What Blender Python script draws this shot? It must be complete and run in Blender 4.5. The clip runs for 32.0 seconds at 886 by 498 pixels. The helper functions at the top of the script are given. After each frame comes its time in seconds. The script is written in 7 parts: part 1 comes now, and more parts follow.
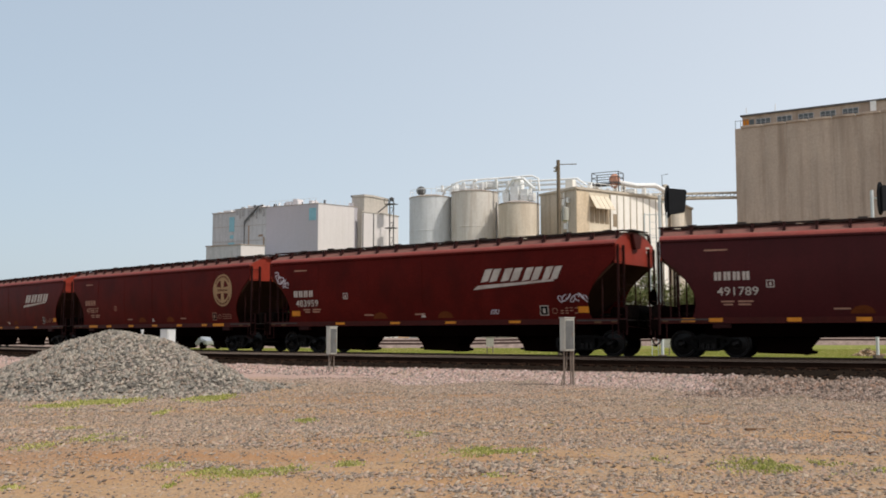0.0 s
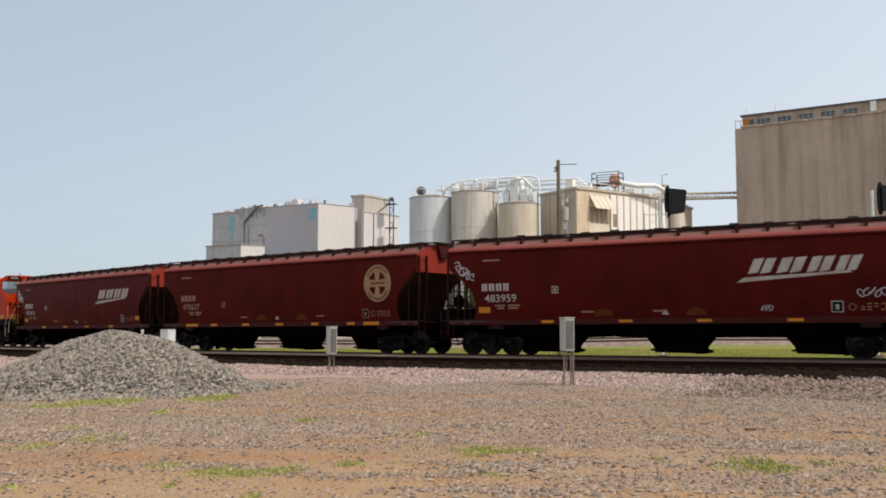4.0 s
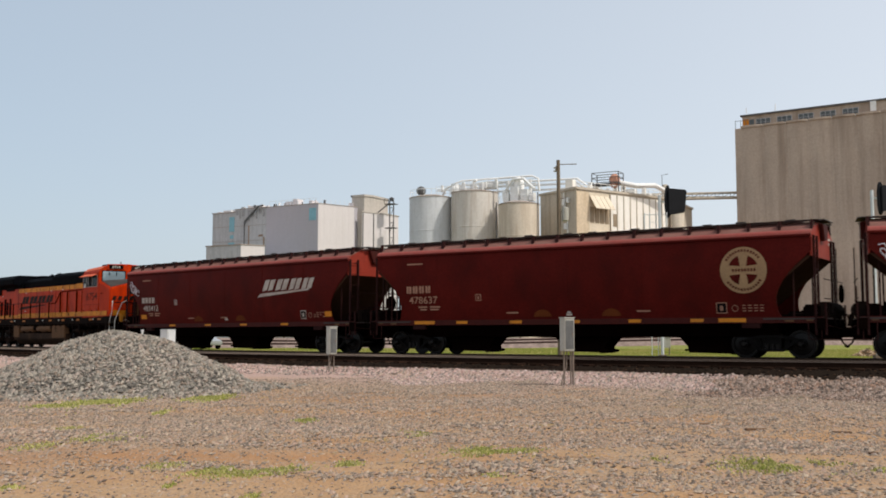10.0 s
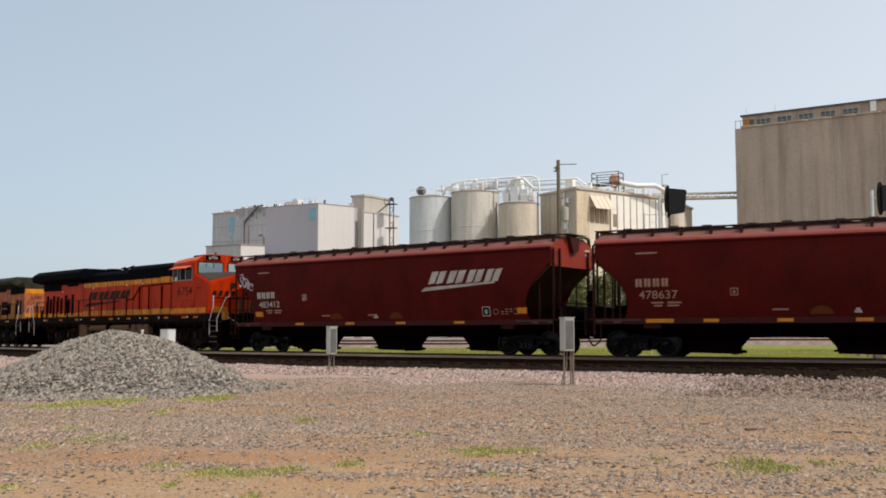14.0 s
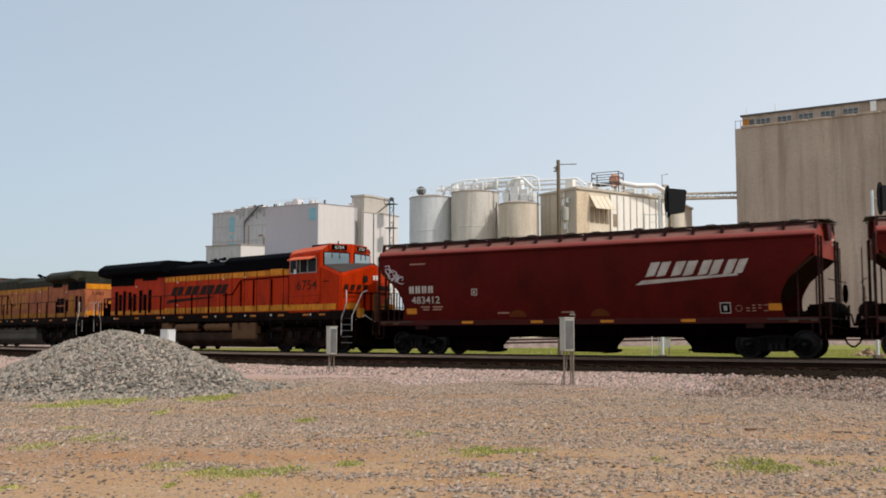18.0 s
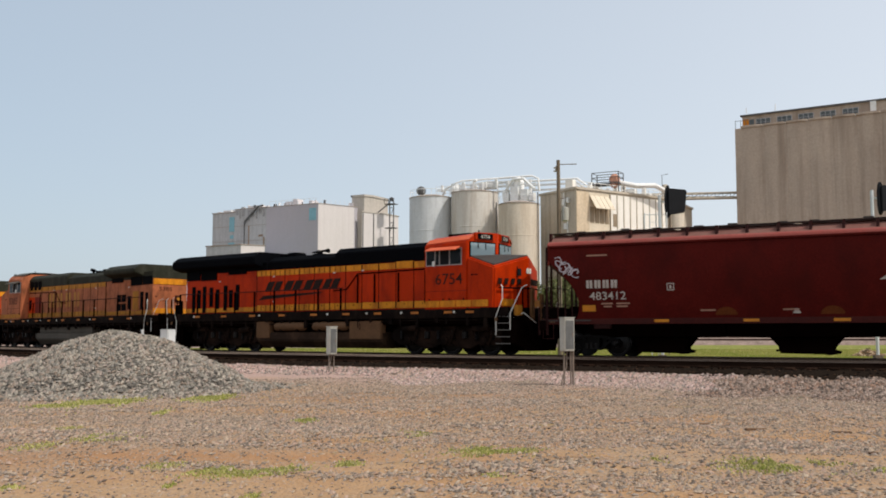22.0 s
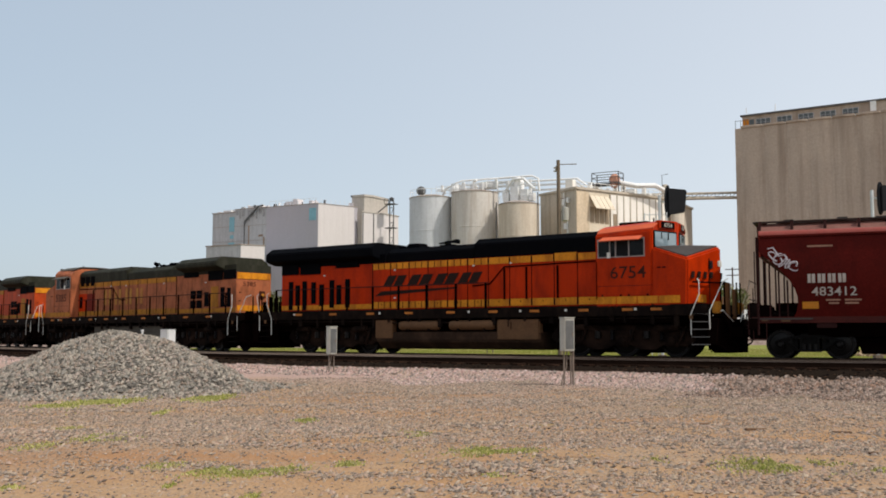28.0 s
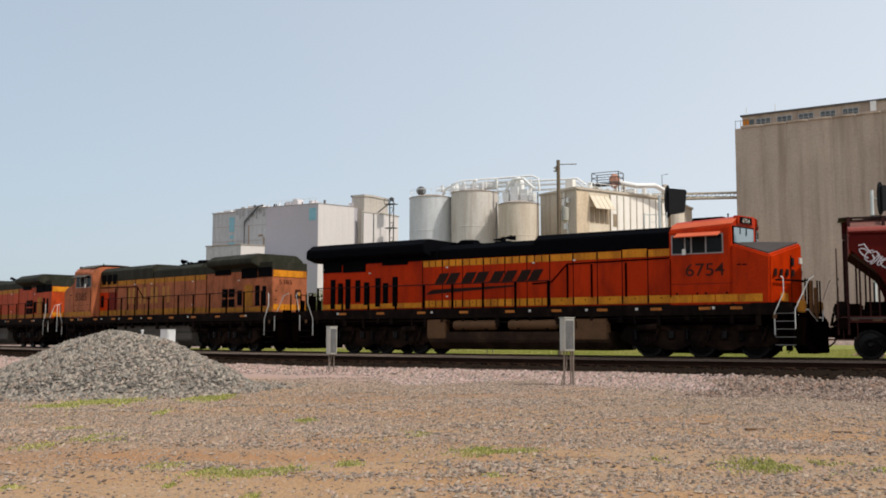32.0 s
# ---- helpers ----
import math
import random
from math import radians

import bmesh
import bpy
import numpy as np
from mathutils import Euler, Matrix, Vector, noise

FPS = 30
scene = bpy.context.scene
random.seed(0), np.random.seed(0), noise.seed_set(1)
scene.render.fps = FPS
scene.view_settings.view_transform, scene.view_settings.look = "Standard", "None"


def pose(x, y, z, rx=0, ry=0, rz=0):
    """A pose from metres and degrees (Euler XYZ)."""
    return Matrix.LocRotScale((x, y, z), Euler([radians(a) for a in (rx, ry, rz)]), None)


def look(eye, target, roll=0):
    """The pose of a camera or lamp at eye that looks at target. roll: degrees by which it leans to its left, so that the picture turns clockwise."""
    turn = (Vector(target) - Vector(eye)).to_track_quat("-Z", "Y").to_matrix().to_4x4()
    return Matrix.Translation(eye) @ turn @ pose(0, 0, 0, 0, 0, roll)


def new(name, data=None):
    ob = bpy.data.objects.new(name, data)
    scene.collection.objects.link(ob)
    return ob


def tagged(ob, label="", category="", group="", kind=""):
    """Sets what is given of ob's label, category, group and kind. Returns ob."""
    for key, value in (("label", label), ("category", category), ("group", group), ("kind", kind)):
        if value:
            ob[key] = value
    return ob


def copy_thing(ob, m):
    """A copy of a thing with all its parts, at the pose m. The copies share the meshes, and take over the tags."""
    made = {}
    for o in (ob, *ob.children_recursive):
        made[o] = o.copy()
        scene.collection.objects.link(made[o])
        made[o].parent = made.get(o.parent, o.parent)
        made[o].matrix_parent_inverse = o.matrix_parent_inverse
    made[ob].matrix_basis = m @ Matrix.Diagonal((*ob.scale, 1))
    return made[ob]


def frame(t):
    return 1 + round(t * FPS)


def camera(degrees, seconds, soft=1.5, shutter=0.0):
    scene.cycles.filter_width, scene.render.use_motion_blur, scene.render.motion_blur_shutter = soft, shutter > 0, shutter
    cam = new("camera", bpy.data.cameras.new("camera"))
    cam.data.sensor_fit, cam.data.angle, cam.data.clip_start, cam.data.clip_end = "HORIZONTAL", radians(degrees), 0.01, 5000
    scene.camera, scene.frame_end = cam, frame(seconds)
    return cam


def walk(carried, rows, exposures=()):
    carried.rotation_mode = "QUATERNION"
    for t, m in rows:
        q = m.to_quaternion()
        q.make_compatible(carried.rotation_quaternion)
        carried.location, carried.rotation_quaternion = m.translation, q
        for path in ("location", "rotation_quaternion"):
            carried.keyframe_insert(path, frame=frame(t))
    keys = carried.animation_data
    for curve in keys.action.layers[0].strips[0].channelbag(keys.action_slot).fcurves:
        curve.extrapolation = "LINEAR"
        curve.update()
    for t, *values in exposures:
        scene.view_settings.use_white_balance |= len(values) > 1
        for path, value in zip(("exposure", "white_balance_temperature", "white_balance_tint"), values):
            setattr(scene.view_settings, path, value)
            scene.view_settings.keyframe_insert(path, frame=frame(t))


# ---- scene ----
# Metres. x runs along the train's track, y away from the viewer, z = 0 on top of its rails.
cam = camera(48.26, 32.0, soft=1.8, shutter=0.5)
SHOT = pose(0.0, -33.62, 0.74, 94.99, 0, 28.85)
walk(cam, [(0.0, SHOT), (32.0, SHOT)])
scene.view_settings.exposure = 0.0

# ---- light: a high hazy sun off the train's forward end, so that the sides towards the viewer lie in shade ----
SUN_UP, SUN_ROUND = 51.0, 91.0
HAZE_AWAY, HAZE_SUNWARD = (4.9, 5.72, 6.5), (8.9, 9.1, 9.4)


def build_light():
    world = bpy.data.worlds.new("world")
    scene.world = world
    world.use_nodes = True
    nt = world.node_tree
    sky = nt.nodes.new("ShaderNodeTexSky")
    sky.sky_type, sky.sun_disc = "NISHITA", False
    sky.sun_elevation, sky.sun_rotation = radians(SUN_UP), radians(SUN_ROUND)
    sky.air_density, sky.dust_density, sky.ozone_density = 1.0, 2.0, 1.0
    # summer haze, thicker towards the horizon
    where, split, thick = nt.nodes.new("ShaderNodeTexCoord"), nt.nodes.new("ShaderNodeSeparateXYZ"), nt.nodes.new("ShaderNodeMapRange")
    for key, value in (("From Min", 0.0), ("From Max", 0.55), ("To Min", 0.72), ("To Max", 0.57)):
        thick.inputs[key].default_value = value
    haze = nt.nodes.new("ShaderNodeMix")
    haze.data_type = "RGBA"
    # the veil is brighter on the sun's side
    veil, bright = nt.nodes.new("ShaderNodeMix"), nt.nodes.new("ShaderNodeMapRange")
    veil.data_type = "RGBA"
    veil.inputs[6].default_value, veil.inputs[7].default_value = (*HAZE_AWAY, 1), (*HAZE_SUNWARD, 1)
    for key, value in (("From Min", -0.8), ("From Max", 0.3)):
        bright.inputs[key].default_value = value
    back = nt.nodes["Background"]
    back.inputs["Strength"].default_value = 0.12
    nt.links.new(where.outputs["Generated"], split.inputs[0])
    nt.links.new(split.outputs["X"], bright.inputs["Value"])
    nt.links.new(bright.outputs[0], veil.inputs[0])
    nt.links.new(veil.outputs[2], haze.inputs[7])
    nt.links.new(split.outputs["Z"], thick.inputs["Value"])
    nt.links.new(thick.outputs[0], haze.inputs[0])
    nt.links.new(sky.outputs[0], haze.inputs[6])
    nt.links.new(haze.outputs[2], back.inputs[0])
    lamp = bpy.data.lights.new("sun", "SUN")
    lamp.energy, lamp.angle, lamp.color = 3.0, radians(0.8), (1, 0.95, 0.87)
    ob = new("sun", lamp)
    a, b = radians(SUN_UP), radians(SUN_ROUND)
    way = Vector((math.sin(b) * math.cos(a), math.cos(b) * math.cos(a), math.sin(a)))
    ob.matrix_basis = look(way * 100, (0, 0, 0))


build_light()


# ---- materials ----
def surf(name, color, rough=0.8, metal=0.0, vary=0.25, scale=0.6, grain=25.0, bump=0.15, dirt=None, dirty=0.4, streak=(1, 1, 1), random=0.0, gloss=0.1):
    """A painted or mineral surface: broad patches, fine grain, stains of the colour dirt drawn out by streak."""
    m = bpy.data.materials.new(name)
    m.use_nodes = True
    nt = m.node_tree
    b = nt.nodes["Principled BSDF"]
    b.inputs["Roughness"].default_value, b.inputs["Metallic"].default_value = rough, metal
    b.inputs["Specular IOR Level"].default_value = gloss

    def node(kind, **values):
        n = nt.nodes.new(kind)
        for key, value in values.items():
            n.inputs[key].default_value = value
        return n

    def join(a, i, c, j):
        nt.links.new(a.outputs[i], c.inputs[j])

    where = nt.nodes.new("ShaderNodeTexCoord")
    broad = node("ShaderNodeTexNoise", Scale=scale, Detail=5.0, Roughness=0.6)
    fine = node("ShaderNodeTexNoise", Scale=grain, Detail=3.0)
    for n in (broad, fine):
        join(where, "Object", n, "Vector")
    total = node("ShaderNodeMath")
    total.operation = "ADD"
    join(broad, "Fac", total, 0)
    join(fine, "Fac", total, 1)
    spread = node("ShaderNodeMapRange")
    for key, value in (("From Min", 0.6), ("From Max", 1.4), ("To Min", 1 - vary), ("To Max", 1 + vary)):
        spread.inputs[key].default_value = value
    join(total, 0, spread, "Value")
    shade = node("ShaderNodeMix")
    shade.data_type, shade.blend_type = "RGBA", "MULTIPLY"
    shade.inputs[0].default_value = 1.0
    shade.inputs[6].default_value = (*color, 1)
    last = spread
    if random:
        info, wide, mul = nt.nodes.new("ShaderNodeObjectInfo"), node("ShaderNodeMapRange"), node("ShaderNodeMath")
        wide.inputs["To Min"].default_value, wide.inputs["To Max"].default_value = 1 - random, 1 + random
        mul.operation = "MULTIPLY"
        join(info, "Random", wide, "Value")
        join(spread, 0, mul, 0)
        join(wide, 0, mul, 1)
        last = mul
    join(last, 0, shade, 7)
    out, slot = shade, 2
    if dirt:
        stretch = node("ShaderNodeMapping", Scale=streak)
        spots = node("ShaderNodeTexNoise", Scale=1.3, Detail=6.0, Roughness=0.65)
        ramp = node("ShaderNodeMapRange")
        for key, value in (("From Min", 0.45), ("From Max", 0.75), ("To Min", 0.0), ("To Max", dirty)):
            ramp.inputs[key].default_value = value
        join(where, "Object", stretch, 0)
        join(stretch, 0, spots, "Vector")
        join(spots, "Fac", ramp, "Value")
        stain = node("ShaderNodeMix")
        stain.data_type = "RGBA"
        stain.inputs[7].default_value = (*dirt, 1)
        join(ramp, 0, stain, 0)
        join(shade, 2, stain, 6)
        out = stain
    join(out, slot, b, "Base Color")
    if bump:
        relief = node("ShaderNodeBump", Strength=bump, Distance=0.02)
        join(fine, "Fac", relief, "Height")
        join(relief, 0, b, "Normal")
    return m


def island(name, colours, rough=0.9):
    """Loose stones and leaves: each joined piece takes one of the colours."""
    m = bpy.data.materials.new(name)
    m.use_nodes = True
    nt = m.node_tree
    b = nt.nodes["Principled BSDF"]
    b.inputs["Roughness"].default_value = rough
    b.inputs["Specular IOR Level"].default_value = 0.02
    geo, ramp = nt.nodes.new("ShaderNodeNewGeometry"), nt.nodes.new("ShaderNodeValToRGB")
    ramp.color_ramp.interpolation = "CONSTANT"
    stops = ramp.color_ramp.elements
    while len(stops) < len(colours):
        stops.new(0.5)
    for i, c in enumerate(colours):
        stops[i].position, stops[i].color = i / len(colours), (*c, 1)
    nt.links.new(geo.outputs["Random Per Island"], ramp.inputs[0])
    nt.links.new(ramp.outputs[0], b.inputs["Base Color"])
    return m


def glass(name, tint, rough=0.03, clear=0.75, bend=1.5):
    m = bpy.data.materials.new(name)
    m.use_nodes = True
    b = m.node_tree.nodes["Principled BSDF"]
    b.inputs["Base Color"].default_value, b.inputs["Roughness"].default_value = (*tint, 1), rough
    b.inputs["Transmission Weight"].default_value, b.inputs["IOR"].default_value = clear, bend
    return m


DUST = (0.30, 0.22, 0.15)
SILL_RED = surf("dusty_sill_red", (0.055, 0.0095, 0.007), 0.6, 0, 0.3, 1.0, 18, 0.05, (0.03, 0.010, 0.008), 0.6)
# Car red in three tones: shade and sunlight are put into the colours.
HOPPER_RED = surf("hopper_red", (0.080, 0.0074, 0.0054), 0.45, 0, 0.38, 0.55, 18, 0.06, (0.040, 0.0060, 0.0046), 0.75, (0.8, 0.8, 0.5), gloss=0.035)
SUNLIT_END_RED = surf("sunlit_end_red", (0.26, 0.034, 0.020), 0.5, 0, 0.2, 0.8, 18, 0.05, (0.17, 0.03, 0.02), 0.6)
SUNLIT_ROOF_RED = surf("sunlit_roof_red", (0.25, 0.058, 0.047), 0.6, 0, 0.25, 0.5, 18, 0.06, (0.24, 0.10, 0.08), 0.5, (1, 1, 1))
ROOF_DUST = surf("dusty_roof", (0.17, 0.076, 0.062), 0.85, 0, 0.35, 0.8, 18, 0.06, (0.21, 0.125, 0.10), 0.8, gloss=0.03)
# Underframe and wheel colours near black: the shade under the train is painted in.
UNDER = surf("shaded_underframe_black", (0.0040, 0.0019, 0.0015), 1.0, 0, 0.4, 1.5, 30, 0.3, (0.0075, 0.0036, 0.0026), 0.5, gloss=0.0)
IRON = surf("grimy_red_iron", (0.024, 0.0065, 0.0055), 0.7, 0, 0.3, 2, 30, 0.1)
STEEL = surf("worn_shaded_wheel_steel", (0.0045, 0.0036, 0.0036), 0.28, 0.0, 0.3, 3, 40, 0.1, (0.0035, 0.0026, 0.0024), 0.7, gloss=0.14)
SLOPE = surf("dusty_slope_sheet", (0.052, 0.027, 0.017), 1.0, 0, 0.3, 1.0, 18, 0.05, (0.026, 0.015, 0.010), 0.6, gloss=0.0)
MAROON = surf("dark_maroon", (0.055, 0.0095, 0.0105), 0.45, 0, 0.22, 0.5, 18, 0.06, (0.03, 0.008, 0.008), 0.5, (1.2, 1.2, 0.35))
RESERVOIR = surf("dusty_reservoir", (0.125, 0.064, 0.031), 0.7, 0, 0.3, 2, 20, 0.05, (0.075, 0.045, 0.027), 0.5)
GRATING = surf("galvanised_grating", (0.06, 0.05, 0.045), 0.6, 0.2, 0.3, 2, 40, 0.1)
LETTER = surf("lettering_white", (0.46, 0.415, 0.36), 0.7, 0, 0.25, 2, 30, 0.0, (0.25, 0.12, 0.08), 0.5)
FADED = surf("faded_lettering", (0.34, 0.19, 0.13), 0.7, 0, 0.3, 2, 30, 0.0, (0.2, 0.06, 0.04), 0.5)
EMBLEM = surf("emblem_cream", (0.33, 0.215, 0.112), 0.7, 0, 0.25, 2, 30, 0.0, (0.25, 0.12, 0.08), 0.4)
YELLOW = surf("reflector_yellow", (0.58, 0.215, 0.022), 0.5, 0, 0.2, 4, 40, 0.0, (0.25, 0.12, 0.05), 0.4)
SPRAY = surf("spray_paint", (0.50, 0.46, 0.48), 0.6, 0, 0.3, 4, 30, 0.0)
ORANGE = surf("locomotive_orange", (0.45, 0.029, 0.0018), 0.38, 0, 0.22, 0.6, 20, 0.04, (0.15, 0.011, 0.003), 0.8, (1.3, 1.3, 0.45), gloss=0.06)
STRIPE = surf("stripe_yellow", (0.64, 0.235, 0.014), 0.4, 0, 0.28, 1.2, 20, 0.04, (0.22, 0.055, 0.008), 0.8, (2.5, 2.5, 0.5))
BLACK = surf("locomotive_black", (0.0022, 0.0025, 0.0036), 0.7, 0, 0.3, 0.7, 20, 0.05, (0.006, 0.0053, 0.0053), 0.4, gloss=0.02)
PINK = surf("faded_orange", (0.37, 0.115, 0.050), 0.6, 0, 0.35, 0.7, 20, 0.05, (0.075, 0.028, 0.013), 0.9, (1.6, 1.6, 0.7))
FSTRIPE = surf("faded_yellow", (0.42, 0.17, 0.018), 0.6, 0, 0.3, 1.0, 20, 0.05, (0.11, 0.05, 0.018), 0.85, (3, 3, 0.5))
OLIVE = surf("faded_dark_green", (0.022, 0.022, 0.014), 0.7, 0, 0.3, 0.6, 20, 0.05, (0.07, 0.065, 0.048), 0.5, (2, 2, 0.6))
TANKBROWN = surf("dusty_tank", (0.026, 0.014, 0.0085), 0.8, 0, 0.4, 1.0, 20, 0.1, (0.085, 0.047, 0.027), 0.7)
RAILING = surf("handrail_white", (0.68, 0.66, 0.6), 0.5, 0, 0.1, 3, 30, 0.0)
# Blue-grey tint stands for the sky reflected in the windscreen.
CABGLASS = glass("sky_tinted_glass", (0.26, 0.35, 0.39), 0.06, 0.35, 2.0)
DARKGLASS = glass("dark_glass", (0.02, 0.022, 0.025), 0.05, 0.6, 1.2)
# Near-black panels on the solid cab stand for the unlit space behind its windows.
INSIDE = surf("cab_inside_shade", (0.012, 0.012, 0.013), 0.8, 0, 0.2, 2, 20, 0.0)


# ---- mesh helpers ----
def box(bm, x0, x1, y0, y1, z0, z1):
    v = [bm.verts.new((x, y, z)) for z in (z0, z1) for y in (y0, y1) for x in (x0, x1)]
    for f in ((0, 2, 3, 1), (4, 5, 7, 6), (0, 1, 5, 4), (2, 6, 7, 3), (0, 4, 6, 2), (1, 3, 7, 5)):
        bm.faces.new([v[i] for i in f])
    return v


def prism(bm, outline, low, high, axis="y"):
    """Push a flat outline from low to high along an axis. The outline holds the other two coordinates, in the order x, y, z."""
    def at(a, b, c):
        return {"x": (c, a, b), "y": (a, c, b), "z": (a, b, c)}[axis]
    lo = [bm.verts.new(at(a, b, low)) for a, b in outline]
    hi = [bm.verts.new(at(a, b, high)) for a, b in outline]
    made = [bm.faces.new(lo), bm.faces.new(hi)]
    n = len(outline)
    made += [bm.faces.new((lo[i], lo[(i + 1) % n], hi[(i + 1) % n], hi[i])) for i in range(n)]
    bmesh.ops.recalc_face_normals(bm, faces=made)


def tube(bm, points, r, sides=6, caps=True):
    """A round bar along a line of points."""
    rings = []
    pts = [Vector(p) for p in points]
    for i, p in enumerate(pts):
        along = (pts[min(i + 1, len(pts) - 1)] - pts[max(i - 1, 0)]).normalized()
        side = along.orthogonal().normalized() if i == 0 else (side - along * side.dot(along)).normalized()
        other = along.cross(side)
        radius = r[i] if isinstance(r, (list, tuple)) else r
        rings.append([bm.verts.new(p + radius * (math.cos(k * math.tau / sides) * side + math.sin(k * math.tau / sides) * other)) for k in range(sides)])
    for a, b in zip(rings, rings[1:]):
        for k in range(sides):
            bm.faces.new((a[k], a[(k + 1) % sides], b[(k + 1) % sides], b[k]))
    if caps:
        bm.faces.new(rings[0][::-1])
        bm.faces.new(rings[-1])


def lathe(bm, profile, axis="z", sides=24, at=(0, 0, 0)):
    """Turn a profile of (radius, height) round an axis."""
    rings = []
    for r, h in profile:
        ring = []
        for k in range(sides):
            c, s = math.cos(k * math.tau / sides) * r, math.sin(k * math.tau / sides) * r
            ring.append(bm.verts.new(Vector({"z": (c, s, h), "y": (c, h, s), "x": (h, c, s)}[axis]) + Vector(at)))
        rings.append(ring)
    made = []
    for a, b in zip(rings, rings[1:]):
        made += [bm.faces.new((a[k], a[(k + 1) % sides], b[(k + 1) % sides], b[k])) for k in range(sides)]
    made += [bm.faces.new(rings[0]), bm.faces.new(rings[-1])]
    bmesh.ops.recalc_face_normals(bm, faces=made)


def soften(bm, width=0.03, segments=2):
    bmesh.ops.remove_doubles(bm, verts=bm.verts, dist=0.0005)
    edges = [e for e in bm.edges if len(e.link_faces) == 2 and e.calc_face_angle(0) > 0.5]
    bmesh.ops.bevel(bm, geom=edges, offset=width, segments=segments, affect="EDGES", clamp_overlap=True)


def part(name, bm, material, parent=None, label="", smooth=False):
    me = bpy.data.meshes.new(name)
    bm.to_mesh(me)
    bm.free()
    me.materials.append(material)
    if smooth:
        me.shade_smooth()
        me.set_sharp_from_angle(angle=radians(40))
    ob = new(name, me)
    ob.parent = parent
    return tagged(ob, label)


def block(name, material, parent, x0, x1, y0, y1, z0, z1, label="", bevel=0.0):
    bm = bmesh.new()
    box(bm, x0, x1, y0, y1, z0, z1)
    if bevel:
        soften(bm, bevel)
    return part(name, bm, material, parent, label)


def bar(name, material, parent, points, r, sides=6, label=""):
    bm = bmesh.new()
    tube(bm, points, r, sides)
    return part(name, bm, material, parent, label, smooth=sides > 5)


def thing(name, m, label, category, group="", kind=""):
    ob = new(name)
    ob.matrix_basis = m
    return tagged(ob, label, category, group, kind)


def words(name, text, height, material, parent, m, label="", stretch=1.0, shear=0.0):
    """Flat painted writing in the built-in font."""
    if not text:
        return None
    cu = bpy.data.curves.new(name, "FONT")
    cu.body, cu.size, cu.extrude, cu.shear, cu.align_x = text, height / 0.73, 0.002, shear, "CENTER"
    cu.resolution_u = 3
    cu.offset = height * 0.006
    ob = new(name, cu)
    ob.scale = (stretch, 1, 1)
    bpy.context.view_layer.update()
    me = bpy.data.meshes.new_from_object(ob.evaluated_get(bpy.context.evaluated_depsgraph_get()))
    bpy.data.objects.remove(ob)
    bpy.data.curves.remove(cu)
    me.materials.clear()
    me.materials.append(material)
    made = new(name, me)
    made.parent, made.matrix_basis = parent, m @ Matrix.Diagonal((stretch, 1, 1, 1))
    return tagged(made, label)


def bulge(z):
    """How much narrower a hopper car's curved side is at the height z than at its widest."""
    return 1 - 0.036 * (z - 3.1) ** 2 if z > 1.31 else 1.0


def belly(bm):
    """Bend flat shapes to the curved side."""
    heights = [v.co.z for v in bm.verts]
    for k in range(13):
        z = 1.5 + k * 0.2
        if min(heights) < z - 0.01 and max(heights) > z + 0.01:
            bmesh.ops.bisect_plane(bm, geom=bm.verts[:] + bm.edges[:] + bm.faces[:], plane_co=(0, 0, z), plane_no=(0, 0, 1))
    for v in bm.verts:
        v.co.y *= bulge(v.co.z)


def plates(name, material, parent, shapes, y, label="", thick=0.004):
    """Flat painted shapes on a car's side, as outlines of (x, z); y is the side's plane."""
    if len(shapes) <= 30:
        for s in shapes:
            bm = bmesh.new()
            prism(bm, s, y - thick, y, "y")
            belly(bm)
            part(name, bm, material, parent, label)
        return
    bm = bmesh.new()
    for s in shapes:
        prism(bm, s, y - thick, y, "y")
    belly(bm)
    part(name, bm, material, parent, label)


# ---- the track: a bend that tightens towards +x ----
def lay_track():
    """Points and headings every half metre from -140 to 60 m."""
    rows, x, y, a, s = {0: (0.0, 1.058, 0.0819)}, 0.0, 1.058, 0.0819, 0.0
    for way, count in ((0.5, 120), (-0.5, 280)):
        x, y, a = rows[0]
        for i in range(1, count + 1):
            s = (i - 0.5) * way
            a += way * (0.012657 + 0.00020545 * min(6, max(-60, s)))
            x, y = x + way * math.cos(a), y + way * math.sin(a)
            rows[i if way > 0 else -i] = (x, y, a)
    return rows


TRACK = lay_track()
TRACK_POINTS = np.array([TRACK[i][:2] for i in range(-280, 121)])
TRACK_TURNS = np.array([TRACK[i][2] for i in range(-280, 121)])
BEND = Vector((-4.70, 138.01, 0))
BEND_RADIUS = 137.07


def on_track(s, u=0.0, z=0.0):
    """The pose at s metres along the train's track, u metres to its far side."""
    i = min(119, max(-280, math.floor(s * 2)))
    f = s * 2 - i
    x, y, a = (p + (q - p) * f for p, q in zip(TRACK[i], TRACK[i + 1]))
    return pose(x - u * math.sin(a), y + u * math.cos(a), z, 0, 0, math.degrees(a))


def car_pose(s, half=6.85):
    """The pose of a car whose trucks stand half a wheelbase before and behind s."""
    p, q = on_track(s - half).translation, on_track(s + half).translation
    m = (p + q) / 2
    return pose(m.x, m.y, 0, 0, 0, math.degrees(math.atan2(q.y - p.y, q.x - p.x)))


def off_track(x, y):
    """How far a point lies beyond the train's track (below 0: on the viewer's side)."""
    dx, dy = x - TRACK_POINTS[:, 0], y - TRACK_POINTS[:, 1]
    i = int(np.argmin(dx * dx + dy * dy))
    a = TRACK_TURNS[i]
    return float(-dx[i] * math.sin(a) + dy[i] * math.cos(a))


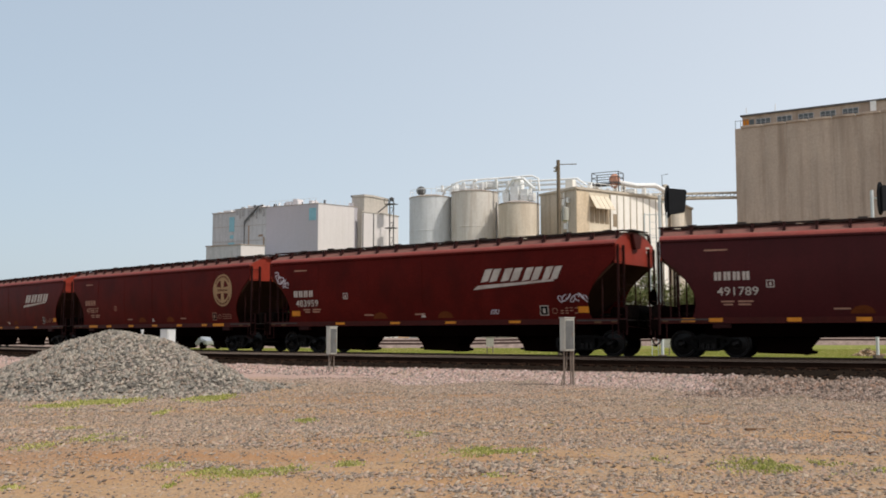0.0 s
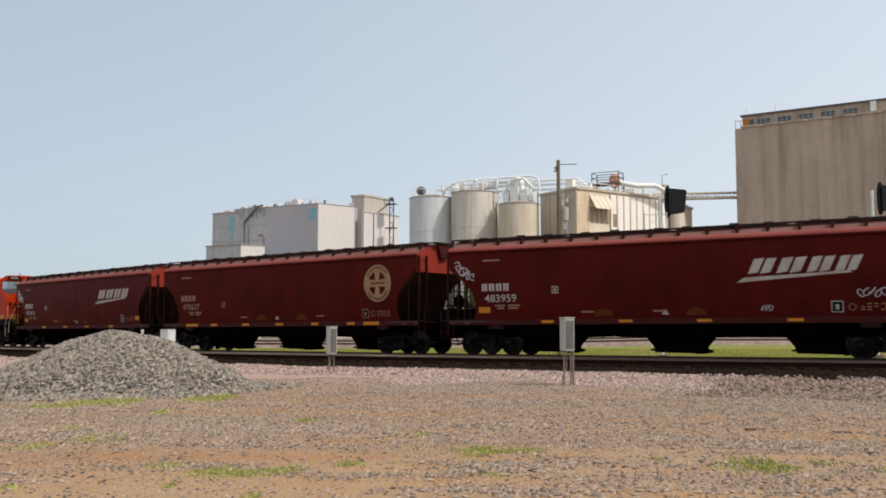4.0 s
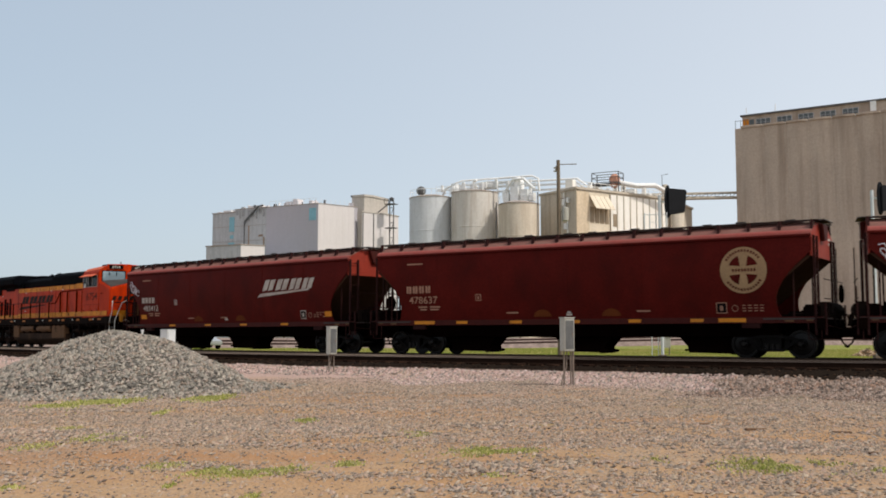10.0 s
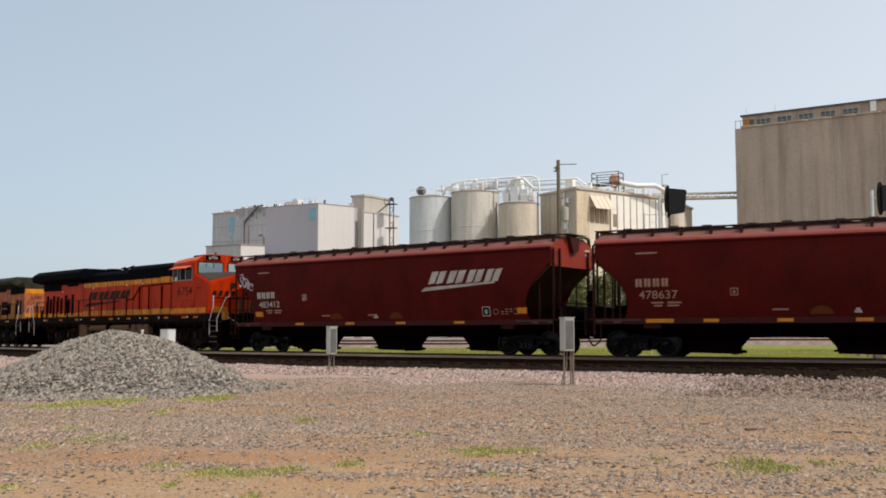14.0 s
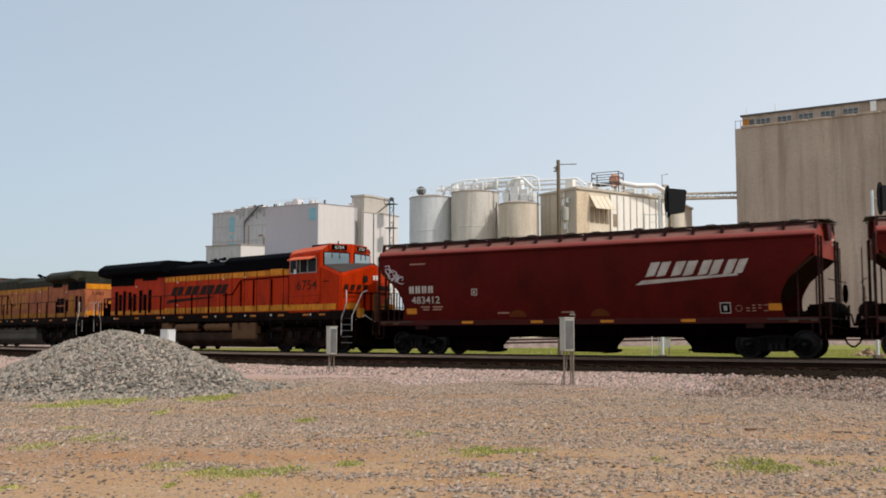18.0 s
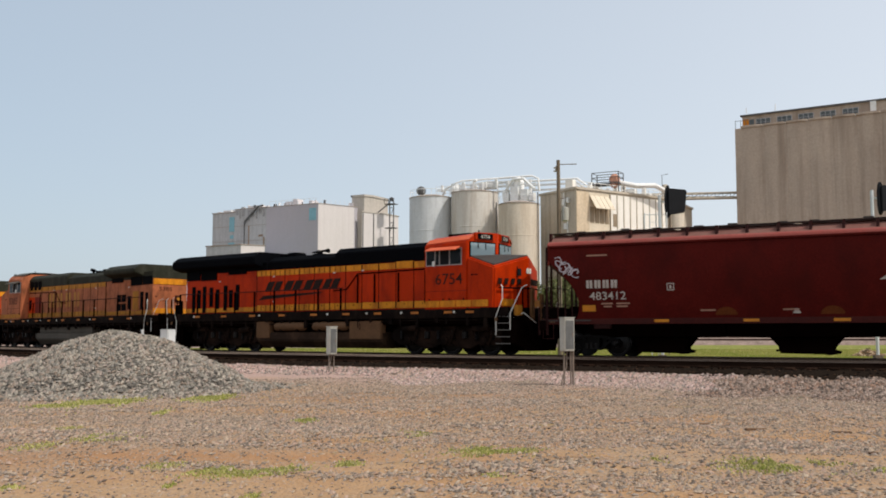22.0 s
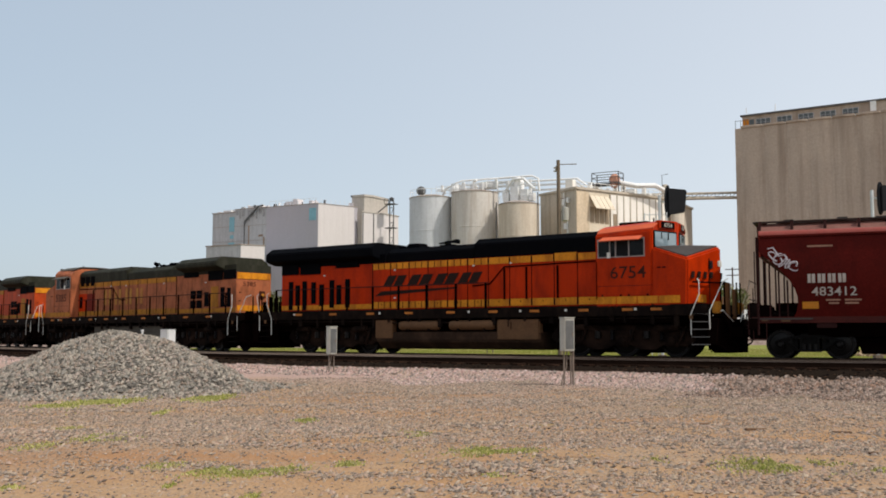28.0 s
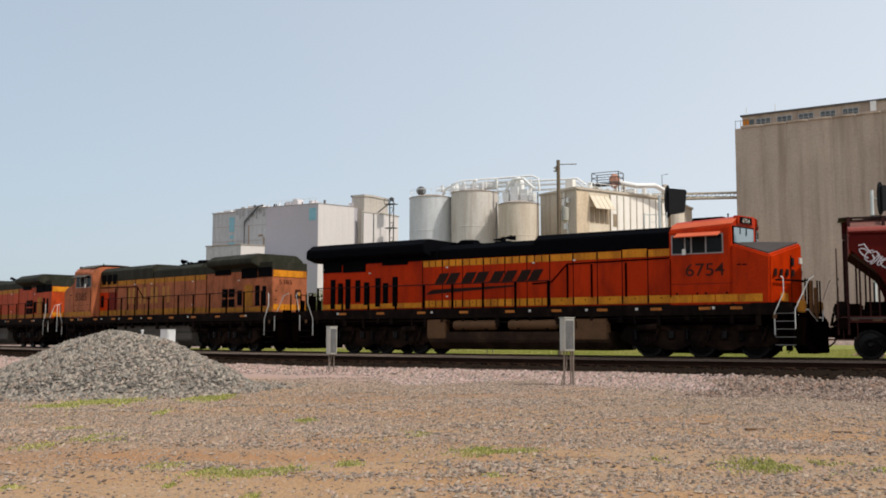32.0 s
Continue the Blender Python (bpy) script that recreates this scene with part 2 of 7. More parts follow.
# ---- ground: one sheet with the raised track bed ----
PROFILE = ((-400, -0.70), (-20, -0.68), (-15, -0.64), (-11, -0.56), (-9, -0.50), (-7.3, -0.40), (-6.3, -0.27), (-5.9, -0.21), (-5.15, -0.20), (-4.85, -0.012), (-1.25, -0.02), (-0.6, -0.10), (2.0, -0.20), (2.6, -0.30), (4.0, -0.5), (10, -0.5), (400, -0.6))


def ground_at(x, y):
    u = off_track(x, y) if abs(x) < 140 and y < 120 else 400
    z = PROFILE[-1][1]
    for (u0, z0), (u1, z1) in zip(PROFILE, PROFILE[1:]):
        if u <= u1:
            z = z0 + (z1 - z0) * max(0, u - u0) / (u1 - u0)
            break
    if -40 < u < -6.0 or 4 < u < 40:
        p = Vector((x * 0.35, y * 0.35, 0))
        z += 0.05 * noise.noise(p) + 0.02 * noise.noise(p * 4.1)
    if -10.0 < u < -6.9:
        # the shoulder of loose ballast is lumpy
        z += 0.09 * max(0.0, noise.noise(Vector((x * 0.9, y * 0.9, 4)))) * min(1, (u + 10.0), (-6.9 - u) * 2)
    return z


def ground_material():
    m = bpy.data.materials.new("dirt_gravel_and_grass")
    m.use_nodes = True
    nt = m.node_tree
    b = nt.nodes["Principled BSDF"]
    b.inputs["Roughness"].default_value = 1.0
    b.inputs["Specular IOR Level"].default_value = 0.0

    def node(kind, **values):
        n = nt.nodes.new(kind)
        for key, value in values.items():
            n.inputs[key].default_value = value
        return n

    def mix(fac, a, c, mode="MIX"):
        n = node("ShaderNodeMix")
        n.data_type, n.blend_type = "RGBA", mode
        for slot, v in ((0, fac), (6, a), (7, c)):
            if isinstance(v, tuple):
                n.inputs[slot].default_value = (*v, 1)
            elif isinstance(v, (int, float)):
                n.inputs[slot].default_value = v
            else:
                nt.links.new(v, n.inputs[slot])
        return n.outputs[2]

    def span(value, lo, hi, to0=0.0, to1=1.0):
        n = node("ShaderNodeMapRange")
        for key, v in (("From Min", lo), ("From Max", hi), ("To Min", to0), ("To Max", to1)):
            n.inputs[key].default_value = v
        nt.links.new(value, n.inputs["Value"])
        return n.outputs[0]

    def math_node(kind, a, c):
        n = node("ShaderNodeMath")
        n.operation = kind
        for i, v in enumerate((a, c)):
            if isinstance(v, (int, float)):
                n.inputs[i].default_value = v
            else:
                nt.links.new(v, n.inputs[i])
        return n.outputs[0]

    where = nt.nodes.new("ShaderNodeTexCoord").outputs["Object"]

    def noise_at(scale, detail=5.0, rough=0.6, shift=0.0, drawn=1.0):
        n = node("ShaderNodeTexNoise", Scale=scale, Detail=detail, Roughness=rough)
        push = node("ShaderNodeMapping")
        push.inputs["Location"].default_value = (shift, shift * 0.7, 0)
        if drawn != 1.0:
            # drawn out sideways across the camera's view, to fit the streaks seen from there
            push.vector_type = "TEXTURE"
            push.inputs["Rotation"].default_value = (0, 0, radians(28.85))
            push.inputs["Scale"].default_value = (drawn, 1, 1)
        nt.links.new(where, push.inputs[0])
        nt.links.new(push.outputs[0], n.inputs["Vector"])
        return n.outputs["Fac"]

    cells = node("ShaderNodeTexVoronoi", Scale=14.0)
    small = node("ShaderNodeTexVoronoi", Scale=38.0)
    for n in (cells, small):
        nt.links.new(where, n.inputs["Vector"])
    # distance from the track
    gap = node("ShaderNodeVectorMath")
    gap.operation = "DISTANCE"
    gap.inputs[1].default_value = BEND
    flat = node("ShaderNodeVectorMath")
    flat.operation = "MULTIPLY"
    flat.inputs[1].default_value = (1, 1, 0)
    nt.links.new(where, flat.inputs[0])
    nt.links.new(flat.outputs[0], gap.inputs[0])
    u = math_node("SUBTRACT", BEND_RADIUS, gap.outputs["Value"])
    ragged = math_node("ADD", u, math_node("MULTIPLY", math_node("SUBTRACT", noise_at(0.5), 0.5), 6.0))
    # sandy dirt
    dirt = mix(span(noise_at(0.5), 0.35, 0.65), (0.37, 0.212, 0.107), (0.395, 0.258, 0.15))
    dirt = mix(span(noise_at(0.3, shift=9, drawn=3.0), 0.5, 0.66), dirt, (0.35, 0.19, 0.097))
    # darker soil in thin ruts
    dirt = mix(span(noise_at(0.9, 6, 0.7, 21, 5.0), 0.60, 0.68, 0.0, 0.75), dirt, (0.20, 0.105, 0.05))
    # gravel: every cell another grey
    stone = nt.nodes.new("ShaderNodeValToRGB")
    for p, c in ((0.0, (0.15, 0.115, 0.09)), (0.35, (0.29, 0.225, 0.165)), (0.7, (0.38, 0.29, 0.215)), (1.0, (0.27, 0.175, 0.115))):
        e = stone.color_ramp.elements.new(p) if p not in (0.0, 1.0) else stone.color_ramp.elements[0 if p == 0 else -1]
        e.color = (*c, 1)
    grey = nt.nodes.new("ShaderNodeSeparateColor")
    nt.links.new(small.outputs["Color"], grey.inputs[0])
    nt.links.new(grey.outputs[0], stone.inputs[0])
    gravel = stone.outputs[0]
    cover = span(math_node("ADD", noise_at(0.5, 6, 0.65, 4, 2.6), math_node("MULTIPLY", math_node("SUBTRACT", grey.outputs[1], 0.5), 0.25)), 0.44, 0.62)
    base = mix(cover, dirt, gravel)
    # pinkish ballast along the near track
    pink = mix(0.5, gravel, (0.50, 0.335, 0.30))
    pink_zone = math_node("MULTIPLY", span(ragged, -14.0, -10.5), span(noise_at(0.22, 4, 0.6, 15), 0.32, 0.5))
    along = node("ShaderNodeSeparateXYZ")
    nt.links.new(where, along.inputs[0])
    west = span(along.outputs[0], -5.0, -7.2)
    pink_zone = math_node("MULTIPLY", pink_zone, west)
    shoulder = math_node("MULTIPLY", span(ragged, -14.5, -12.0), span(along.outputs[0], -7.2, -5.0))
    # shoulder gravel, its base darkened for shade between the larger stones
    base = mix(shoulder, base, mix(0.75, gravel, (0.095, 0.065, 0.050)))
    base = mix(pink_zone, base, pink)
    # ballast between the rails: dark with oil, and shade beside the rails put into its colour
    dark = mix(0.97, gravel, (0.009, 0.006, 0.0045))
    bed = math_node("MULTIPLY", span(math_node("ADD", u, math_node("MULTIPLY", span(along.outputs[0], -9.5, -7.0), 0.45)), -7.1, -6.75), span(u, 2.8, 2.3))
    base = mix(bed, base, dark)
    # brown cinders that fill the space between the near rails and the main line, paler towards -x
    pale_cinder = math_node("MULTIPLY", span(noise_at(1.6, 5, 0.65, 12, 2.0), 0.3, 0.6), span(along.outputs[0], -11.0, -19.0, 0.04, 1.0))
    cinders = mix(pale_cinder, mix(0.965, gravel, (0.014, 0.0095, 0.0075)), mix(0.65, gravel, (0.15, 0.112, 0.092)))
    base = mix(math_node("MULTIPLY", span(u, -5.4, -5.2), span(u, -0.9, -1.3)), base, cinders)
    # weeds in patches, and the meadow behind the track
    green = mix(span(noise_at(3.0), 0.4, 0.6), (0.20, 0.24, 0.04), (0.30, 0.28, 0.07))
    weeds = math_node("MULTIPLY", span(noise_at(0.42, 5, 0.7, 31), 0.63, 0.72, 0.0, 0.55), span(u, -9.0, -12.0))
    base = mix(weeds, base, green)
    lawn = math_node("MULTIPLY", span(ragged, 1.0, 5.5), span(ragged, 82.0, 74.0))
    base = mix(lawn, base, mix(span(noise_at(0.25, 4, 0.6, 3), 0.4, 0.62), (0.115, 0.14, 0.022), (0.21, 0.18, 0.055)))
    behind = span(ragged, 74.0, 82.0)
    base = mix(behind, base, mix(0.6, gravel, (0.36, 0.26, 0.22)))
    nt.links.new(base, b.inputs["Base Color"])
    bump = node("ShaderNodeBump", Strength=0.7, Distance=0.03)
    height = math_node("ADD", math_node("MULTIPLY", cells.outputs["Distance"], -1.0), math_node("MULTIPLY", small.outputs["Distance"], -0.5))
    nt.links.new(height, bump.inputs["Height"])
    nt.links.new(bump.outputs[0], b.inputs["Normal"])
    return m


def build_ground():
    def lines(lo, hi, step, far_lo, far_hi):
        out, a, s = [], lo, step
        while a > far_lo:
            s *= 1.35
            a -= s
            out.insert(0, a)
        n = round((hi - lo) / step)
        out += [lo + i * step for i in range(n + 1)]
        a, s = hi, step
        while a < far_hi:
            s *= 1.35
            a += s
            out.append(a)
        return out
    xs, ys = lines(-50, 16, 0.45, -3500, 3500), lines(-34, 26, 0.35, -3500, 4500)
    verts = [(x, y, ground_at(x, y)) for y in ys for x in xs]
    w = len(xs)
    faces = [(j * w + i, j * w + i + 1, (j + 1) * w + i + 1, (j + 1) * w + i) for j in range(len(ys) - 1) for i in range(w - 1)]
    me = bpy.data.meshes.new("ground")
    me.from_pydata(verts, [], faces)
    me.shade_smooth()
    me.materials.append(ground_material())
    return tagged(new("ground", me), "sandy dirt and gravel yard with weeds beside railway tracks", "ground", kind="structure")


build_ground()

# ---- loose stones and weeds ----
STONE_GREYS = island("loose_stone", [(0.31, 0.238, 0.172), (0.24, 0.185, 0.142), (0.39, 0.30, 0.22), (0.18, 0.144, 0.116), (0.33, 0.215, 0.148), (0.275, 0.225, 0.185), (0.135, 0.108, 0.09), (0.37, 0.262, 0.20)])
STONE_PINK = island("pink_ballast_stone", [(0.45, 0.305, 0.265), (0.34, 0.23, 0.195), (0.27, 0.235, 0.205), (0.51, 0.375, 0.335), (0.18, 0.145, 0.125), (0.41, 0.31, 0.245)])
WEED = island("weed_green", [(0.31, 0.32, 0.085), (0.41, 0.39, 0.13), (0.24, 0.265, 0.06), (0.46, 0.40, 0.19)])
STONE = [((1, 0, 0), (0, 1, 0), (-1, 0, 0), (0, -1, 0), (0, 0, 0.8), (0, 0, -0.6)), ((0, 4, 1), (1, 4, 2), (2, 4, 3), (3, 4, 0), (0, 1, 5), (1, 2, 5), (2, 3, 5), (3, 0, 5))]


def scatter_stones(name, places, material, label, category, seed, tall=1.0):
    """Many small broken stones in one mesh; places are (x, y, z, size)."""
    rng = random.Random(seed)
    verts, faces = [], []
    for x, y, z, size in places:
        a, k = rng.uniform(0, math.tau), len(verts)
        c, s = math.cos(a), math.sin(a)
        for vx, vy, vz in STONE[0]:
            px, py, pz = vx * rng.uniform(0.7, 1.5), vy * rng.uniform(0.45, 1.0), vz * tall * rng.uniform(0.45, 1.0)
            tilt = 0.4 * px
            verts.append((x + size * (px * c - py * s), y + size * (px * s + py * c), z + size * (pz + tilt * (s - 0.5))))
        faces += [tuple(i + k for i in f) for f in STONE[1]]
    me = bpy.data.meshes.new(name)
    me.from_pydata(verts, [], faces)
    me.materials.append(material)
    return tagged(new(name, me), label, category, kind="stuff")


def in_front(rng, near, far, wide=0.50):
    """A random spot in the wedge of ground that the camera sees, evenly spread over the ground."""
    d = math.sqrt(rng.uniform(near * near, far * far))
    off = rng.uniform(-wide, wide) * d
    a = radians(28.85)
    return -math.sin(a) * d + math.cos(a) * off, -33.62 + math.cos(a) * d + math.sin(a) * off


def yard_stones():
    rng = random.Random(4)
    grey, pink, brown = [], [], []
    while len(grey) < 165000:
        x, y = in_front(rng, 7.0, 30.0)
        u = off_track(x, y)
        if u > (-7.3 if x > -7 else -6.8):
            continue
        across, deep = x * 0.876 + y * 0.482, y * 0.876 - x * 0.482
        v = noise.noise(Vector((across * 0.18, deep * 0.5, 5))) + 0.6 * noise.noise(Vector((across * 0.5, deep * 1.4, 2)))
        near_track = u > (-10.5 if x < -6 else -12.6) + 2.5 * noise.noise(Vector((x * 0.4, y * 0.4, 9)))
        if not near_track and rng.random() > (0.12 if deep < -17 else 0.34) + 1.5 * max(0, v + (0.0 if deep < -17 else 0.12)):
            continue
        # coarse stone lies in patches, fine chippings everywhere
        coarse = noise.noise(Vector((across * 0.3, deep * 0.9, 17))) > 0.22
        size = rng.uniform(0.022, 0.046) if coarse and rng.random() < 0.5 else rng.uniform(0.010, 0.024) if rng.random() < 0.93 else rng.uniform(0.024, 0.045)
        spot = (x, y, ground_at(x, y) + size * 0.25, size)
        if near_track and rng.random() < 0.7 and x < -6.0 + 1.2 * noise.noise(Vector((x, y, 1))):
            pink.append(spot)
        elif near_track and x > -6.5:
            brown.append(spot)
        else:
            grey.append(spot)
    for _ in range(26000):
        s, u = rng.uniform(-60, 6), rng.uniform(-12.0, -6.9)
        p = on_track(s, u).translation
        if u > (-10.0 if p.x < -6 else -11.6) + 2.5 * noise.noise(Vector((p.x * 0.4, p.y * 0.4, 9))):
            # larger broken stones on the shoulder
            size = rng.uniform(0.026, 0.068)
            spot = (p.x, p.y, ground_at(p.x, p.y) + size * 0.25, size)
            (pink if p.x < -6.0 + 1.5 * noise.noise(Vector((p.x, p.y, 1))) else brown).append(spot)
    scatter_stones("gravel", grey, STONE_GREYS, "loose grey crushed stone strewn over the sandy yard", "gravel", 1, 0.75)
    scatter_stones("ballast", pink, STONE_PINK, "pinkish crushed ballast stone along the near track", "ballast", 2, 1.1)
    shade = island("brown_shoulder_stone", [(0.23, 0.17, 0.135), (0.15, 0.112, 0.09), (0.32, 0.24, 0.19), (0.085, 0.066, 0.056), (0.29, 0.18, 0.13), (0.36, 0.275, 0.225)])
    scatter_stones("shoulder_stones", brown, shade, "brownish grey crushed stone on the shoulder of the near track", "ballast", 3, 1.35)


yard_stones()


def bed_stones():
    rng = random.Random(5)
    # oily stones, their colours also darkened for shade beside the rails
    dark = island("oily_shaded_ballast_stone", [(0.010, 0.0065, 0.005), (0.017, 0.0105, 0.0075), (0.006, 0.0042, 0.0036), (0.05, 0.028, 0.018)])
    spots = []
    for _ in range(16000):
        s, u = rng.uniform(-62, 12), rng.uniform(-7.0, 2.6)
        p = on_track(s, u).translation
        if -5.3 < u < -1.1:
            continue
        spots.append((p.x, p.y, ground_at(p.x, p.y) + 0.01, rng.uniform(0.02, 0.05)))
    scatter_stones("track_ballast", spots, dark, "oily ballast stone between the rails, darkened for shade", "ballast", 6)


bed_stones()

# ---- the heap of crushed stone ----
HEAP_GREYS = island("heap_broken_stone", [(0.255, 0.226, 0.185), (0.17, 0.151, 0.126), (0.345, 0.30, 0.245), (0.10, 0.09, 0.078), (0.245, 0.19, 0.148), (0.21, 0.192, 0.166), (0.30, 0.245, 0.205)])
HEAP = Vector((-20.3, -14.9))


def heap_height(x, y):
    a = radians(28.85)
    dx, dy = x - HEAP.x, y - HEAP.y
    across, deep = dx * math.cos(a) + dy * math.sin(a), -dx * math.sin(a) + dy * math.cos(a)
    across += 0.25 * noise.noise(Vector((x, y, 0)) * 0.8)
    right = 0.5 + 0.5 * across / (math.hypot(across, deep) + 0.01)
    r = math.hypot(across / (3.9 if across > 0 else 3.7), deep / 3.0)
    if r >= 1:
        return -0.1
    steps = (0.0, 0.12, 0.25, 0.41, 0.58, 0.8, 1.0)
    h = (1 - right) * np.interp(r, steps, (1.0, 0.96, 0.83, 0.66, 0.50, 0.28, 0.0)) + right * np.interp(r, steps, (1.0, 0.97, 0.92, 0.78, 0.60, 0.33, 0.0))
    return 1.50 * float(h) + 0.06 * noise.noise(Vector((x, y, 3)) * 1.3)


def build_heap():
    n, verts, faces = 60, [], []
    for j in range(n + 1):
        for i in range(n + 1):
            x, y = HEAP.x - 4.6 + 9.2 * i / n, HEAP.y - 4.6 + 9.2 * j / n
            verts.append((x, y, -0.68 + heap_height(x, y)))
    faces = [(j * (n + 1) + i, j * (n + 1) + i + 1, (j + 1) * (n + 1) + i + 1, (j + 1) * (n + 1) + i) for j in range(n) for i in range(n)]
    me = bpy.data.meshes.new("gravel_mound")
    me.from_pydata(verts, [], faces)
    me.shade_smooth()
    # mound beneath the stones darkened for shade in the gaps
    me.materials.append(surf("shaded_heap_base", (0.13, 0.115, 0.10), 0.95, 0, 0.5, 2, 16, 0.8))
    tagged(new("gravel_mound", me), "heap of grey crushed stone on the sandy yard", "stone heap")
    rng, spots = random.Random(8), []
    while len(spots) < 21000:
        x, y = HEAP.x + rng.uniform(-4.6, 4.6), HEAP.y + rng.uniform(-4.6, 3.4)
        h = heap_height(x, y)
        edge = math.hypot(x - HEAP.x, y - HEAP.y)
        if h <= -0.05 and rng.random() > 0.14 * max(0.0, 5.2 - edge):
            continue
        z = max(-0.68 + h, ground_at(x, y)) + rng.uniform(-0.01, 0.03)
        spots.append((x, y, z, rng.uniform(0.024, 0.08)))
    scatter_stones("heap_stones", spots, HEAP_GREYS, "broken grey stones lying on the heap", "stones", 9, 1.3)


build_heap()


def build_weeds():
    """Low green weeds in patches: thin blades in one mesh."""
    rng = random.Random(11)
    verts, faces = [], []

    def blade(x, y, z, h, w):
        a, lean, k = rng.uniform(0, math.tau), rng.uniform(-0.6, 0.6), len(verts)
        c, s = math.cos(a) * w, math.sin(a) * w
        verts.extend(((x - c, y - s, z), (x + c, y + s, z), (x + lean * h, y + 0.5 * lean * h, z + h)))
        faces.append((k, k + 1, k + 2))

    patches = ((-16.67, -19.76, 0.33, 1.0, 504), (-16.34, -18.6, 0.6, 1.82, 2600), (-15.36, -16.55, 0.38, 1.44, 2600), (-13.43, -20.02, 0.13, 0.56, 131), (-12.3, -23.11, 0.15, 0.75, 239), (-10.72, -23.77, 0.37, 0.7, 1096), (-10.68, -24.95, 0.26, 0.4, 155), (-7.96, -25.49, 0.22, 0.35, 227), (-6.97, -25.37, 0.56, 0.6, 2011), (-6.24, -24.49, 0.14, 0.3, 101), (-6.91, -26.49, 0.06, 0.19, 60), (-8.07, -27.34, 0.1, 0.22, 60), (-7.32, -21.07, 0.22, 0.69, 326), (-6.33, -24.31, 0.15, 0.41, 164), (-5.32, -22.64, 0.55, 0.61, 1107), (-4.48, -24.44, 0.17, 0.26, 102), (-2.07, -22.36, 0.57, 0.68, 1967), (-3.33, -22.49, 0.19, 0.27, 74), (-1.0, -22.28, 0.13, 0.45, 171), (-5.82, -26.55, 0.1, 0.2, 60), (-10.05, -20.13, 0.19, 0.46, 78), (-4.22, -22.23, 0.21, 0.3, 60))
    a = radians(28.85)
    for px, py, wide, deep, n in patches:
        for _ in range(n * 2):
            p, q = rng.gauss(0, wide * 0.5), rng.gauss(0, deep * 0.42)
            x, y = px + p * math.cos(a) - q * math.sin(a), py + p * math.sin(a) + q * math.cos(a)
            if noise.noise(Vector((x * 2.2, y * 1.1, 7))) < -0.12:
                continue
            far = 1.7 if py > -20.5 else 1.0
            blade(x, y, ground_at(x, y) - 0.006, rng.uniform(0.012, 0.04) * far, rng.uniform(0.008, 0.02) * far)
    # the meadow between the tracks and the trees
    for _ in range(22000):
        s, u = rng.uniform(-90, 15), 3.2 + 60 * rng.random() ** 1.6
        p = on_track(s, u).translation
        blade(p.x, p.y, ground_at(p.x, p.y) - 0.02, rng.uniform(0.05, 0.16), 0.02)
    me = bpy.data.meshes.new("grass")
    me.from_pydata(verts, [], faces)
    me.materials.append(WEED)
    tagged(new("grass", me), "sparse green grass and weeds beside the tracks", "grass", kind="stuff")


build_weeds()

# ---- dark strips added for small ridges and ruts in the dirt ----
RIDGE_SOIL = surf("dark_ridge_soil", (0.13, 0.075, 0.045), 0.9, 0, 0.4, 3, 30, 0.4, (0.06, 0.035, 0.022), 0.6, random=0.3)


def wood_scrap(x, y, long, turn):
    bm = bmesh.new()
    box(bm, -long / 2, long / 2, -0.035, 0.035, 0.0, 0.035)
    for v in bm.verts:
        v.co.y += 0.03 * math.sin(9 * v.co.x)
    soften(bm, 0.008, 1)
    ob = part("wood_scrap", bm, RIDGE_SOIL)
    ob.matrix_basis = pose(x, y, ground_at(x, y) - 0.008, 0, 2, turn)
    tagged(ob, "thin dark brown strip standing for a small ridge of dirt", "wood scrap", "wood scraps")


for i, (x, y, long) in enumerate(((-5.68, -10.8, 0.26), (-4.04, -17.66, 0.18), (-3.16, -18.06, 0.39), (-1.93, -18.18, 0.29), (-1.29, -20.52, 0.12))):
    wood_scrap(x, y, long, 25 + 9 * (i % 3))

# ---- rails and sleepers ----
RUST = surf("rail_rust", (0.022, 0.012, 0.008), 0.8, 0.0, 0.3, 2, 30, 0.15, (0.012, 0.007, 0.005), 0.6, gloss=0.01)
SHINE = surf("polished_railhead", (0.11, 0.085, 0.07), 0.5, 0.3, 0.15, 2, 30, 0.03, (0.16, 0.10, 0.07), 0.5)
SLEEPER = surf("sleeper_wood", (0.022, 0.0125, 0.0085), 1.0, 0, 0.4, 2, 30, 0.4, (0.06, 0.032, 0.019), 0.5, random=0.5, gloss=0.0)


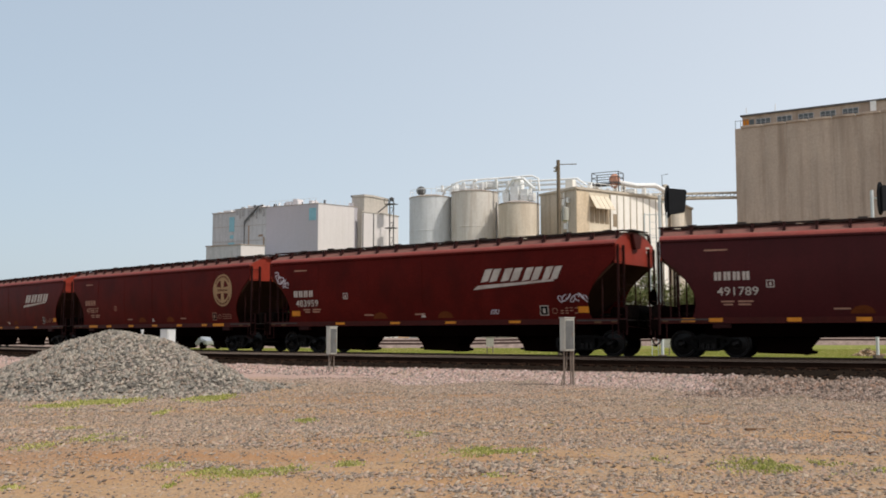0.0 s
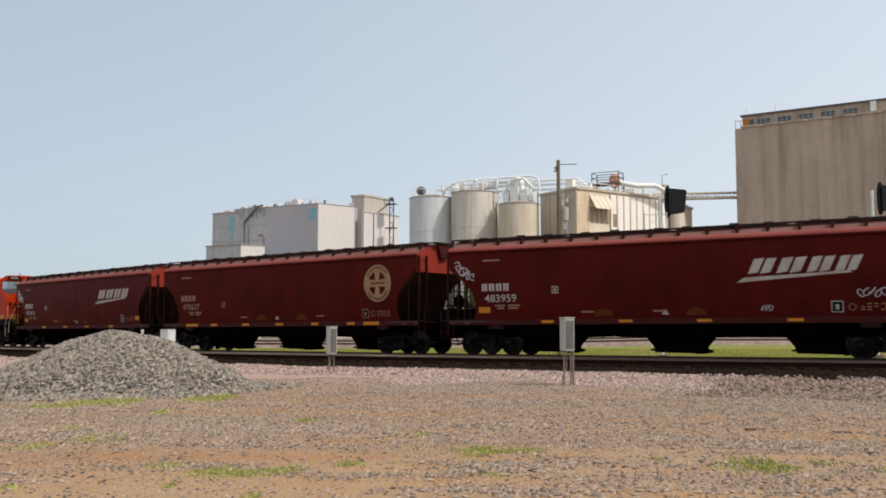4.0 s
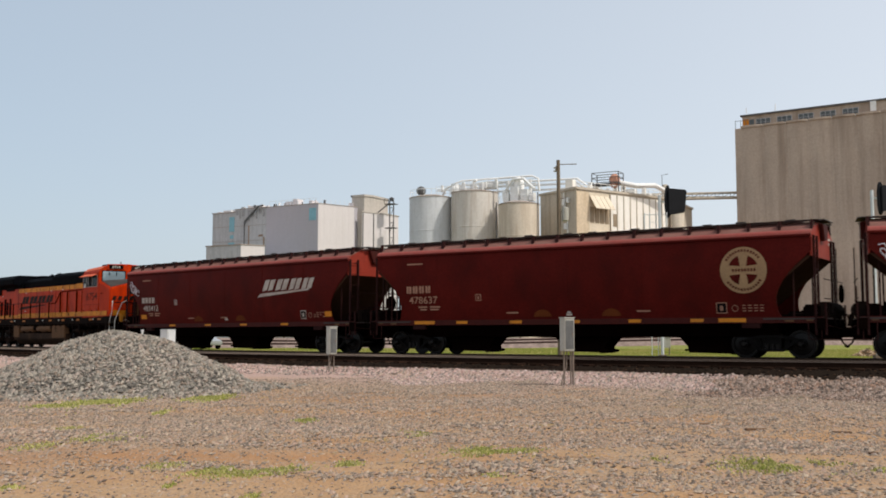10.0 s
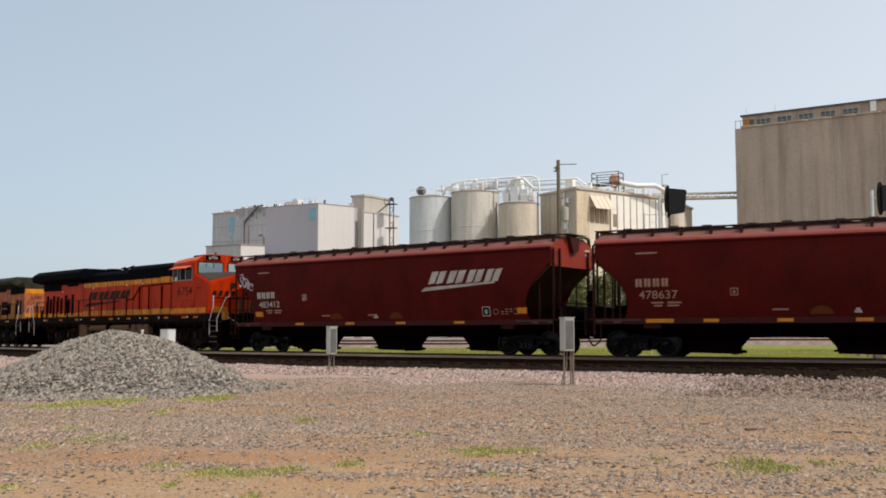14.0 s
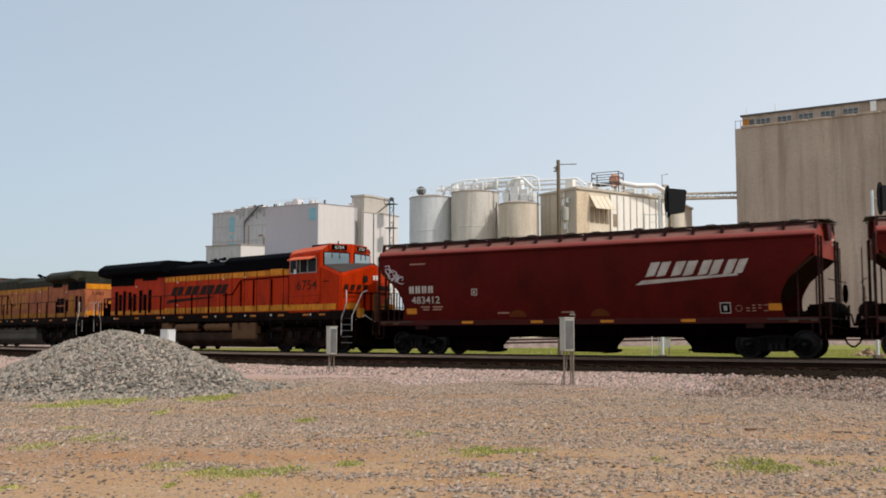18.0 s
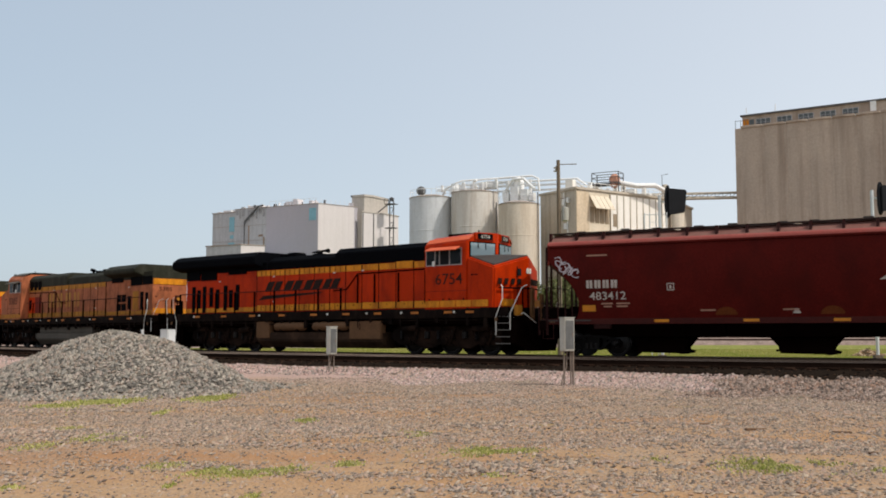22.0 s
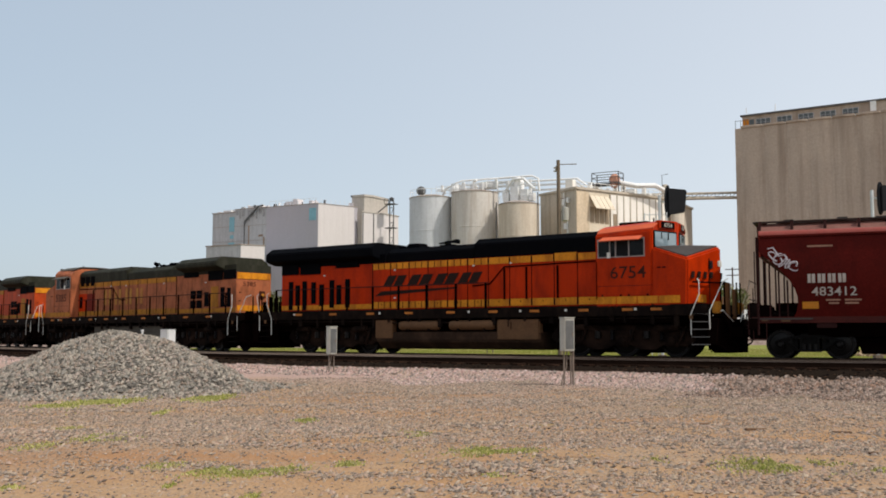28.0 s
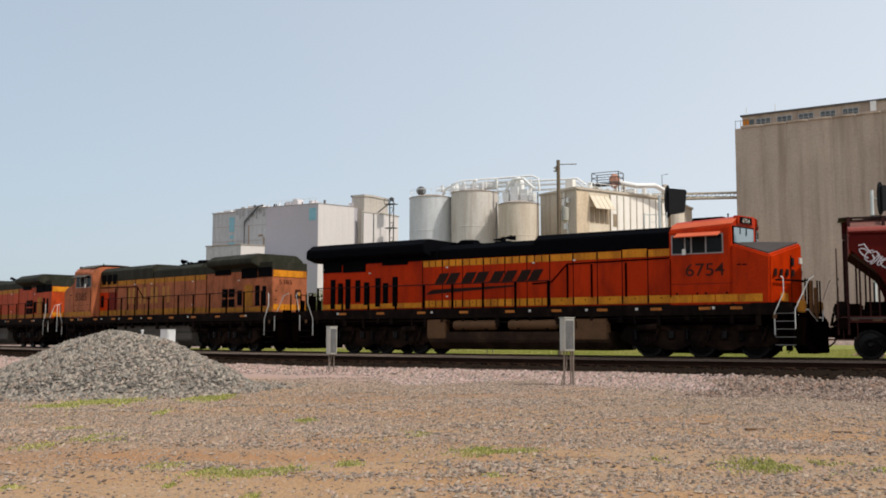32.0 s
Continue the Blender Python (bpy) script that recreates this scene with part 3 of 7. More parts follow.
def build_track(name, centre):
    track = thing(name, Matrix.Identity(4), "rusty steel railway track on dark wooden sleepers", "railway track", kind="structure")
    outline = ((-0.07, -0.17), (0.07, -0.17), (0.07, -0.155), (0.012, -0.14), (0.012, -0.05), (0.036, -0.04), (0.036, -0.011), (-0.036, -0.011), (-0.036, -0.04), (-0.012, -0.05), (-0.012, -0.14), (-0.07, -0.155))
    for side in (-0.755, 0.755):
        for kind, shape, material in (("rail", outline, RUST), ("railhead", ((-0.037, -0.011), (0.037, -0.011), (0.037, -0.005), (0.030, 0.0), (-0.030, 0.0), (-0.037, -0.005)), SHINE)):
            bm = bmesh.new()
            rows = []
            for i in range(-66, 24):
                m = on_track(i * 2.0, centre + side)
                rows.append([bm.verts.new(m @ Vector((0, a, b))) for a, b in shape])
            n = len(shape)
            for a, b in zip(rows, rows[1:]):
                for k in range(n):
                    bm.faces.new((a[k], a[(k + 1) % n], b[(k + 1) % n], b[k]))
            bmesh.ops.recalc_face_normals(bm, faces=bm.faces)
            part(kind, bm, material, track)
    bm = bmesh.new()
    box(bm, -0.115, 0.115, -1.3, 1.3, -0.34, -0.155)
    soften(bm, 0.012, 1)
    first = part("sleeper", bm, SLEEPER, track)
    first.matrix_basis = on_track(-70, centre)
    rng = random.Random(3)
    for i in range(1, 150):
        ob = new("sleeper", first.data)
        ob.parent = track
        ob.matrix_basis = on_track(-70 + i * 0.56, centre + rng.uniform(-0.05, 0.05), rng.uniform(-0.012, 0.008)) @ pose(0, 0, 0, 0, 0, rng.uniform(-1.5, 1.5))
    return track


build_track("railway_track_1", 0.0)
siding = build_track("railway_track_2", -4.5)


def switch_rails(track):
    """The two closure rails of a turnout that leaves the near track towards the main line."""
    for start in (-3.745, -5.255):
        for kind, half, low, high, material in (("switch_rail", 0.030, -0.17, -0.011, RUST), ("switch_railhead", 0.033, -0.011, -0.001, SHINE)):
            bm = bmesh.new()
            rows = []
            for i in range(25):
                s = -9.0 + i
                m = on_track(s, start + 0.10 + 0.0062 * (s + 9.0) ** 2)
                rows.append([bm.verts.new(m @ Vector((0, a, b))) for a, b in ((-half, low), (half, low), (half, high), (-half, high))])
            for a, b in zip(rows, rows[1:]):
                for k in range(4):
                    bm.faces.new((a[k], a[(k + 1) % 4], b[(k + 1) % 4], b[k]))
            bm.faces.new(rows[0])
            bm.faces.new(rows[-1][::-1])
            bmesh.ops.recalc_face_normals(bm, faces=bm.faces)
            part(kind, bm, material, track)


switch_rails(siding)

# ---- track-side boxes on legs ----
CASE = surf("weathered_aluminium", (0.47, 0.455, 0.40), 0.4, 0.3, 0.2, 2, 30, 0.05, (0.30, 0.24, 0.16), 0.5, (4, 4, 0.6))
# Box's right face looks darker; that shade is put into the door's colour.
SHADED_DOOR = surf("shaded_grey_door", (0.12, 0.12, 0.117), 0.5, 0.2, 0.25, 3, 30, 0.05, (0.24, 0.235, 0.22), 0.5, (5, 5, 0.8))
LEG = surf("rusty_leg", (0.20, 0.16, 0.13), 0.8, 0.2, 0.3, 4, 30, 0.1, (0.10, 0.05, 0.03), 0.5)


def trackside_box(m, wide, deep, tall, legs, back_post):
    case = thing("trackside_box", m, "weathered aluminium equipment box on thin steel legs beside the track", "equipment box", "equipment boxes")
    bm = bmesh.new()
    box(bm, -wide / 2, wide / 2, -deep / 2, deep / 2, legs, legs + tall)
    soften(bm, 0.015)
    part("housing", bm, CASE, case)
    block("lid", CASE, case, -wide / 2 - 0.015, wide / 2 + 0.015, -deep / 2 - 0.02, deep / 2 + 0.02, legs + tall - 0.004, legs + tall + 0.022, bevel=0.006)
    block("door", SHADED_DOOR, case, -wide / 2 + 0.03, wide / 2 - 0.03, -deep / 2 - 0.014, -deep / 2 - 0.002, legs + 0.05, legs + tall - 0.06, bevel=0.005)
    block("latch", LEG, case, wide / 2 - 0.08, wide / 2 - 0.05, -deep / 2 - 0.03, -deep / 2 - 0.012, legs + tall * 0.45, legs + tall * 0.55)
    for x in (-wide / 2 + 0.05, wide / 2 - 0.05):
        bar("leg", LEG, case, ((x, 0, -0.2), (x, 0, legs + 0.02)), 0.022)
    bar("cable_conduit", LEG, case, ((0.02, 0.05, legs + 0.02), (0.0, 0.06, legs * 0.5), (-0.12, 0.02, legs * 0.25), (-0.2, 0.0, -0.1)), 0.018)
    if back_post:
        bar("post", LEG, case, ((wide / 2 + 0.02, 0.0, -0.2), (wide / 2 + 0.02, 0.0, legs + tall)), 0.03)
    return case


trackside_box(pose(-9.50, -9.78, -0.52, 0, 0, 50), 0.29, 0.27, 0.84, 0.86, True)
trackside_box(pose(-18.60, -7.30, -0.42, 0, 0, 62), 0.27, 0.25, 0.88, 0.55, False)


def relay_cabinet():
    """The pale cabinet behind the heap and the low grey case next to it."""
    white = surf("cabinet_white", (0.62, 0.63, 0.62), 0.5, 0.1, 0.1, 1, 30, 0.03, (0.4, 0.36, 0.3), 0.3)
    cab = thing("relay_cabinet", pose(-24.0, -9.06, -0.5, 0, 0, 94), "pale grey steel relay cabinet beside the tracks", "relay cabinet")
    block("housing", white, cab, -0.20, 0.20, -0.16, 0.16, 0.08, 1.42, bevel=0.015)
    block("lid", white, cab, -0.205, 0.205, -0.165, 0.165, 1.42, 1.44, bevel=0.006)
    block("door", white, cab, -0.17, 0.17, -0.182, -0.162, 0.14, 1.36, bevel=0.008)
    block("handle", LEG, cab, 0.10, 0.13, -0.20, -0.182, 0.55, 0.7)
    block("base", LEG, cab, -0.18, 0.18, -0.14, 0.14, -0.1, 0.08)
    post = thing("marker_post", pose(-24.76, -9.46, -0.45), "short pale marker post behind the stone heap", "marker post")
    bar("post", white, post, ((0, 0, -0.2), (0, 0, 1.32)), 0.035)
    bar("cap", white, post, ((0, 0, 1.32), (0, 0, 1.38)), 0.05)


relay_cabinet()


def switch_stub(x, y):
    """A small grey case on two legs in the meadow behind the train."""
    stub = thing("junction_case", pose(x, y, ground_at(x, y), 0, 0, 25), "small grey steel junction case on two legs in the grass", "junction case")
    block("housing", CASE, stub, -0.26, 0.26, -0.2, 0.2, 0.45, 1.1, bevel=0.02)
    block("lid", CASE, stub, -0.29, 0.29, -0.23, 0.23, 1.1, 1.14)
    for lx in (-0.2, 0.2):
        bar("leg", LEG, stub, ((lx, 0, -0.1), (lx, 0, 0.46)), 0.035)


switch_stub(-30.0, 27.5)
switch_stub(-18.3, 29.4)

# ---- signals behind the train ----
SILVER = surf("galvanised_pole", (0.60, 0.62, 0.62), 0.45, 0.2, 0.15, 2, 30, 0.03)
SOOT = surf("signal_black", (0.012, 0.012, 0.014), 0.6, 0, 0.3, 2, 30, 0.05)


def signal_mast(m, top, head_up, label, ladder):
    mast = thing("railway_signal", m, label, "railway signal", "railway signals")
    bar("mast", SILVER, mast, ((0, 0, -0.3), (0, 0, top)), 0.09, 12)
    block("foundation", LEG, mast, -0.22, 0.22, -0.22, 0.22, -0.3, 0.1, bevel=0.03)
    bm = bmesh.new()
    prism(bm, ((-0.54, -0.70), (-0.48, -0.76), (0.36, -0.63), (0.44, -0.56), (0.57, 0.58), (0.50, 0.67), (-0.46, 0.72), (-0.54, 0.64)), -0.05, 0.05, "y")
    soften(bm, 0.03)
    plate = part("backplate", bm, SOOT, mast, "black rounded signal backplate")
    plate.matrix_basis = pose(0.95, 0, head_up, 0, 0, 20)
    bm = bmesh.new()
    prism(bm, [(-0.50 + 0.17 * math.cos(k * math.tau / 16), -0.01 + 0.92 * math.sin(k * math.tau / 16)) for k in range(16)], 0.06, 0.22, "y")
    rim = part("rounded_rim", bm, SOOT, mast)
    rim.matrix_basis = pose(0.95, 0, head_up, 0, 0, 20)
    for z in (-0.38, 0.0, 0.38):
        bm = bmesh.new()
        lathe(bm, ((0.13, 0.0), (0.15, 0.1), (0.15, 0.32)), "y", 14)
        lamp = part("lamp_hood", bm, SOOT, mast)
        lamp.matrix_basis = pose(0.95, 0.06, head_up + z, 0, 0, 20)
    bar("bracket", SILVER, mast, ((0, 0, head_up), (0.95, 0, head_up)), 0.05)
    if ladder:
        for x in (-0.55, -0.2):
            bar("ladder_stile", SILVER, mast, ((x, 0.1, 0), (x, 0.1, top - 0.9)), 0.025, 5)
        for i in range(20):
            bar("rung", SILVER, mast, ((-0.55, 0.1, 0.4 + i * 0.37), (-0.2, 0.1, 0.4 + i * 0.37)), 0.015, 4)
        for z in (top - 2.3, top - 1.0):
            bar("platform_rail", SILVER, mast, ((-0.85, -0.3, z), (-0.85, 0.5, z), (0.35, 0.5, z), (0.35, -0.3, z)), 0.022, 5)
        for x, y in ((-0.85, -0.3), (-0.85, 0.5), (0.35, 0.5), (0.35, -0.3)):
            bar("rail_post", SILVER, mast, ((x, y, top - 2.3), (x, y, top - 1.0)), 0.02, 5)
    return mast


signal_mast(pose(-15.75, 19.9, -0.42, 0, 0, 20), 8.9, 8.55, "tall galvanised railway signal mast with ladder and black head", True)
signal_mast(pose(-5.42, 25.64, -0.42, 0, 0, 26), 9.2, 8.75, "galvanised railway signal mast with a black rounded head", False)


# ---- utility pole ----
def utility_pole():
    wood = surf("pole_wood", (0.18, 0.14, 0.10), 0.9, 0, 0.3, 1, 20, 0.3, (0.09, 0.065, 0.045), 0.5, (3, 3, 0.3))
    pole = thing("utility_pole", pose(-22.5, 21.7, -0.42), "weathered wooden utility pole with a short cross arm", "utility pole")
    bar("pole", wood, pole, ((0, 0, -0.5), (0.03, 0, 5.5), (0.0, 0, 11.75)), [0.15, 0.13, 0.105], 12)
    bar("cross_arm", wood, pole, ((-0.1, 0.05, 11.5), (1.0, 0.5, 11.5)), 0.026)
    for z in (11.1, 11.3):
        bar("insulator", CASE, pole, ((-0.3, 0.05, z), (-0.12, 0.02, z)), 0.05)
    bm = bmesh.new()
    lathe(bm, ((0.02, 0), (0.2, 0.05), (0.22, 0.5), (0.2, 0.85), (0.05, 0.9)), "z", 16)
    can = part("transformer", bm, CASE, pole, "grey transformer can", True)
    can.location = (0.36, 0.15, 8.0)
    for z in (9.4, 8.6):
        bar("strap", LEG, pole, ((0.0, 0, z), (0.3, 0.12, z)), 0.03, 5)
    bar("insulator", CASE, pole, ((-0.15, 0, 11.1), (-0.15, 0, 11.4)), 0.05)


utility_pole()


# ---- the grain elevator and the plant behind the tracks ----
CONCRETE = surf("old_concrete", (0.43, 0.35, 0.28), 0.9, 0, 0.16, 0.12, 3, 0.03, (0.22, 0.165, 0.125), 0.8, (0.45, 0.45, 0.03))
# Siding of the sunny walls: sunlight is put into this lighter colour.
SUNLIT_PALE = surf("sunlit_metal_siding", (0.66, 0.61, 0.59), 0.7, 0, 0.08, 0.1, 4, 0.03, (0.55, 0.50, 0.47), 0.3, (1, 1, 0.1))
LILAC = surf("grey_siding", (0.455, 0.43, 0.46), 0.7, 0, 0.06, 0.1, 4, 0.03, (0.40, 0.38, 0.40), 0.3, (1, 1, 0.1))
GREYWALL = surf("stained_grey_concrete", (0.48, 0.485, 0.49), 0.9, 0, 0.14, 0.12, 3, 0.05, (0.24, 0.25, 0.26), 0.6, (1.5, 1.5, 0.12))
BLUEWASH = surf("washed_blue_paint", (0.24, 0.45, 0.52), 0.8, 0, 0.2, 0.4, 4, 0.0)
RUSTWASH = surf("rust_wash", (0.30, 0.21, 0.15), 0.9, 0, 0.4, 0.8, 6, 0.0, (0.42, 0.38, 0.34), 0.8)
TAN = surf("tan_concrete", (0.53, 0.465, 0.38), 0.9, 0, 0.14, 0.15, 3, 0.06, (0.30, 0.25, 0.18), 0.6, (1.5, 1.5, 0.12))
TOWERGREY = surf("grey_beige_concrete", (0.50, 0.45, 0.395), 0.9, 0, 0.16, 0.15, 3, 0.06, (0.34, 0.30, 0.255), 0.55, (1.5, 1.5, 0.12))
CREAM = surf("cream_panels", (0.84, 0.80, 0.73), 0.8, 0, 0.08, 0.2, 4, 0.03, (0.62, 0.56, 0.46), 0.45, (2, 2, 0.2))
TANKSTEEL = surf("tank_steel", (0.60, 0.61, 0.62), 0.5, 0.1, 0.1, 0.12, 3, 0.03, (0.40, 0.40, 0.40), 0.6, (1.2, 1.2, 0.1))
PIPE = surf("pipe_white", (0.80, 0.80, 0.78), 0.5, 0.0, 0.12, 0.5, 6, 0.03, (0.55, 0.50, 0.44), 0.4)
EDGE = surf("brown_roof_edge", (0.34, 0.29, 0.25), 0.9)
DARKSTEEL = surf("dark_lattice_steel", (0.13, 0.13, 0.13), 0.7, 0.3, 0.2, 1, 8, 0.05)
SHADOWED = surf("window_dark", (0.11, 0.125, 0.13), 0.3, 0, 0.3, 1, 6, 0.0)
FLOOR_Z = -0.6


def walls(name, outline, top, material, parent, label="", low=FLOOR_Z):
    bm = bmesh.new()
    prism(bm, outline, low, top, "z")
    return part(name, bm, material, parent, label)


def coping(parent, outline, top, material, out=0.25, tall=0.35):
    n = len(outline)
    for i in range(n):
        (x0, y0), (x1, y1) = outline[i], outline[(i + 1) % n]
        d = Vector((x1 - x0, y1 - y0)).normalized() * out
        s = Vector((-d.y, d.x))
        bm = bmesh.new()
        prism(bm, ((x0 - d.x - s.x, y0 - d.y - s.y), (x1 + d.x - s.x, y1 + d.y - s.y), (x1 + d.x + s.x, y1 + d.y + s.y), (x0 - d.x + s.x, y0 - d.y + s.y)), top + 0.003, top + tall, "z")
        part("coping", bm, material, parent)


def elevator():
    el = thing("grain_elevator", Matrix.Identity(4), "old concrete grain elevator with a long gallery on its roof", "grain elevator")
    x0, y0, top, step = -37.0, 137.2, 36.1, 3.7
    el.matrix_basis = pose(x0, y0, 0, 0, 0, -4) @ pose(-x0, -y0, 0)
    block("corner_wall", CONCRETE, el, x0 + 0.02, x0 + 1.35, y0 + 0.38, y0 + 24, FLOOR_Z, top - 0.01)
    for i in range(18):
        # a bay: a shallow bowed bin wall beside a narrow rib
        a, b = x0 + 1.0 + i * step, x0 + 1.0 + (i + 1) * step
        bow = [(a + 0.1 + (step - 0.2) * k / 10, y0 + 0.42 - 0.34 * math.sin(math.pi * k / 10)) for k in range(11)]
        bm = bmesh.new()
        prism(bm, bow + [(b - 0.1, y0 + 8), (a + 0.1, y0 + 8)], FLOOR_Z, top, "z")
        part("bin_wall", bm, CONCRETE, el, smooth=True)
        block("pilaster", CONCRETE, el, b - 0.22, b + 0.22, y0 + 0.34, y0 + 8, FLOOR_Z, top - 0.02)
        bow_out = [(x, y - 0.25) for x, y in bow]
        bm = bmesh.new()
        prism(bm, bow_out + [(b - 0.1, y0 + 0.9), (a + 0.1, y0 + 0.9)], top + 0.004, top + 0.35, "z")
        part("bin_rim", bm, CONCRETE, el)
    block("rear_bins", CONCRETE, el, x0 + 2.5, x0 + 70, y0 + 8.01, y0 + 24, FLOOR_Z, top - 0.03)
    # gallery, a little back from the edge
    g0, gy, gl, gh = x0 + 1.0, y0 + 1.6, top + 0.01, 38.35
    block("gallery", CONCRETE, el, g0, g0 + 70, gy, gy + 7, gl, gh)
    block("gallery_roof", DARKSTEEL, el, g0 - 0.3, g0 + 70, gy - 0.3, gy + 7.3, gh + 0.003, gh + 0.25)
    for i in range(18):
        a = g0 + 2.3 + i * 3.5
        if i % 6 == 5:
            block("downpipe", PIPE, el, a + 0.8, a + 1.7, gy - 0.3, gy - 0.01, gl, gh)
            continue
        w = block("window", GREYWALL, el, a, a + 2.5, gy - 0.02, gy + 0.1, gl + 0.35, gl + 1.6)
        for k in range(3):
            for low in (0, 1):
                block("pane", SHADOWED, w, a + 0.1 + k * 0.8, a + 0.8 + k * 0.8, gy - 0.06, gy - 0.025, gl + 0.44 + 0.56 * low, gl + 0.94 + 0.58 * low)
        block("sill", PIPE, w, a - 0.1, a + 2.6, gy - 0.18, gy - 0.025, gl + 0.22, gl + 0.34)
    block("end_door", YELLOW, el, g0 + 0.1, g0 + 1.1, gy - 0.09, gy - 0.01, gl + 0.1, gl + 1.7, "yellow steel door")
    block("doorway", SHADOWED, el, g0 + 1.2, g0 + 2.0, gy - 0.06, gy - 0.01, gl + 0.3, gl + 1.6)
    for i in range(3):
        x = x0 + 0.15 + i * 0.9
        bar("edge_rail_post", DARKSTEEL, el, ((x, y0 + 0.3, top), (x, y0 + 0.3, top + 1.3)), 0.05, 4)
    bar("edge_rail", DARKSTEEL, el, ((x0 + 0.1, y0 + 0.3, top + 1.3), (x0 + 2.4, y0 + 0.3, top + 1.3)), 0.05, 4)
    for x, h in ((g0 + 0.6, 1.5), (g0 + 5.5, 1.6), (g0 + 24.8, 2.0), (g0 + 25.6, 1.2)):
        bar("roof_post", PIPE, el, ((x, gy + 0.4, gh + 0.2), (x, gy + 0.4, gh + h)), 0.07, 5)
    # conveyor bridge from the plant
    belt = thing("conveyor_bridge", Matrix.Identity(4), "pale steel conveyor bridge high between plant and elevator", "conveyor bridge")
    p, q = Vector((-52.0, 131.0, 24.1)), Vector((-36.9, 138.5, 24.4))
    for dz in (0.0, 0.9):
        for dy in (0.0, 1.6):
            bar("chord", TAN, belt, (p + Vector((0, dy, dz)), q + Vector((0, dy, dz))), 0.13, 4)
    for i in range(13):
        a, b = p.lerp(q, i / 13), p.lerp(q, (i + 1) / 13)
        bar("strut", DARKSTEEL, belt, (a, b + Vector((0, 0, 0.9))), 0.06, 4)
        bar("upright", DARKSTEEL, belt, (a, a + Vector((0, 0, 0.9))), 0.06, 4)
    bm = bmesh.new()
    prism(bm, ((p.x, p.y + 0.1), (q.x, q.y + 0.1), (q.x, q.y + 1.5), (p.x, p.y + 1.5)), p.z + 0.15, p.z + 0.5, "z")
    part("belt_cover", bm, TAN, belt)


elevator()


def grey_mill():
    mill = thing("grey_mill_building", Matrix.Identity(4), "tall windowless grey mill building with stained siding", "mill building")
    main = ((-112.0, 119.9), (-108.85, 127.6), (-108.85, 140), (-124.5, 140), (-124.5, 119.9))
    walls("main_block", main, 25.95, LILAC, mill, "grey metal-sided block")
    coping(mill, main, 25.95, EDGE, 0.08, 0.14)
    # siding on the sunny side, its paint lightened for sunlight, in upright panels
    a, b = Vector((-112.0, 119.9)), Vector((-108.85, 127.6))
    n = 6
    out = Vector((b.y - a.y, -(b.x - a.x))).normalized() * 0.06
    for i in range(n):
        p, q = a.lerp(b, (i + 0.003) / n), a.lerp(b, (i + 0.997) / n)
        bm = bmesh.new()
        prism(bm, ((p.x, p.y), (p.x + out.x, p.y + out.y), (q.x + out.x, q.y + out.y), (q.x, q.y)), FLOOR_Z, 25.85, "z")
        part("siding_panel", bm, SUNLIT_PALE, mill)
    for i in range(5):
        x = -124.4 + i * 2.5
        block("front_panel", LILAC, mill, x, x + 2.492, 119.86, 119.9, FLOOR_Z, 25.85)
    block("blue_patch", BLUEWASH, mill, -114.0, -112.35, 119.78, 119.83, 22.8, 25.2, "faded blue painted patch")
    # older stained wing
    for x0, x1, top in ((-138.6, -132.6, 25.5), (-132.59, -124.51, 26.0)):
        wing = ((x0, 120.1), (x1, 120.1), (x1, 138), (x0, 138))
        walls("wing", wing, top, GREYWALL, mill, "stained grey concrete wing")
        coping(mill, wing, top, EDGE, 0.1, 0.16)
    for x, w, z0, z1 in ((-125.4, 0.35, 17.6, 20.2), (-126.6, 1.1, 20.3, 20.7), (-129.2, 0.3, 18.2, 22.6)):
        block("rust_streak", RUSTWASH, mill, x, x + w, 120.04, 120.09, z0, z1, "brown rust streak")
    for z in (19.6, 22.6):
        block("panel_seam", EDGE, mill, -138.4, -124.6, 120.05, 120.09, z, z + 0.07)
    for x, w, z0, z1 in ((-134.1, 1.3, 21.6, 24.6), (-134.3, 1.6, 17.4, 19.4), (-133.9, 0.9, 20.2, 20.9)):
        block("blue_patch", BLUEWASH, mill, x, x + w, 120.02, 120.09, z0, z1)
    bar("spout", DARKSTEEL, mill, ((-129.9, 119.7, 23.0), (-129.7, 119.7, 23.6), (-126.3, 119.6, 26.3), (-125.2, 119.6, 26.4)), 0.18, 6)
    bar("downpipe", DARKSTEEL, mill, ((-130.0, 119.8, 17), (-129.9, 119.7, 23.2)), 0.1, 6)
    for x, y, w, h in ((-137.0, 121.5, 4.4, 1.3), (-130.5, 121.5, 3.5, 2.0), (-121.5, 122, 1.6, 1.6), (-119.6, 122, 1.0, 2.2), (-116.0, 122.4, 0.8, 1.5), (-110.8, 128.5, 1.0, 1.4)):
        block("roof_unit", SUNLIT_PALE, mill, x, x + w, y, y + 2.0, 25.3 if x < -124 else 25.95, (25.3 if x < -124 else 25.95) + h * 0.75)
    for i in range(9):
        x = -124 + i * 1.4
        bar("roof_rail_post", PIPE, mill, ((x, 120.3, 26.2), (x, 120.3, 27.2)), 0.03, 4)
    bar("roof_rail", PIPE, mill, ((-124, 120.3, 27.15), (-112.6, 120.3, 27.15)), 0.03, 4)
    for i in range(7):
        p = a.lerp(b, 0.1 + i * 0.13)
        bar("roof_rail_post", PIPE, mill, ((p.x - 0.3, p.y + 0.3, 26.2), (p.x - 0.3, p.y + 0.3, 27.0)), 0.03, 4)
    # small vents, ducts and boxes along the roofs
    rng = random.Random(8)
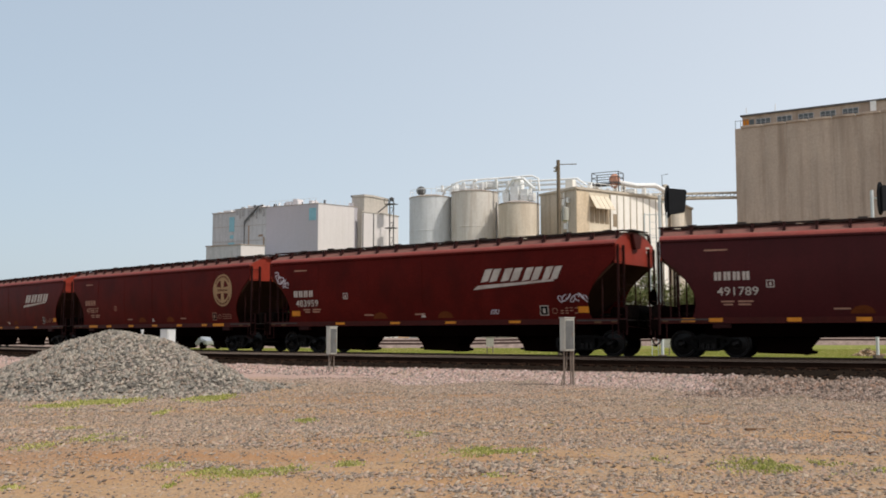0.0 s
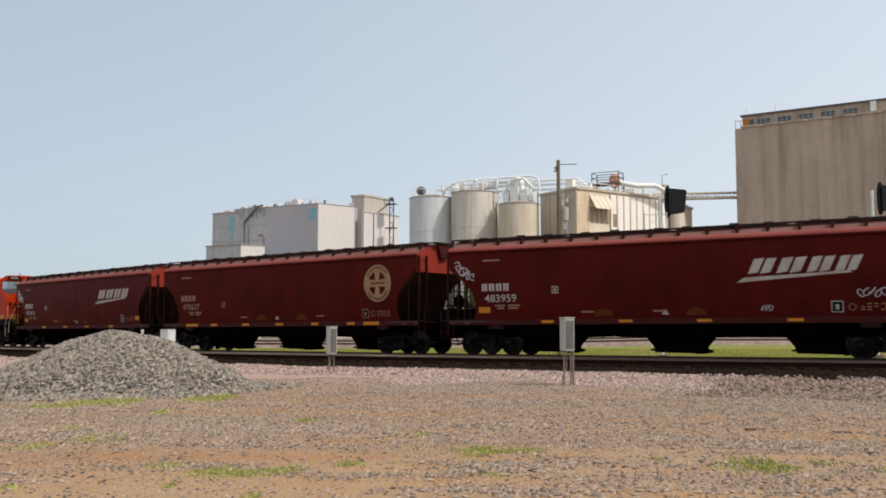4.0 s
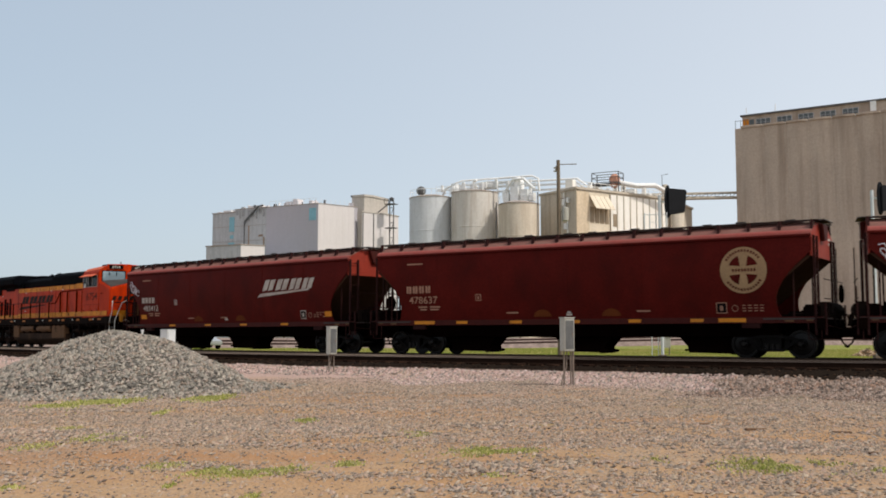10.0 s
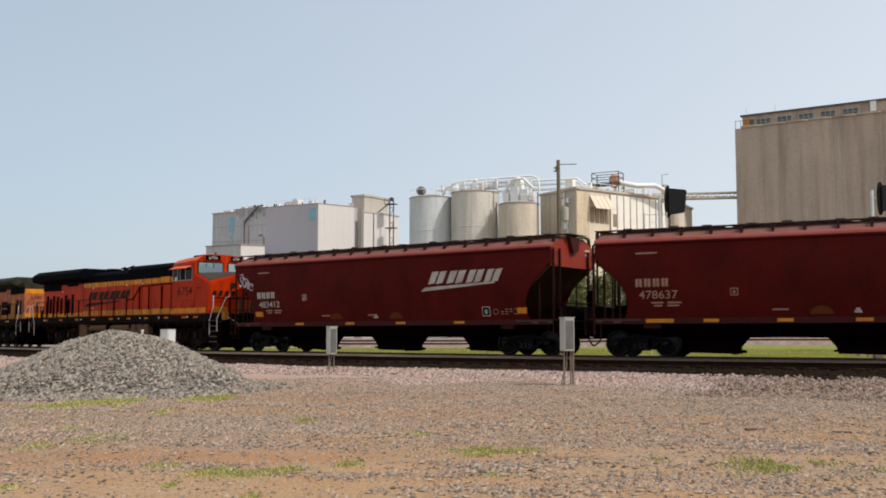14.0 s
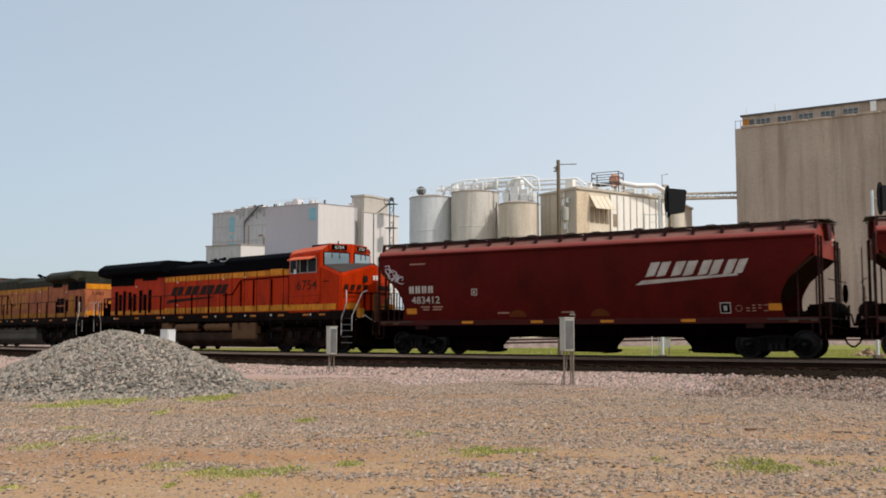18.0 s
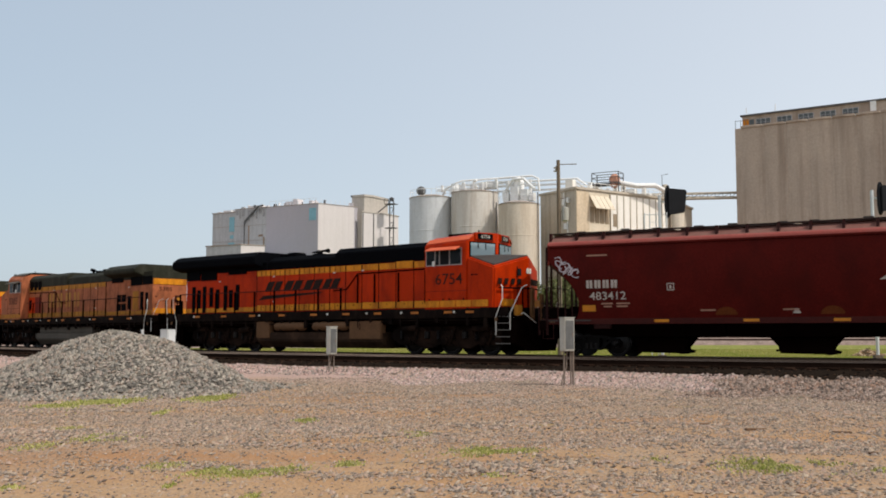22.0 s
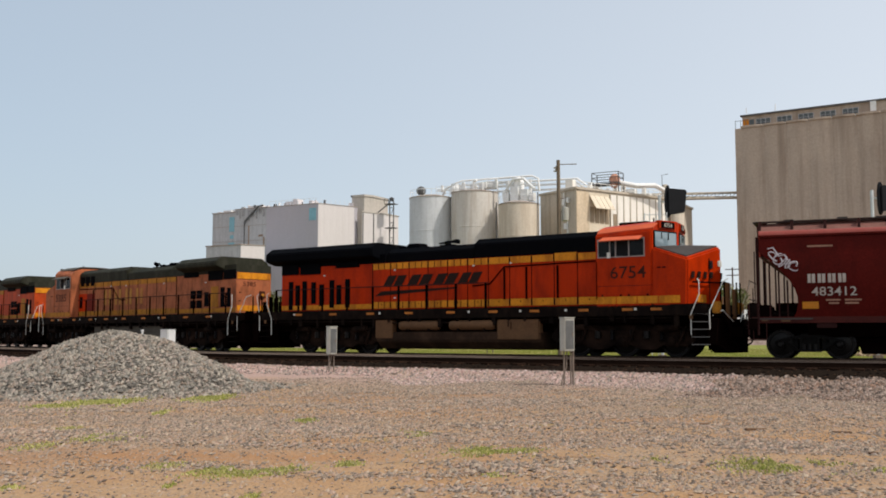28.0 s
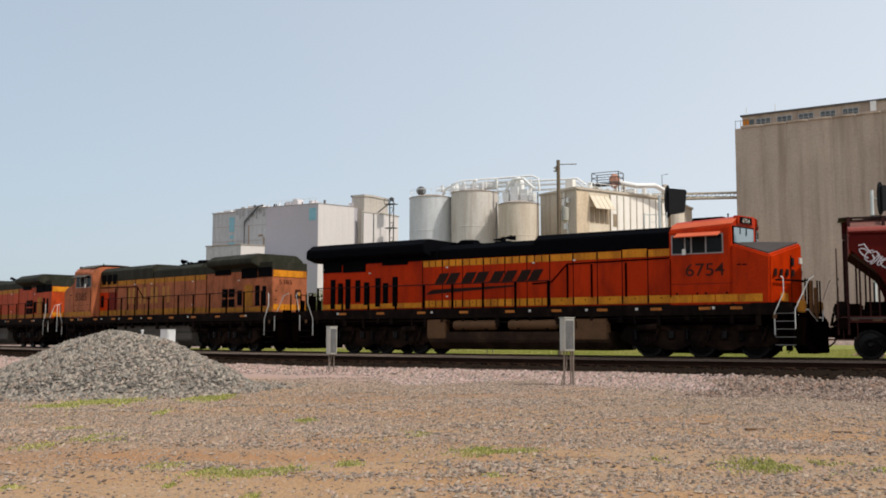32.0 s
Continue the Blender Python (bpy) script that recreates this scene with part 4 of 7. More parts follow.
    for i in range(26):
        x = -138.0 + i * 1.02 + rng.uniform(-0.3, 0.3)
        z = 25.5 if x < -132.6 else 26.0
        w = rng.uniform(0.2, 0.8)
        block("roof_vent", (SUNLIT_PALE, DARKSTEEL, GREYWALL, PIPE)[i % 4], mill, x, x + w, 121 + (i % 3), 121 + (i % 3) + w, z - 0.1, z + rng.uniform(0.4, 1.1), bevel=0.03)
    # dark weathering that has run down from the roof edge beside the spout
    weathered = surf("dark_weathering", (0.32, 0.32, 0.325), 0.9, 0, 0.4, 0.5, 4, 0.0, (0.42, 0.415, 0.405), 0.8, (1.5, 1.5, 0.3))
    for x, w, z in ((-132.3, 0.5, 24.9), (-131.5, 0.3, 24.2), (-130.9, 0.7, 24.6), (-129.4, 0.5, 23.5), (-128.7, 0.9, 24.4), (-127.3, 0.4, 23.9), (-126.6, 0.7, 24.8), (-125.6, 0.6, 24.3)):
        block("weather_streak", weathered, mill, x, x + w, 120.03, 120.09, z, 25.8)
    # low block in front
    low = ((-127.7, 106.4), (-119.4, 106.4), (-117.1, 110.4), (-127.7, 119.5))
    walls("low_block", low, 17.2, GREYWALL, mill, "low grey block")
    coping(mill, low, 17.2, EDGE, 0.12, 0.2)
    c, d = Vector((-119.4, 106.4)), Vector((-117.1, 110.4))
    o = Vector((d.y - c.y, -(d.x - c.x))).normalized() * 0.06
    bm = bmesh.new()
    prism(bm, ((c.x, c.y), (c.x + o.x, c.y + o.y), (d.x + o.x, d.y + o.y), (d.x, d.y)), FLOOR_Z, 17.1, "z")
    part("siding_panel", bm, SUNLIT_PALE, mill)
    # stair tower with its bins
    tower = thing("concrete_tower", Matrix.Identity(4), "square concrete elevator tower beside the grey mill", "tower")
    t = ((-110.2, 128.8), (-107.28, 128.8), (-106.45, 130.7), (-106.45, 136.32), (-110.2, 136.32))
    walls("shaft", t, 28.12, TOWERGREY, tower)
    coping(tower, t, 28.12, TOWERGREY, 0.15, 0.40)
    bins = ((-107.2, 127.95), (-105.2, 133.8), (-105.2, 138.4), (-107.2, 138.4))
    walls("bin", bins, 24.9, SUNLIT_PALE, tower, "stained bin wall, lightened for sunlight")
    coping(tower, bins, 24.9, TOWERGREY, 0.1, 0.25)
    for f in (0.04, 0.47):
        p = Vector((-107.2, 127.95)).lerp(Vector((-105.2, 133.8)), f)
        bar("seam", DARKSTEEL, tower, ((p.x + 0.05, p.y - 0.05, FLOOR_Z), (p.x + 0.05, p.y - 0.05, 24.8)), 0.10, 4)
    # lattice leg with a round head
    leg = thing("bucket_elevator_leg", pose(-103.05, 132.3, 0), "slender dark steel bucket elevator leg with a round head", "bucket elevator")
    for dx in (-0.45, 0.45):
        bar("leg_casing", DARKSTEEL, leg, ((dx, 0, FLOOR_Z), (dx, 0, 27.38)), 0.12, 6)
    for i in range(9):
        bar("tie", DARKSTEEL, leg, ((-0.45, 0, 2 + i * 3), (0.45, 0, 2 + i * 3)), 0.08, 4)
    bm = bmesh.new()
    lathe(bm, ((0.2, -0.35), (0.42, -0.25), (0.42, 0.25), (0.2, 0.35)), "y", 14, (0, 0, 27.69))
    part("head", bm, DARKSTEEL, leg)
    for z in (18.17, 21.88, 26.64):
        block("landing", DARKSTEEL, leg, -1.2, 1.0, -0.8, 0.8, z, z + 0.12)
    for i in range(8):
        # zigzag bracing
        bar("brace", DARKSTEEL, leg, ((-0.45, 0, 3 + i * 3), (0.45, 0, 5 + i * 3)), 0.05, 4)
    bar("spout", DARKSTEEL, leg, ((-0.5, 0, 27.0), (-3.6, 0, 25.0)), 0.13, 5)
    for x in (-1.2, -0.2, 0.9):
        bar("landing_post", DARKSTEEL, leg, ((x, -0.8, 26.7), (x, -0.8, 27.7)), 0.05, 4)
    bar("landing_rail", DARKSTEEL, leg, ((-1.2, -0.8, 27.7), (1.0, -0.8, 27.7)), 0.05, 4)


grey_mill()


def storage_tank(x, y, r, top, label, material=TANKSTEEL):
    tank = thing("storage_tank", pose(x, y, 0), label, "storage tank", "storage tanks")
    bm = bmesh.new()
    lathe(bm, ((r, FLOOR_Z), (r, top)), "z", 40)
    part("shell", bm, material, tank, smooth=True)
    bm = bmesh.new()
    lathe(bm, ((r + 0.07, top - 0.02), (r + 0.07, top + 0.12), (r * 0.5, top + 0.55), (0.2, top + 0.7)), "z", 40)
    part("roof", bm, EDGE, tank, smooth=True)
    for z in (top * 0.28, top * 0.52, top * 0.76):
        bm = bmesh.new()
        lathe(bm, ((r + 0.012, z), (r + 0.035, z + 0.04), (r + 0.035, z + 0.12), (r + 0.012, z + 0.16)), "z", 40)
        part("seam_ring", bm, material, tank)
    n = 18
    for k in range(n):
        c, s = math.cos(k * math.tau / n) * (r - 0.1), math.sin(k * math.tau / n) * (r - 0.1)
        bar("rail_post", PIPE, tank, ((c, s, top + 0.25), (c, s, top + 1.2)), 0.03, 4)
    ring = [(math.cos(k * math.tau / n) * (r - 0.1), math.sin(k * math.tau / n) * (r - 0.1), top + 1.28) for k in range(n + 1)]
    bar("roof_rail", PIPE, tank, ring, 0.03, 4)
    return tank


STAINTANK = surf("stained_tank_steel", (0.63, 0.585, 0.53), 0.6, 0.05, 0.1, 0.12, 3, 0.03, (0.36, 0.27, 0.19), 0.6, (1.2, 1.2, 0.1))
TANTANK = surf("tan_tank_steel", (0.63, 0.545, 0.44), 0.6, 0.05, 0.1, 0.12, 3, 0.03, (0.40, 0.29, 0.19), 0.6, (1.2, 1.2, 0.1))
one = storage_tank(-79.0, 105.8, 3.55, 22.9, "large grey steel storage tank with a railed roof")
two = storage_tank(-71.4, 106.6, 3.8, 23.3, "large pale steel storage tank streaked with stains", STAINTANK)
three = storage_tank(-63.0, 105.1, 3.15, 20.8, "smaller tan steel storage tank before taller ones", TANTANK)
bm = bmesh.new()
lathe(bm, ((0.2, -0.9), (0.9, -0.5), (1.1, 0.2), (0.7, 0.9), (0.1, 1.15)), "z", 14)
ball = part("filter_ball", bm, DARKSTEEL, one, "grey rounded vent filter", True)
ball.location = (-1.9, 0, 24.3)
ball.scale = (0.75, 0.75, 0.75)
bar("filter_neck", PIPE, one, ((-1.9, 0, 23.6), (-1.9, 0, 24.0)), 0.3, 8)
for x0, x1, z in ((-0.4, 8.2, 25.0), (1.4, 9.5, 25.7)):
    bar("pipe", PIPE, two, ((x0 - 6.0, 0.5, z - 1.9), (x0 - 5.2, 0.5, z - 0.3), (x0 - 4.0, 0.5, z), (x1, 1.2, z), (x1 + 1.0, 1.2, z - 0.5), (x1 + 1.2, 1.2, z - 2.5)), 0.17, 8)
for x in (-4.0, -2.6, -0.5, 1.0, 2.2, 3.1):
    block("roof_duct", PIPE, two, x, x + 0.9, -0.6, 0.4, 23.9, 25.0 + 0.4 * math.sin(x * 3))
bar("vent", PIPE, two, ((0.3, -1.0, 23.6), (0.3, -1.0, 25.1), (0.8, -1.0, 25.4)), 0.24, 8)
bar("vent", PIPE, two, ((1.9, -1.0, 23.6), (1.9, -1.0, 25.0)), 0.24, 8)
for x, w, h in ((-2.4, 0.9, 1.6), (-1.2, 1.3, 2.9), (0.6, 1.1, 2.2), (1.9, 0.8, 1.4)):
    block("roof_box", PIPE, three, x, x + w, -0.6, 0.5, 21.3, 21.5 + h * 0.75)
bar("pipe", PIPE, three, ((-2.7, 0, 22.6), (-1.0, 0, 24.9), (0.8, 0, 24.9), (2.6, 0, 23.2)), 0.22, 8)
bm = bmesh.new()
lathe(bm, ((0.7, 21.4), (0.9, 22.2), (0.9, 24.6), (0.4, 25.4)), "z", 14, (-0.6, 1.2, 0))
part("cyclone", bm, PIPE, three, "white dust cyclone", True)
# railed catwalk with hangers and small vents across the tank roofs
catwalk = thing("roof_catwalk", pose(-79.0, 105.2, 0), "white railed steel catwalk with vents across the tank roofs", "catwalk")
rng = random.Random(33)
for z in (24.2, 24.65):
    bar("catwalk_rail", PIPE, catwalk, ((1.5, -0.4, z), (11.3, 0.6, z + 0.25), (18.8, 0.0, z + 0.1)), 0.045, 4)
for i in range(22):
    x = 1.5 + i * 0.82
    y = -0.4 + (x - 1.5) * 0.1 if x < 11.3 else 0.6 - (x - 11.3) * 0.08
    bar("catwalk_post", PIPE, catwalk, ((x, y, 23.4 if x < 12 else 22.0), (x, y, 24.65 + 0.2 * math.sin(x * 0.25))), 0.04, 4)
for i in range(9):
    x, w, h = 1.9 + i * 1.95, rng.uniform(0.25, 0.55), rng.uniform(0.5, 1.5)
    block("vent_box", PIPE, catwalk, x, x + w, 0.3, 0.3 + w, 23.9 if x < 12 else 22.4, 24.2 + h * 0.7, bevel=0.04)
bar("catwalk_deck", PIPE, catwalk, ((1.5, -0.3, 24.0), (11.3, 0.7, 24.2), (18.8, 0.1, 24.05)), 0.11, 4)
bar("stair_tower", DARKSTEEL, three, ((3.35, -0.4, FLOOR_Z), (3.35, -0.4, 22.6)), 0.09, 4)
bar("stair_tower", DARKSTEEL, three, ((-3.5, -0.8, FLOOR_Z), (-3.5, -0.8, 21.4)), 0.1, 4)


OCHRE = surf("ochre_stained_concrete", (0.62, 0.50, 0.36), 0.9, 0, 0.2, 0.2, 3, 0.05, (0.44, 0.32, 0.20), 0.55, (1.5, 1.5, 0.15))
OCHREPALE = surf("pale_ochre_paint", (0.68, 0.59, 0.46), 0.9, 0, 0.15, 0.3, 3, 0.05, (0.50, 0.39, 0.27), 0.5, (1.5, 1.5, 0.2))
TANPANE = surf("dusty_window", (0.30, 0.235, 0.165), 0.4, 0, 0.3, 1, 6, 0.0)


def tan_plant():
    plant = thing("tan_plant_building", Matrix.Identity(4), "tan concrete plant building with pale panels and roof pipes", "plant building")
    a, b = Vector((-54.1, 106.4)), Vector((-45.3, 125.0))
    foot = ((-62.0, 111.2), (-54.1, 106.4), (-45.3, 125.0), (-45.3, 140), (-62.0, 140))
    walls("main_block", foot, 22.9, TAN, plant)
    coping(plant, foot, 22.9, TAN, 0.2, 0.35)
    way = (b - a).normalized()
    out = Vector((way.y, -way.x))
    length = (b - a).length

    def panel(name, s0, s1, z0, z1, material, proud=0.06, label=""):
        p, q = a + way * s0, a + way * s1
        bm = bmesh.new()
        prism(bm, ((p.x, p.y), (p.x + out.x * proud, p.y + out.y * proud), (q.x + out.x * proud, q.y + out.y * proud), (q.x, q.y)), z0, z1, "z")
        return part(name, bm, material, plant, label)

    front0, front1 = Vector((-62.0, 111.2)), Vector((-54.1, 106.4))
    for f in (0.25, 0.5, 0.62):
        p = front0.lerp(front1, f)
        bar("pilaster", TAN, plant, ((p.x, p.y, FLOOR_Z), (p.x, p.y, 22.6)), 0.22, 4)
    for i in range(9):
        s0 = 7.2 + i * 1.47
        if s0 + 1.4 > length:
            break
        panel("wall_panel", s0 + 0.08, s0 + 1.38, FLOOR_Z, 22.6, CREAM, 0.1)
        panel("panel_joint", s0 - 0.06, s0 + 0.07, FLOOR_Z, 22.6, TAN, 0.2)
    panel("window", 7.75, 8.55, 17.6, 19.6, TANPANE, 0.14)
    panel("tan_bay", 0.05, 2.6, FLOOR_Z, 22.6, OCHRE, 0.08, "ochre-stained wall bay")
    panel("awning_bay", 2.65, 7.0, FLOOR_Z, 22.6, OCHREPALE, 0.05)
    # awning with windows below it
    p, q = a + way * 2.7, a + way * 6.9
    for i in range(4):
        m, n = p.lerp(q, i / 4 + 0.01), p.lerp(q, (i + 1) / 4 - 0.01)
        bm = bmesh.new()
        vs = [bm.verts.new((v.x + out.x * o, v.y + out.y * o, z)) for v, o, z in ((m, 0.1, 22.2), (n, 0.1, 22.2), (n, 1.5, 20.1), (m, 1.5, 20.1), (m, 0.1, 22.1), (n, 0.1, 22.1), (n, 1.5, 20.0), (m, 1.5, 20.0))]
        for f in ((0, 1, 2, 3), (7, 6, 5, 4), (0, 4, 5, 1), (1, 5, 6, 2), (2, 6, 7, 3), (3, 7, 4, 0)):
            bm.faces.new([vs[k] for k in f])
        part("awning_panel", bm, OCHREPALE, plant)
        panel("window", 2.85 + i * 1.05, 3.7 + i * 1.05, 17.9, 20.4, TANPANE, 0.09, "dusty tan window")
    # roof: pipes, rails, white housings, stair head
    rng = random.Random(21)
    for i in range(14):
        s = 0.8 + i * 1.35
        v = a + way * s - out * rng.uniform(1.0, 4.5)
        w, h = rng.uniform(0.5, 1.5), rng.uniform(0.6, 2.3)
        block("roof_housing", PIPE if i % 3 else CREAM, plant, v.x - w, v.x, v.y, v.y + w, 22.95, 22.95 + h)
    for i in range(16):
        v = a + way * (0.3 + i * 1.33) - out * 0.3
        bar("roof_rail_post", PIPE, plant, ((v.x, v.y, 22.9), (v.x, v.y, 24.2)), 0.05, 4)
    v, w = a - out * 0.3, b - out * 0.3
    for z in (23.6, 24.2):
        bar("roof_rail", PIPE, plant, ((v.x, v.y, z), (w.x, w.y, z)), 0.05, 4)
    for z in (24.2, 25.0, 25.7):
        bar("pipe", PIPE, plant, ((-71.0, 113, z + 0.3), (-62, 113, z), (-56, 112, z - 0.3), (-54.5, 112, z - 1.5)), 0.17, 8)
    deck = a + way * 9.3 - out * 2.5
    for dx in (-2.2, 2.2):
        for dy in (-1.2, 1.2):
            bar("platform_leg", DARKSTEEL, plant, ((deck.x + dx, deck.y + dy, 22.9), (deck.x + dx, deck.y + dy, 26.5)), 0.09, 4)
    for z in (24.9, 25.7, 26.5):
        bar("platform_rail", DARKSTEEL, plant, [(deck.x + dx, deck.y + dy, z) for dx, dy in ((-2.2, -1.2), (2.2, -1.2), (2.2, 1.2), (-2.2, 1.2), (-2.2, -1.2))], 0.07, 4)
    block("platform_deck", DARKSTEEL, plant, deck.x - 2.3, deck.x + 2.3, deck.y - 1.3, deck.y + 1.3, 24.6, 24.75)
    bm = bmesh.new()
    lathe(bm, ((0.3, 24.0), (0.85, 24.5), (0.85, 25.7), (0.3, 26.2)), "z", 12, (deck.x + 1.3, deck.y - 0.4, 0))
    part("fan_housing", bm, surf("weathered_red_fan", (0.50, 0.25, 0.17), 0.7), plant, "faded red fan housing", True)
    bar("duct", PIPE, plant, ((deck.x + 1.8, deck.y, 24.9), (deck.x + 4.4, deck.y + 1, 24.3), (deck.x + 6.5, deck.y + 4, 24.6), (deck.x + 8.0, deck.y + 7, 23.6)), 0.4, 8)
    # white valve boxes and pipes hung on the shaded front, stained gutter above
    for f, z, w, h in ((0.66, 20.6, 0.5, 1.1), (0.72, 18.6, 0.7, 1.5), (0.78, 20.9, 0.4, 0.8), (0.70, 16.9, 0.45, 0.9)):
        p = front0.lerp(front1, f)
        block("valve_box", PIPE, plant, p.x, p.x + w, p.y - 0.75, p.y - 0.05, z, z + h, bevel=0.05)
    p = front0.lerp(front1, 0.69)
    bar("valve_pipe", PIPE, plant, ((p.x, p.y - 0.4, 22.6), (p.x + 0.1, p.y - 0.4, 20.5), (p.x + 0.6, p.y - 0.4, 18.8), (p.x + 0.6, p.y - 0.4, 14.0)), 0.1, 6)
    # tall grey vessels and ladder at the far corner
    for dx, r, top, m in ((1.4, 1.0, 22.6, TAN), (-0.6, 0.6, 25.0, TAN)):
        bm = bmesh.new()
        lathe(bm, ((r, FLOOR_Z), (r, top), (r * 0.6, top + 0.5)), "z", 16, (b.x + dx, b.y + 0.6, 0))
        part("vessel", bm, m, plant, smooth=True)
    bar("mast", DARKSTEEL, plant, ((b.x - 1.2, b.y + 1, 22.9), (b.x - 1.2, b.y + 1, 27.2), (b.x - 0.2, b.y + 1, 27.3)), 0.06, 4)


tan_plant()


# ---- trees, parked things and the far line behind the tracks ----
# Leaf greens greyed: the haze before the trees is in the colour.
LEAF = island("haze_greyed_leaf", [(0.12, 0.135, 0.050), (0.155, 0.165, 0.065), (0.085, 0.10, 0.036), (0.20, 0.195, 0.085)], 0.7)
BARK = surf("bark", (0.10, 0.075, 0.055), 0.95, 0, 0.3, 3, 20, 0.4)


def tree(x, y, tall, wide, seed):
    rng = random.Random(seed)
    root = thing("tree", pose(x, y, ground_at(x, y)), "leafy green tree behind the railway tracks", "tree", "trees behind the tracks")
    bm = bmesh.new()
    tube(bm, ((0, 0, -0.2), (0.05, 0.03, tall * 0.25), (0.0, 0.1, tall * 0.5), (0.1, 0, tall * 0.8)), [0.16, 0.13, 0.09, 0.03], 7)
    tips = []
    for k in range(7):
        a, h = rng.uniform(0, math.tau), tall * rng.uniform(0.2, 0.6)
        r = wide * rng.uniform(0.45, 0.95)
        tip = (math.cos(a) * r, math.sin(a) * r, h + tall * rng.uniform(0.1, 0.35))
        tips.append(Vector(tip))
        tube(bm, ((0.02, 0.03, h), (tip[0] * 0.5, tip[1] * 0.5, h + (tip[2] - h) * 0.4), tip), [0.06, 0.04, 0.015], 5)
    part("trunk", bm, BARK, root)
    verts, faces = [], []
    centres = tips + [Vector((rng.gauss(0, wide * 0.4), rng.gauss(0, wide * 0.4), tall * rng.uniform(0.3, 0.95))) for _ in range(16)]
    for c in centres:
        size = wide * rng.uniform(0.25, 0.45)
        for _ in range(230):
            d = Vector((rng.gauss(0, 1), rng.gauss(0, 1), rng.gauss(0, 0.8)))
            p = c + d.normalized() * size * rng.random() ** 0.4
            if p.z < 0.15:
                continue
            n = Vector((rng.gauss(0, 1), rng.gauss(0, 1), rng.gauss(0, 1))).normalized()
            s = n.orthogonal().normalized() * rng.uniform(0.11, 0.24)
            t = n.cross(s)
            k = len(verts)
            verts.extend((p - s, p + t * 0.6, p + s, p - t * 0.6))
            faces.append((k, k + 1, k + 2, k + 3))
    me = bpy.data.meshes.new("crown")
    me.from_pydata([tuple(v) for v in verts], [], faces)
    me.materials.append(LEAF)
    crown = new("crown", me)
    crown.parent = root


for i, (x, y, tall, wide) in enumerate(((-104, 94, 8.2, 3.6), (-98, 92, 7.4, 3.4), (-91, 95, 7.8, 3.6), (-62, 93, 9.0, 3.8), (-57, 92, 9.7, 4.1), (-54, 99, 10.0, 4.0), (-51, 94, 10.1, 4.2), (-48, 100, 10.4, 4.0), (-45, 92, 10.5, 4.1), (-40.5, 93, 9.9, 3.8), (-35, 94, 7.4, 4.2), (-30, 93, 7.4, 3.8), (-8, 96, 5.5, 2.8), (-3, 95, 5.0, 2.6), (-88.1, 55.4, 5.5, 3.3), (-88.2, 59.9, 6.2, 3.3), (-83.4, 59.1, 6.0, 3.3), (-83.0, 63.9, 6.6, 3.3), (-77.3, 70.5, 7.0, 3.3))):
    tree(x, y, tall, wide, 40 + i)


def tank_trailer(x, y):
    """A white covered trailer parked behind the tracks."""
    white = surf("trailer_white", (0.72, 0.72, 0.70), 0.4, 0, 0.08, 0.5, 10, 0.02)
    van = thing("parked_trailer", pose(x, y, ground_at(x, y), 0, 0, 24), "white box trailer parked behind the tracks", "trailer")
    block("box_body", white, van, -3.7, 3.9, -1.1, 1.1, 0.75, 4.0, bevel=0.08)
    block("chassis", UNDER, van, -3.6, 4.1, -0.5, 0.5, 0.5, 0.74)
    for wx in (-2.9, -1.9):
        for wy in (-1.0, 1.0):
            bm = bmesh.new()
            lathe(bm, ((0.2, -0.12), (0.37, -0.1), (0.37, 0.1), (0.2, 0.12)), "y", 18)
            w = part("wheel", bm, UNDER, van)
            w.location = (wx, wy, 0.37)


tank_trailer(-25.2, 76.3)


def parked_car(m, paint):
    car = thing("parked_car", m, "small silver car parked far behind the tracks", "car")
    bm = bmesh.new()
    prism(bm, ((-2.1, 0.35), (2.1, 0.35), (2.15, 0.75), (1.2, 0.95), (0.6, 1.42), (-1.0, 1.45), (-1.7, 1.0), (-2.15, 0.9)), -0.82, 0.82, "y")
    soften(bm, 0.08)
    part("body", bm, paint, car, smooth=True)
    for y in (-0.83, 0.825):
        bm = bmesh.new()
        prism(bm, ((1.0, 0.98), (0.5, 1.36), (-0.9, 1.38), (-1.4, 1.0)), y, y + 0.006, "y")
        part("side_window", bm, DARKGLASS, car)
    for x in (-1.3, 1.3):
        for y in (-0.78, 0.78):
            bm = bmesh.new()
            lathe(bm, ((0.18, -0.1), (0.33, -0.1), (0.33, 0.1), (0.18, 0.1)), "y", 16)
            w = part("wheel", bm, UNDER, car)
            w.location = (x, y, 0.33)


PAINT = surf("car_silver", (0.45, 0.46, 0.47), 0.3, 0.5, 0.1, 1, 30, 0.0)
parked_car(pose(-62.7, 35.0, ground_at(-62.7, 35.0), 0, 0, -20), PAINT)


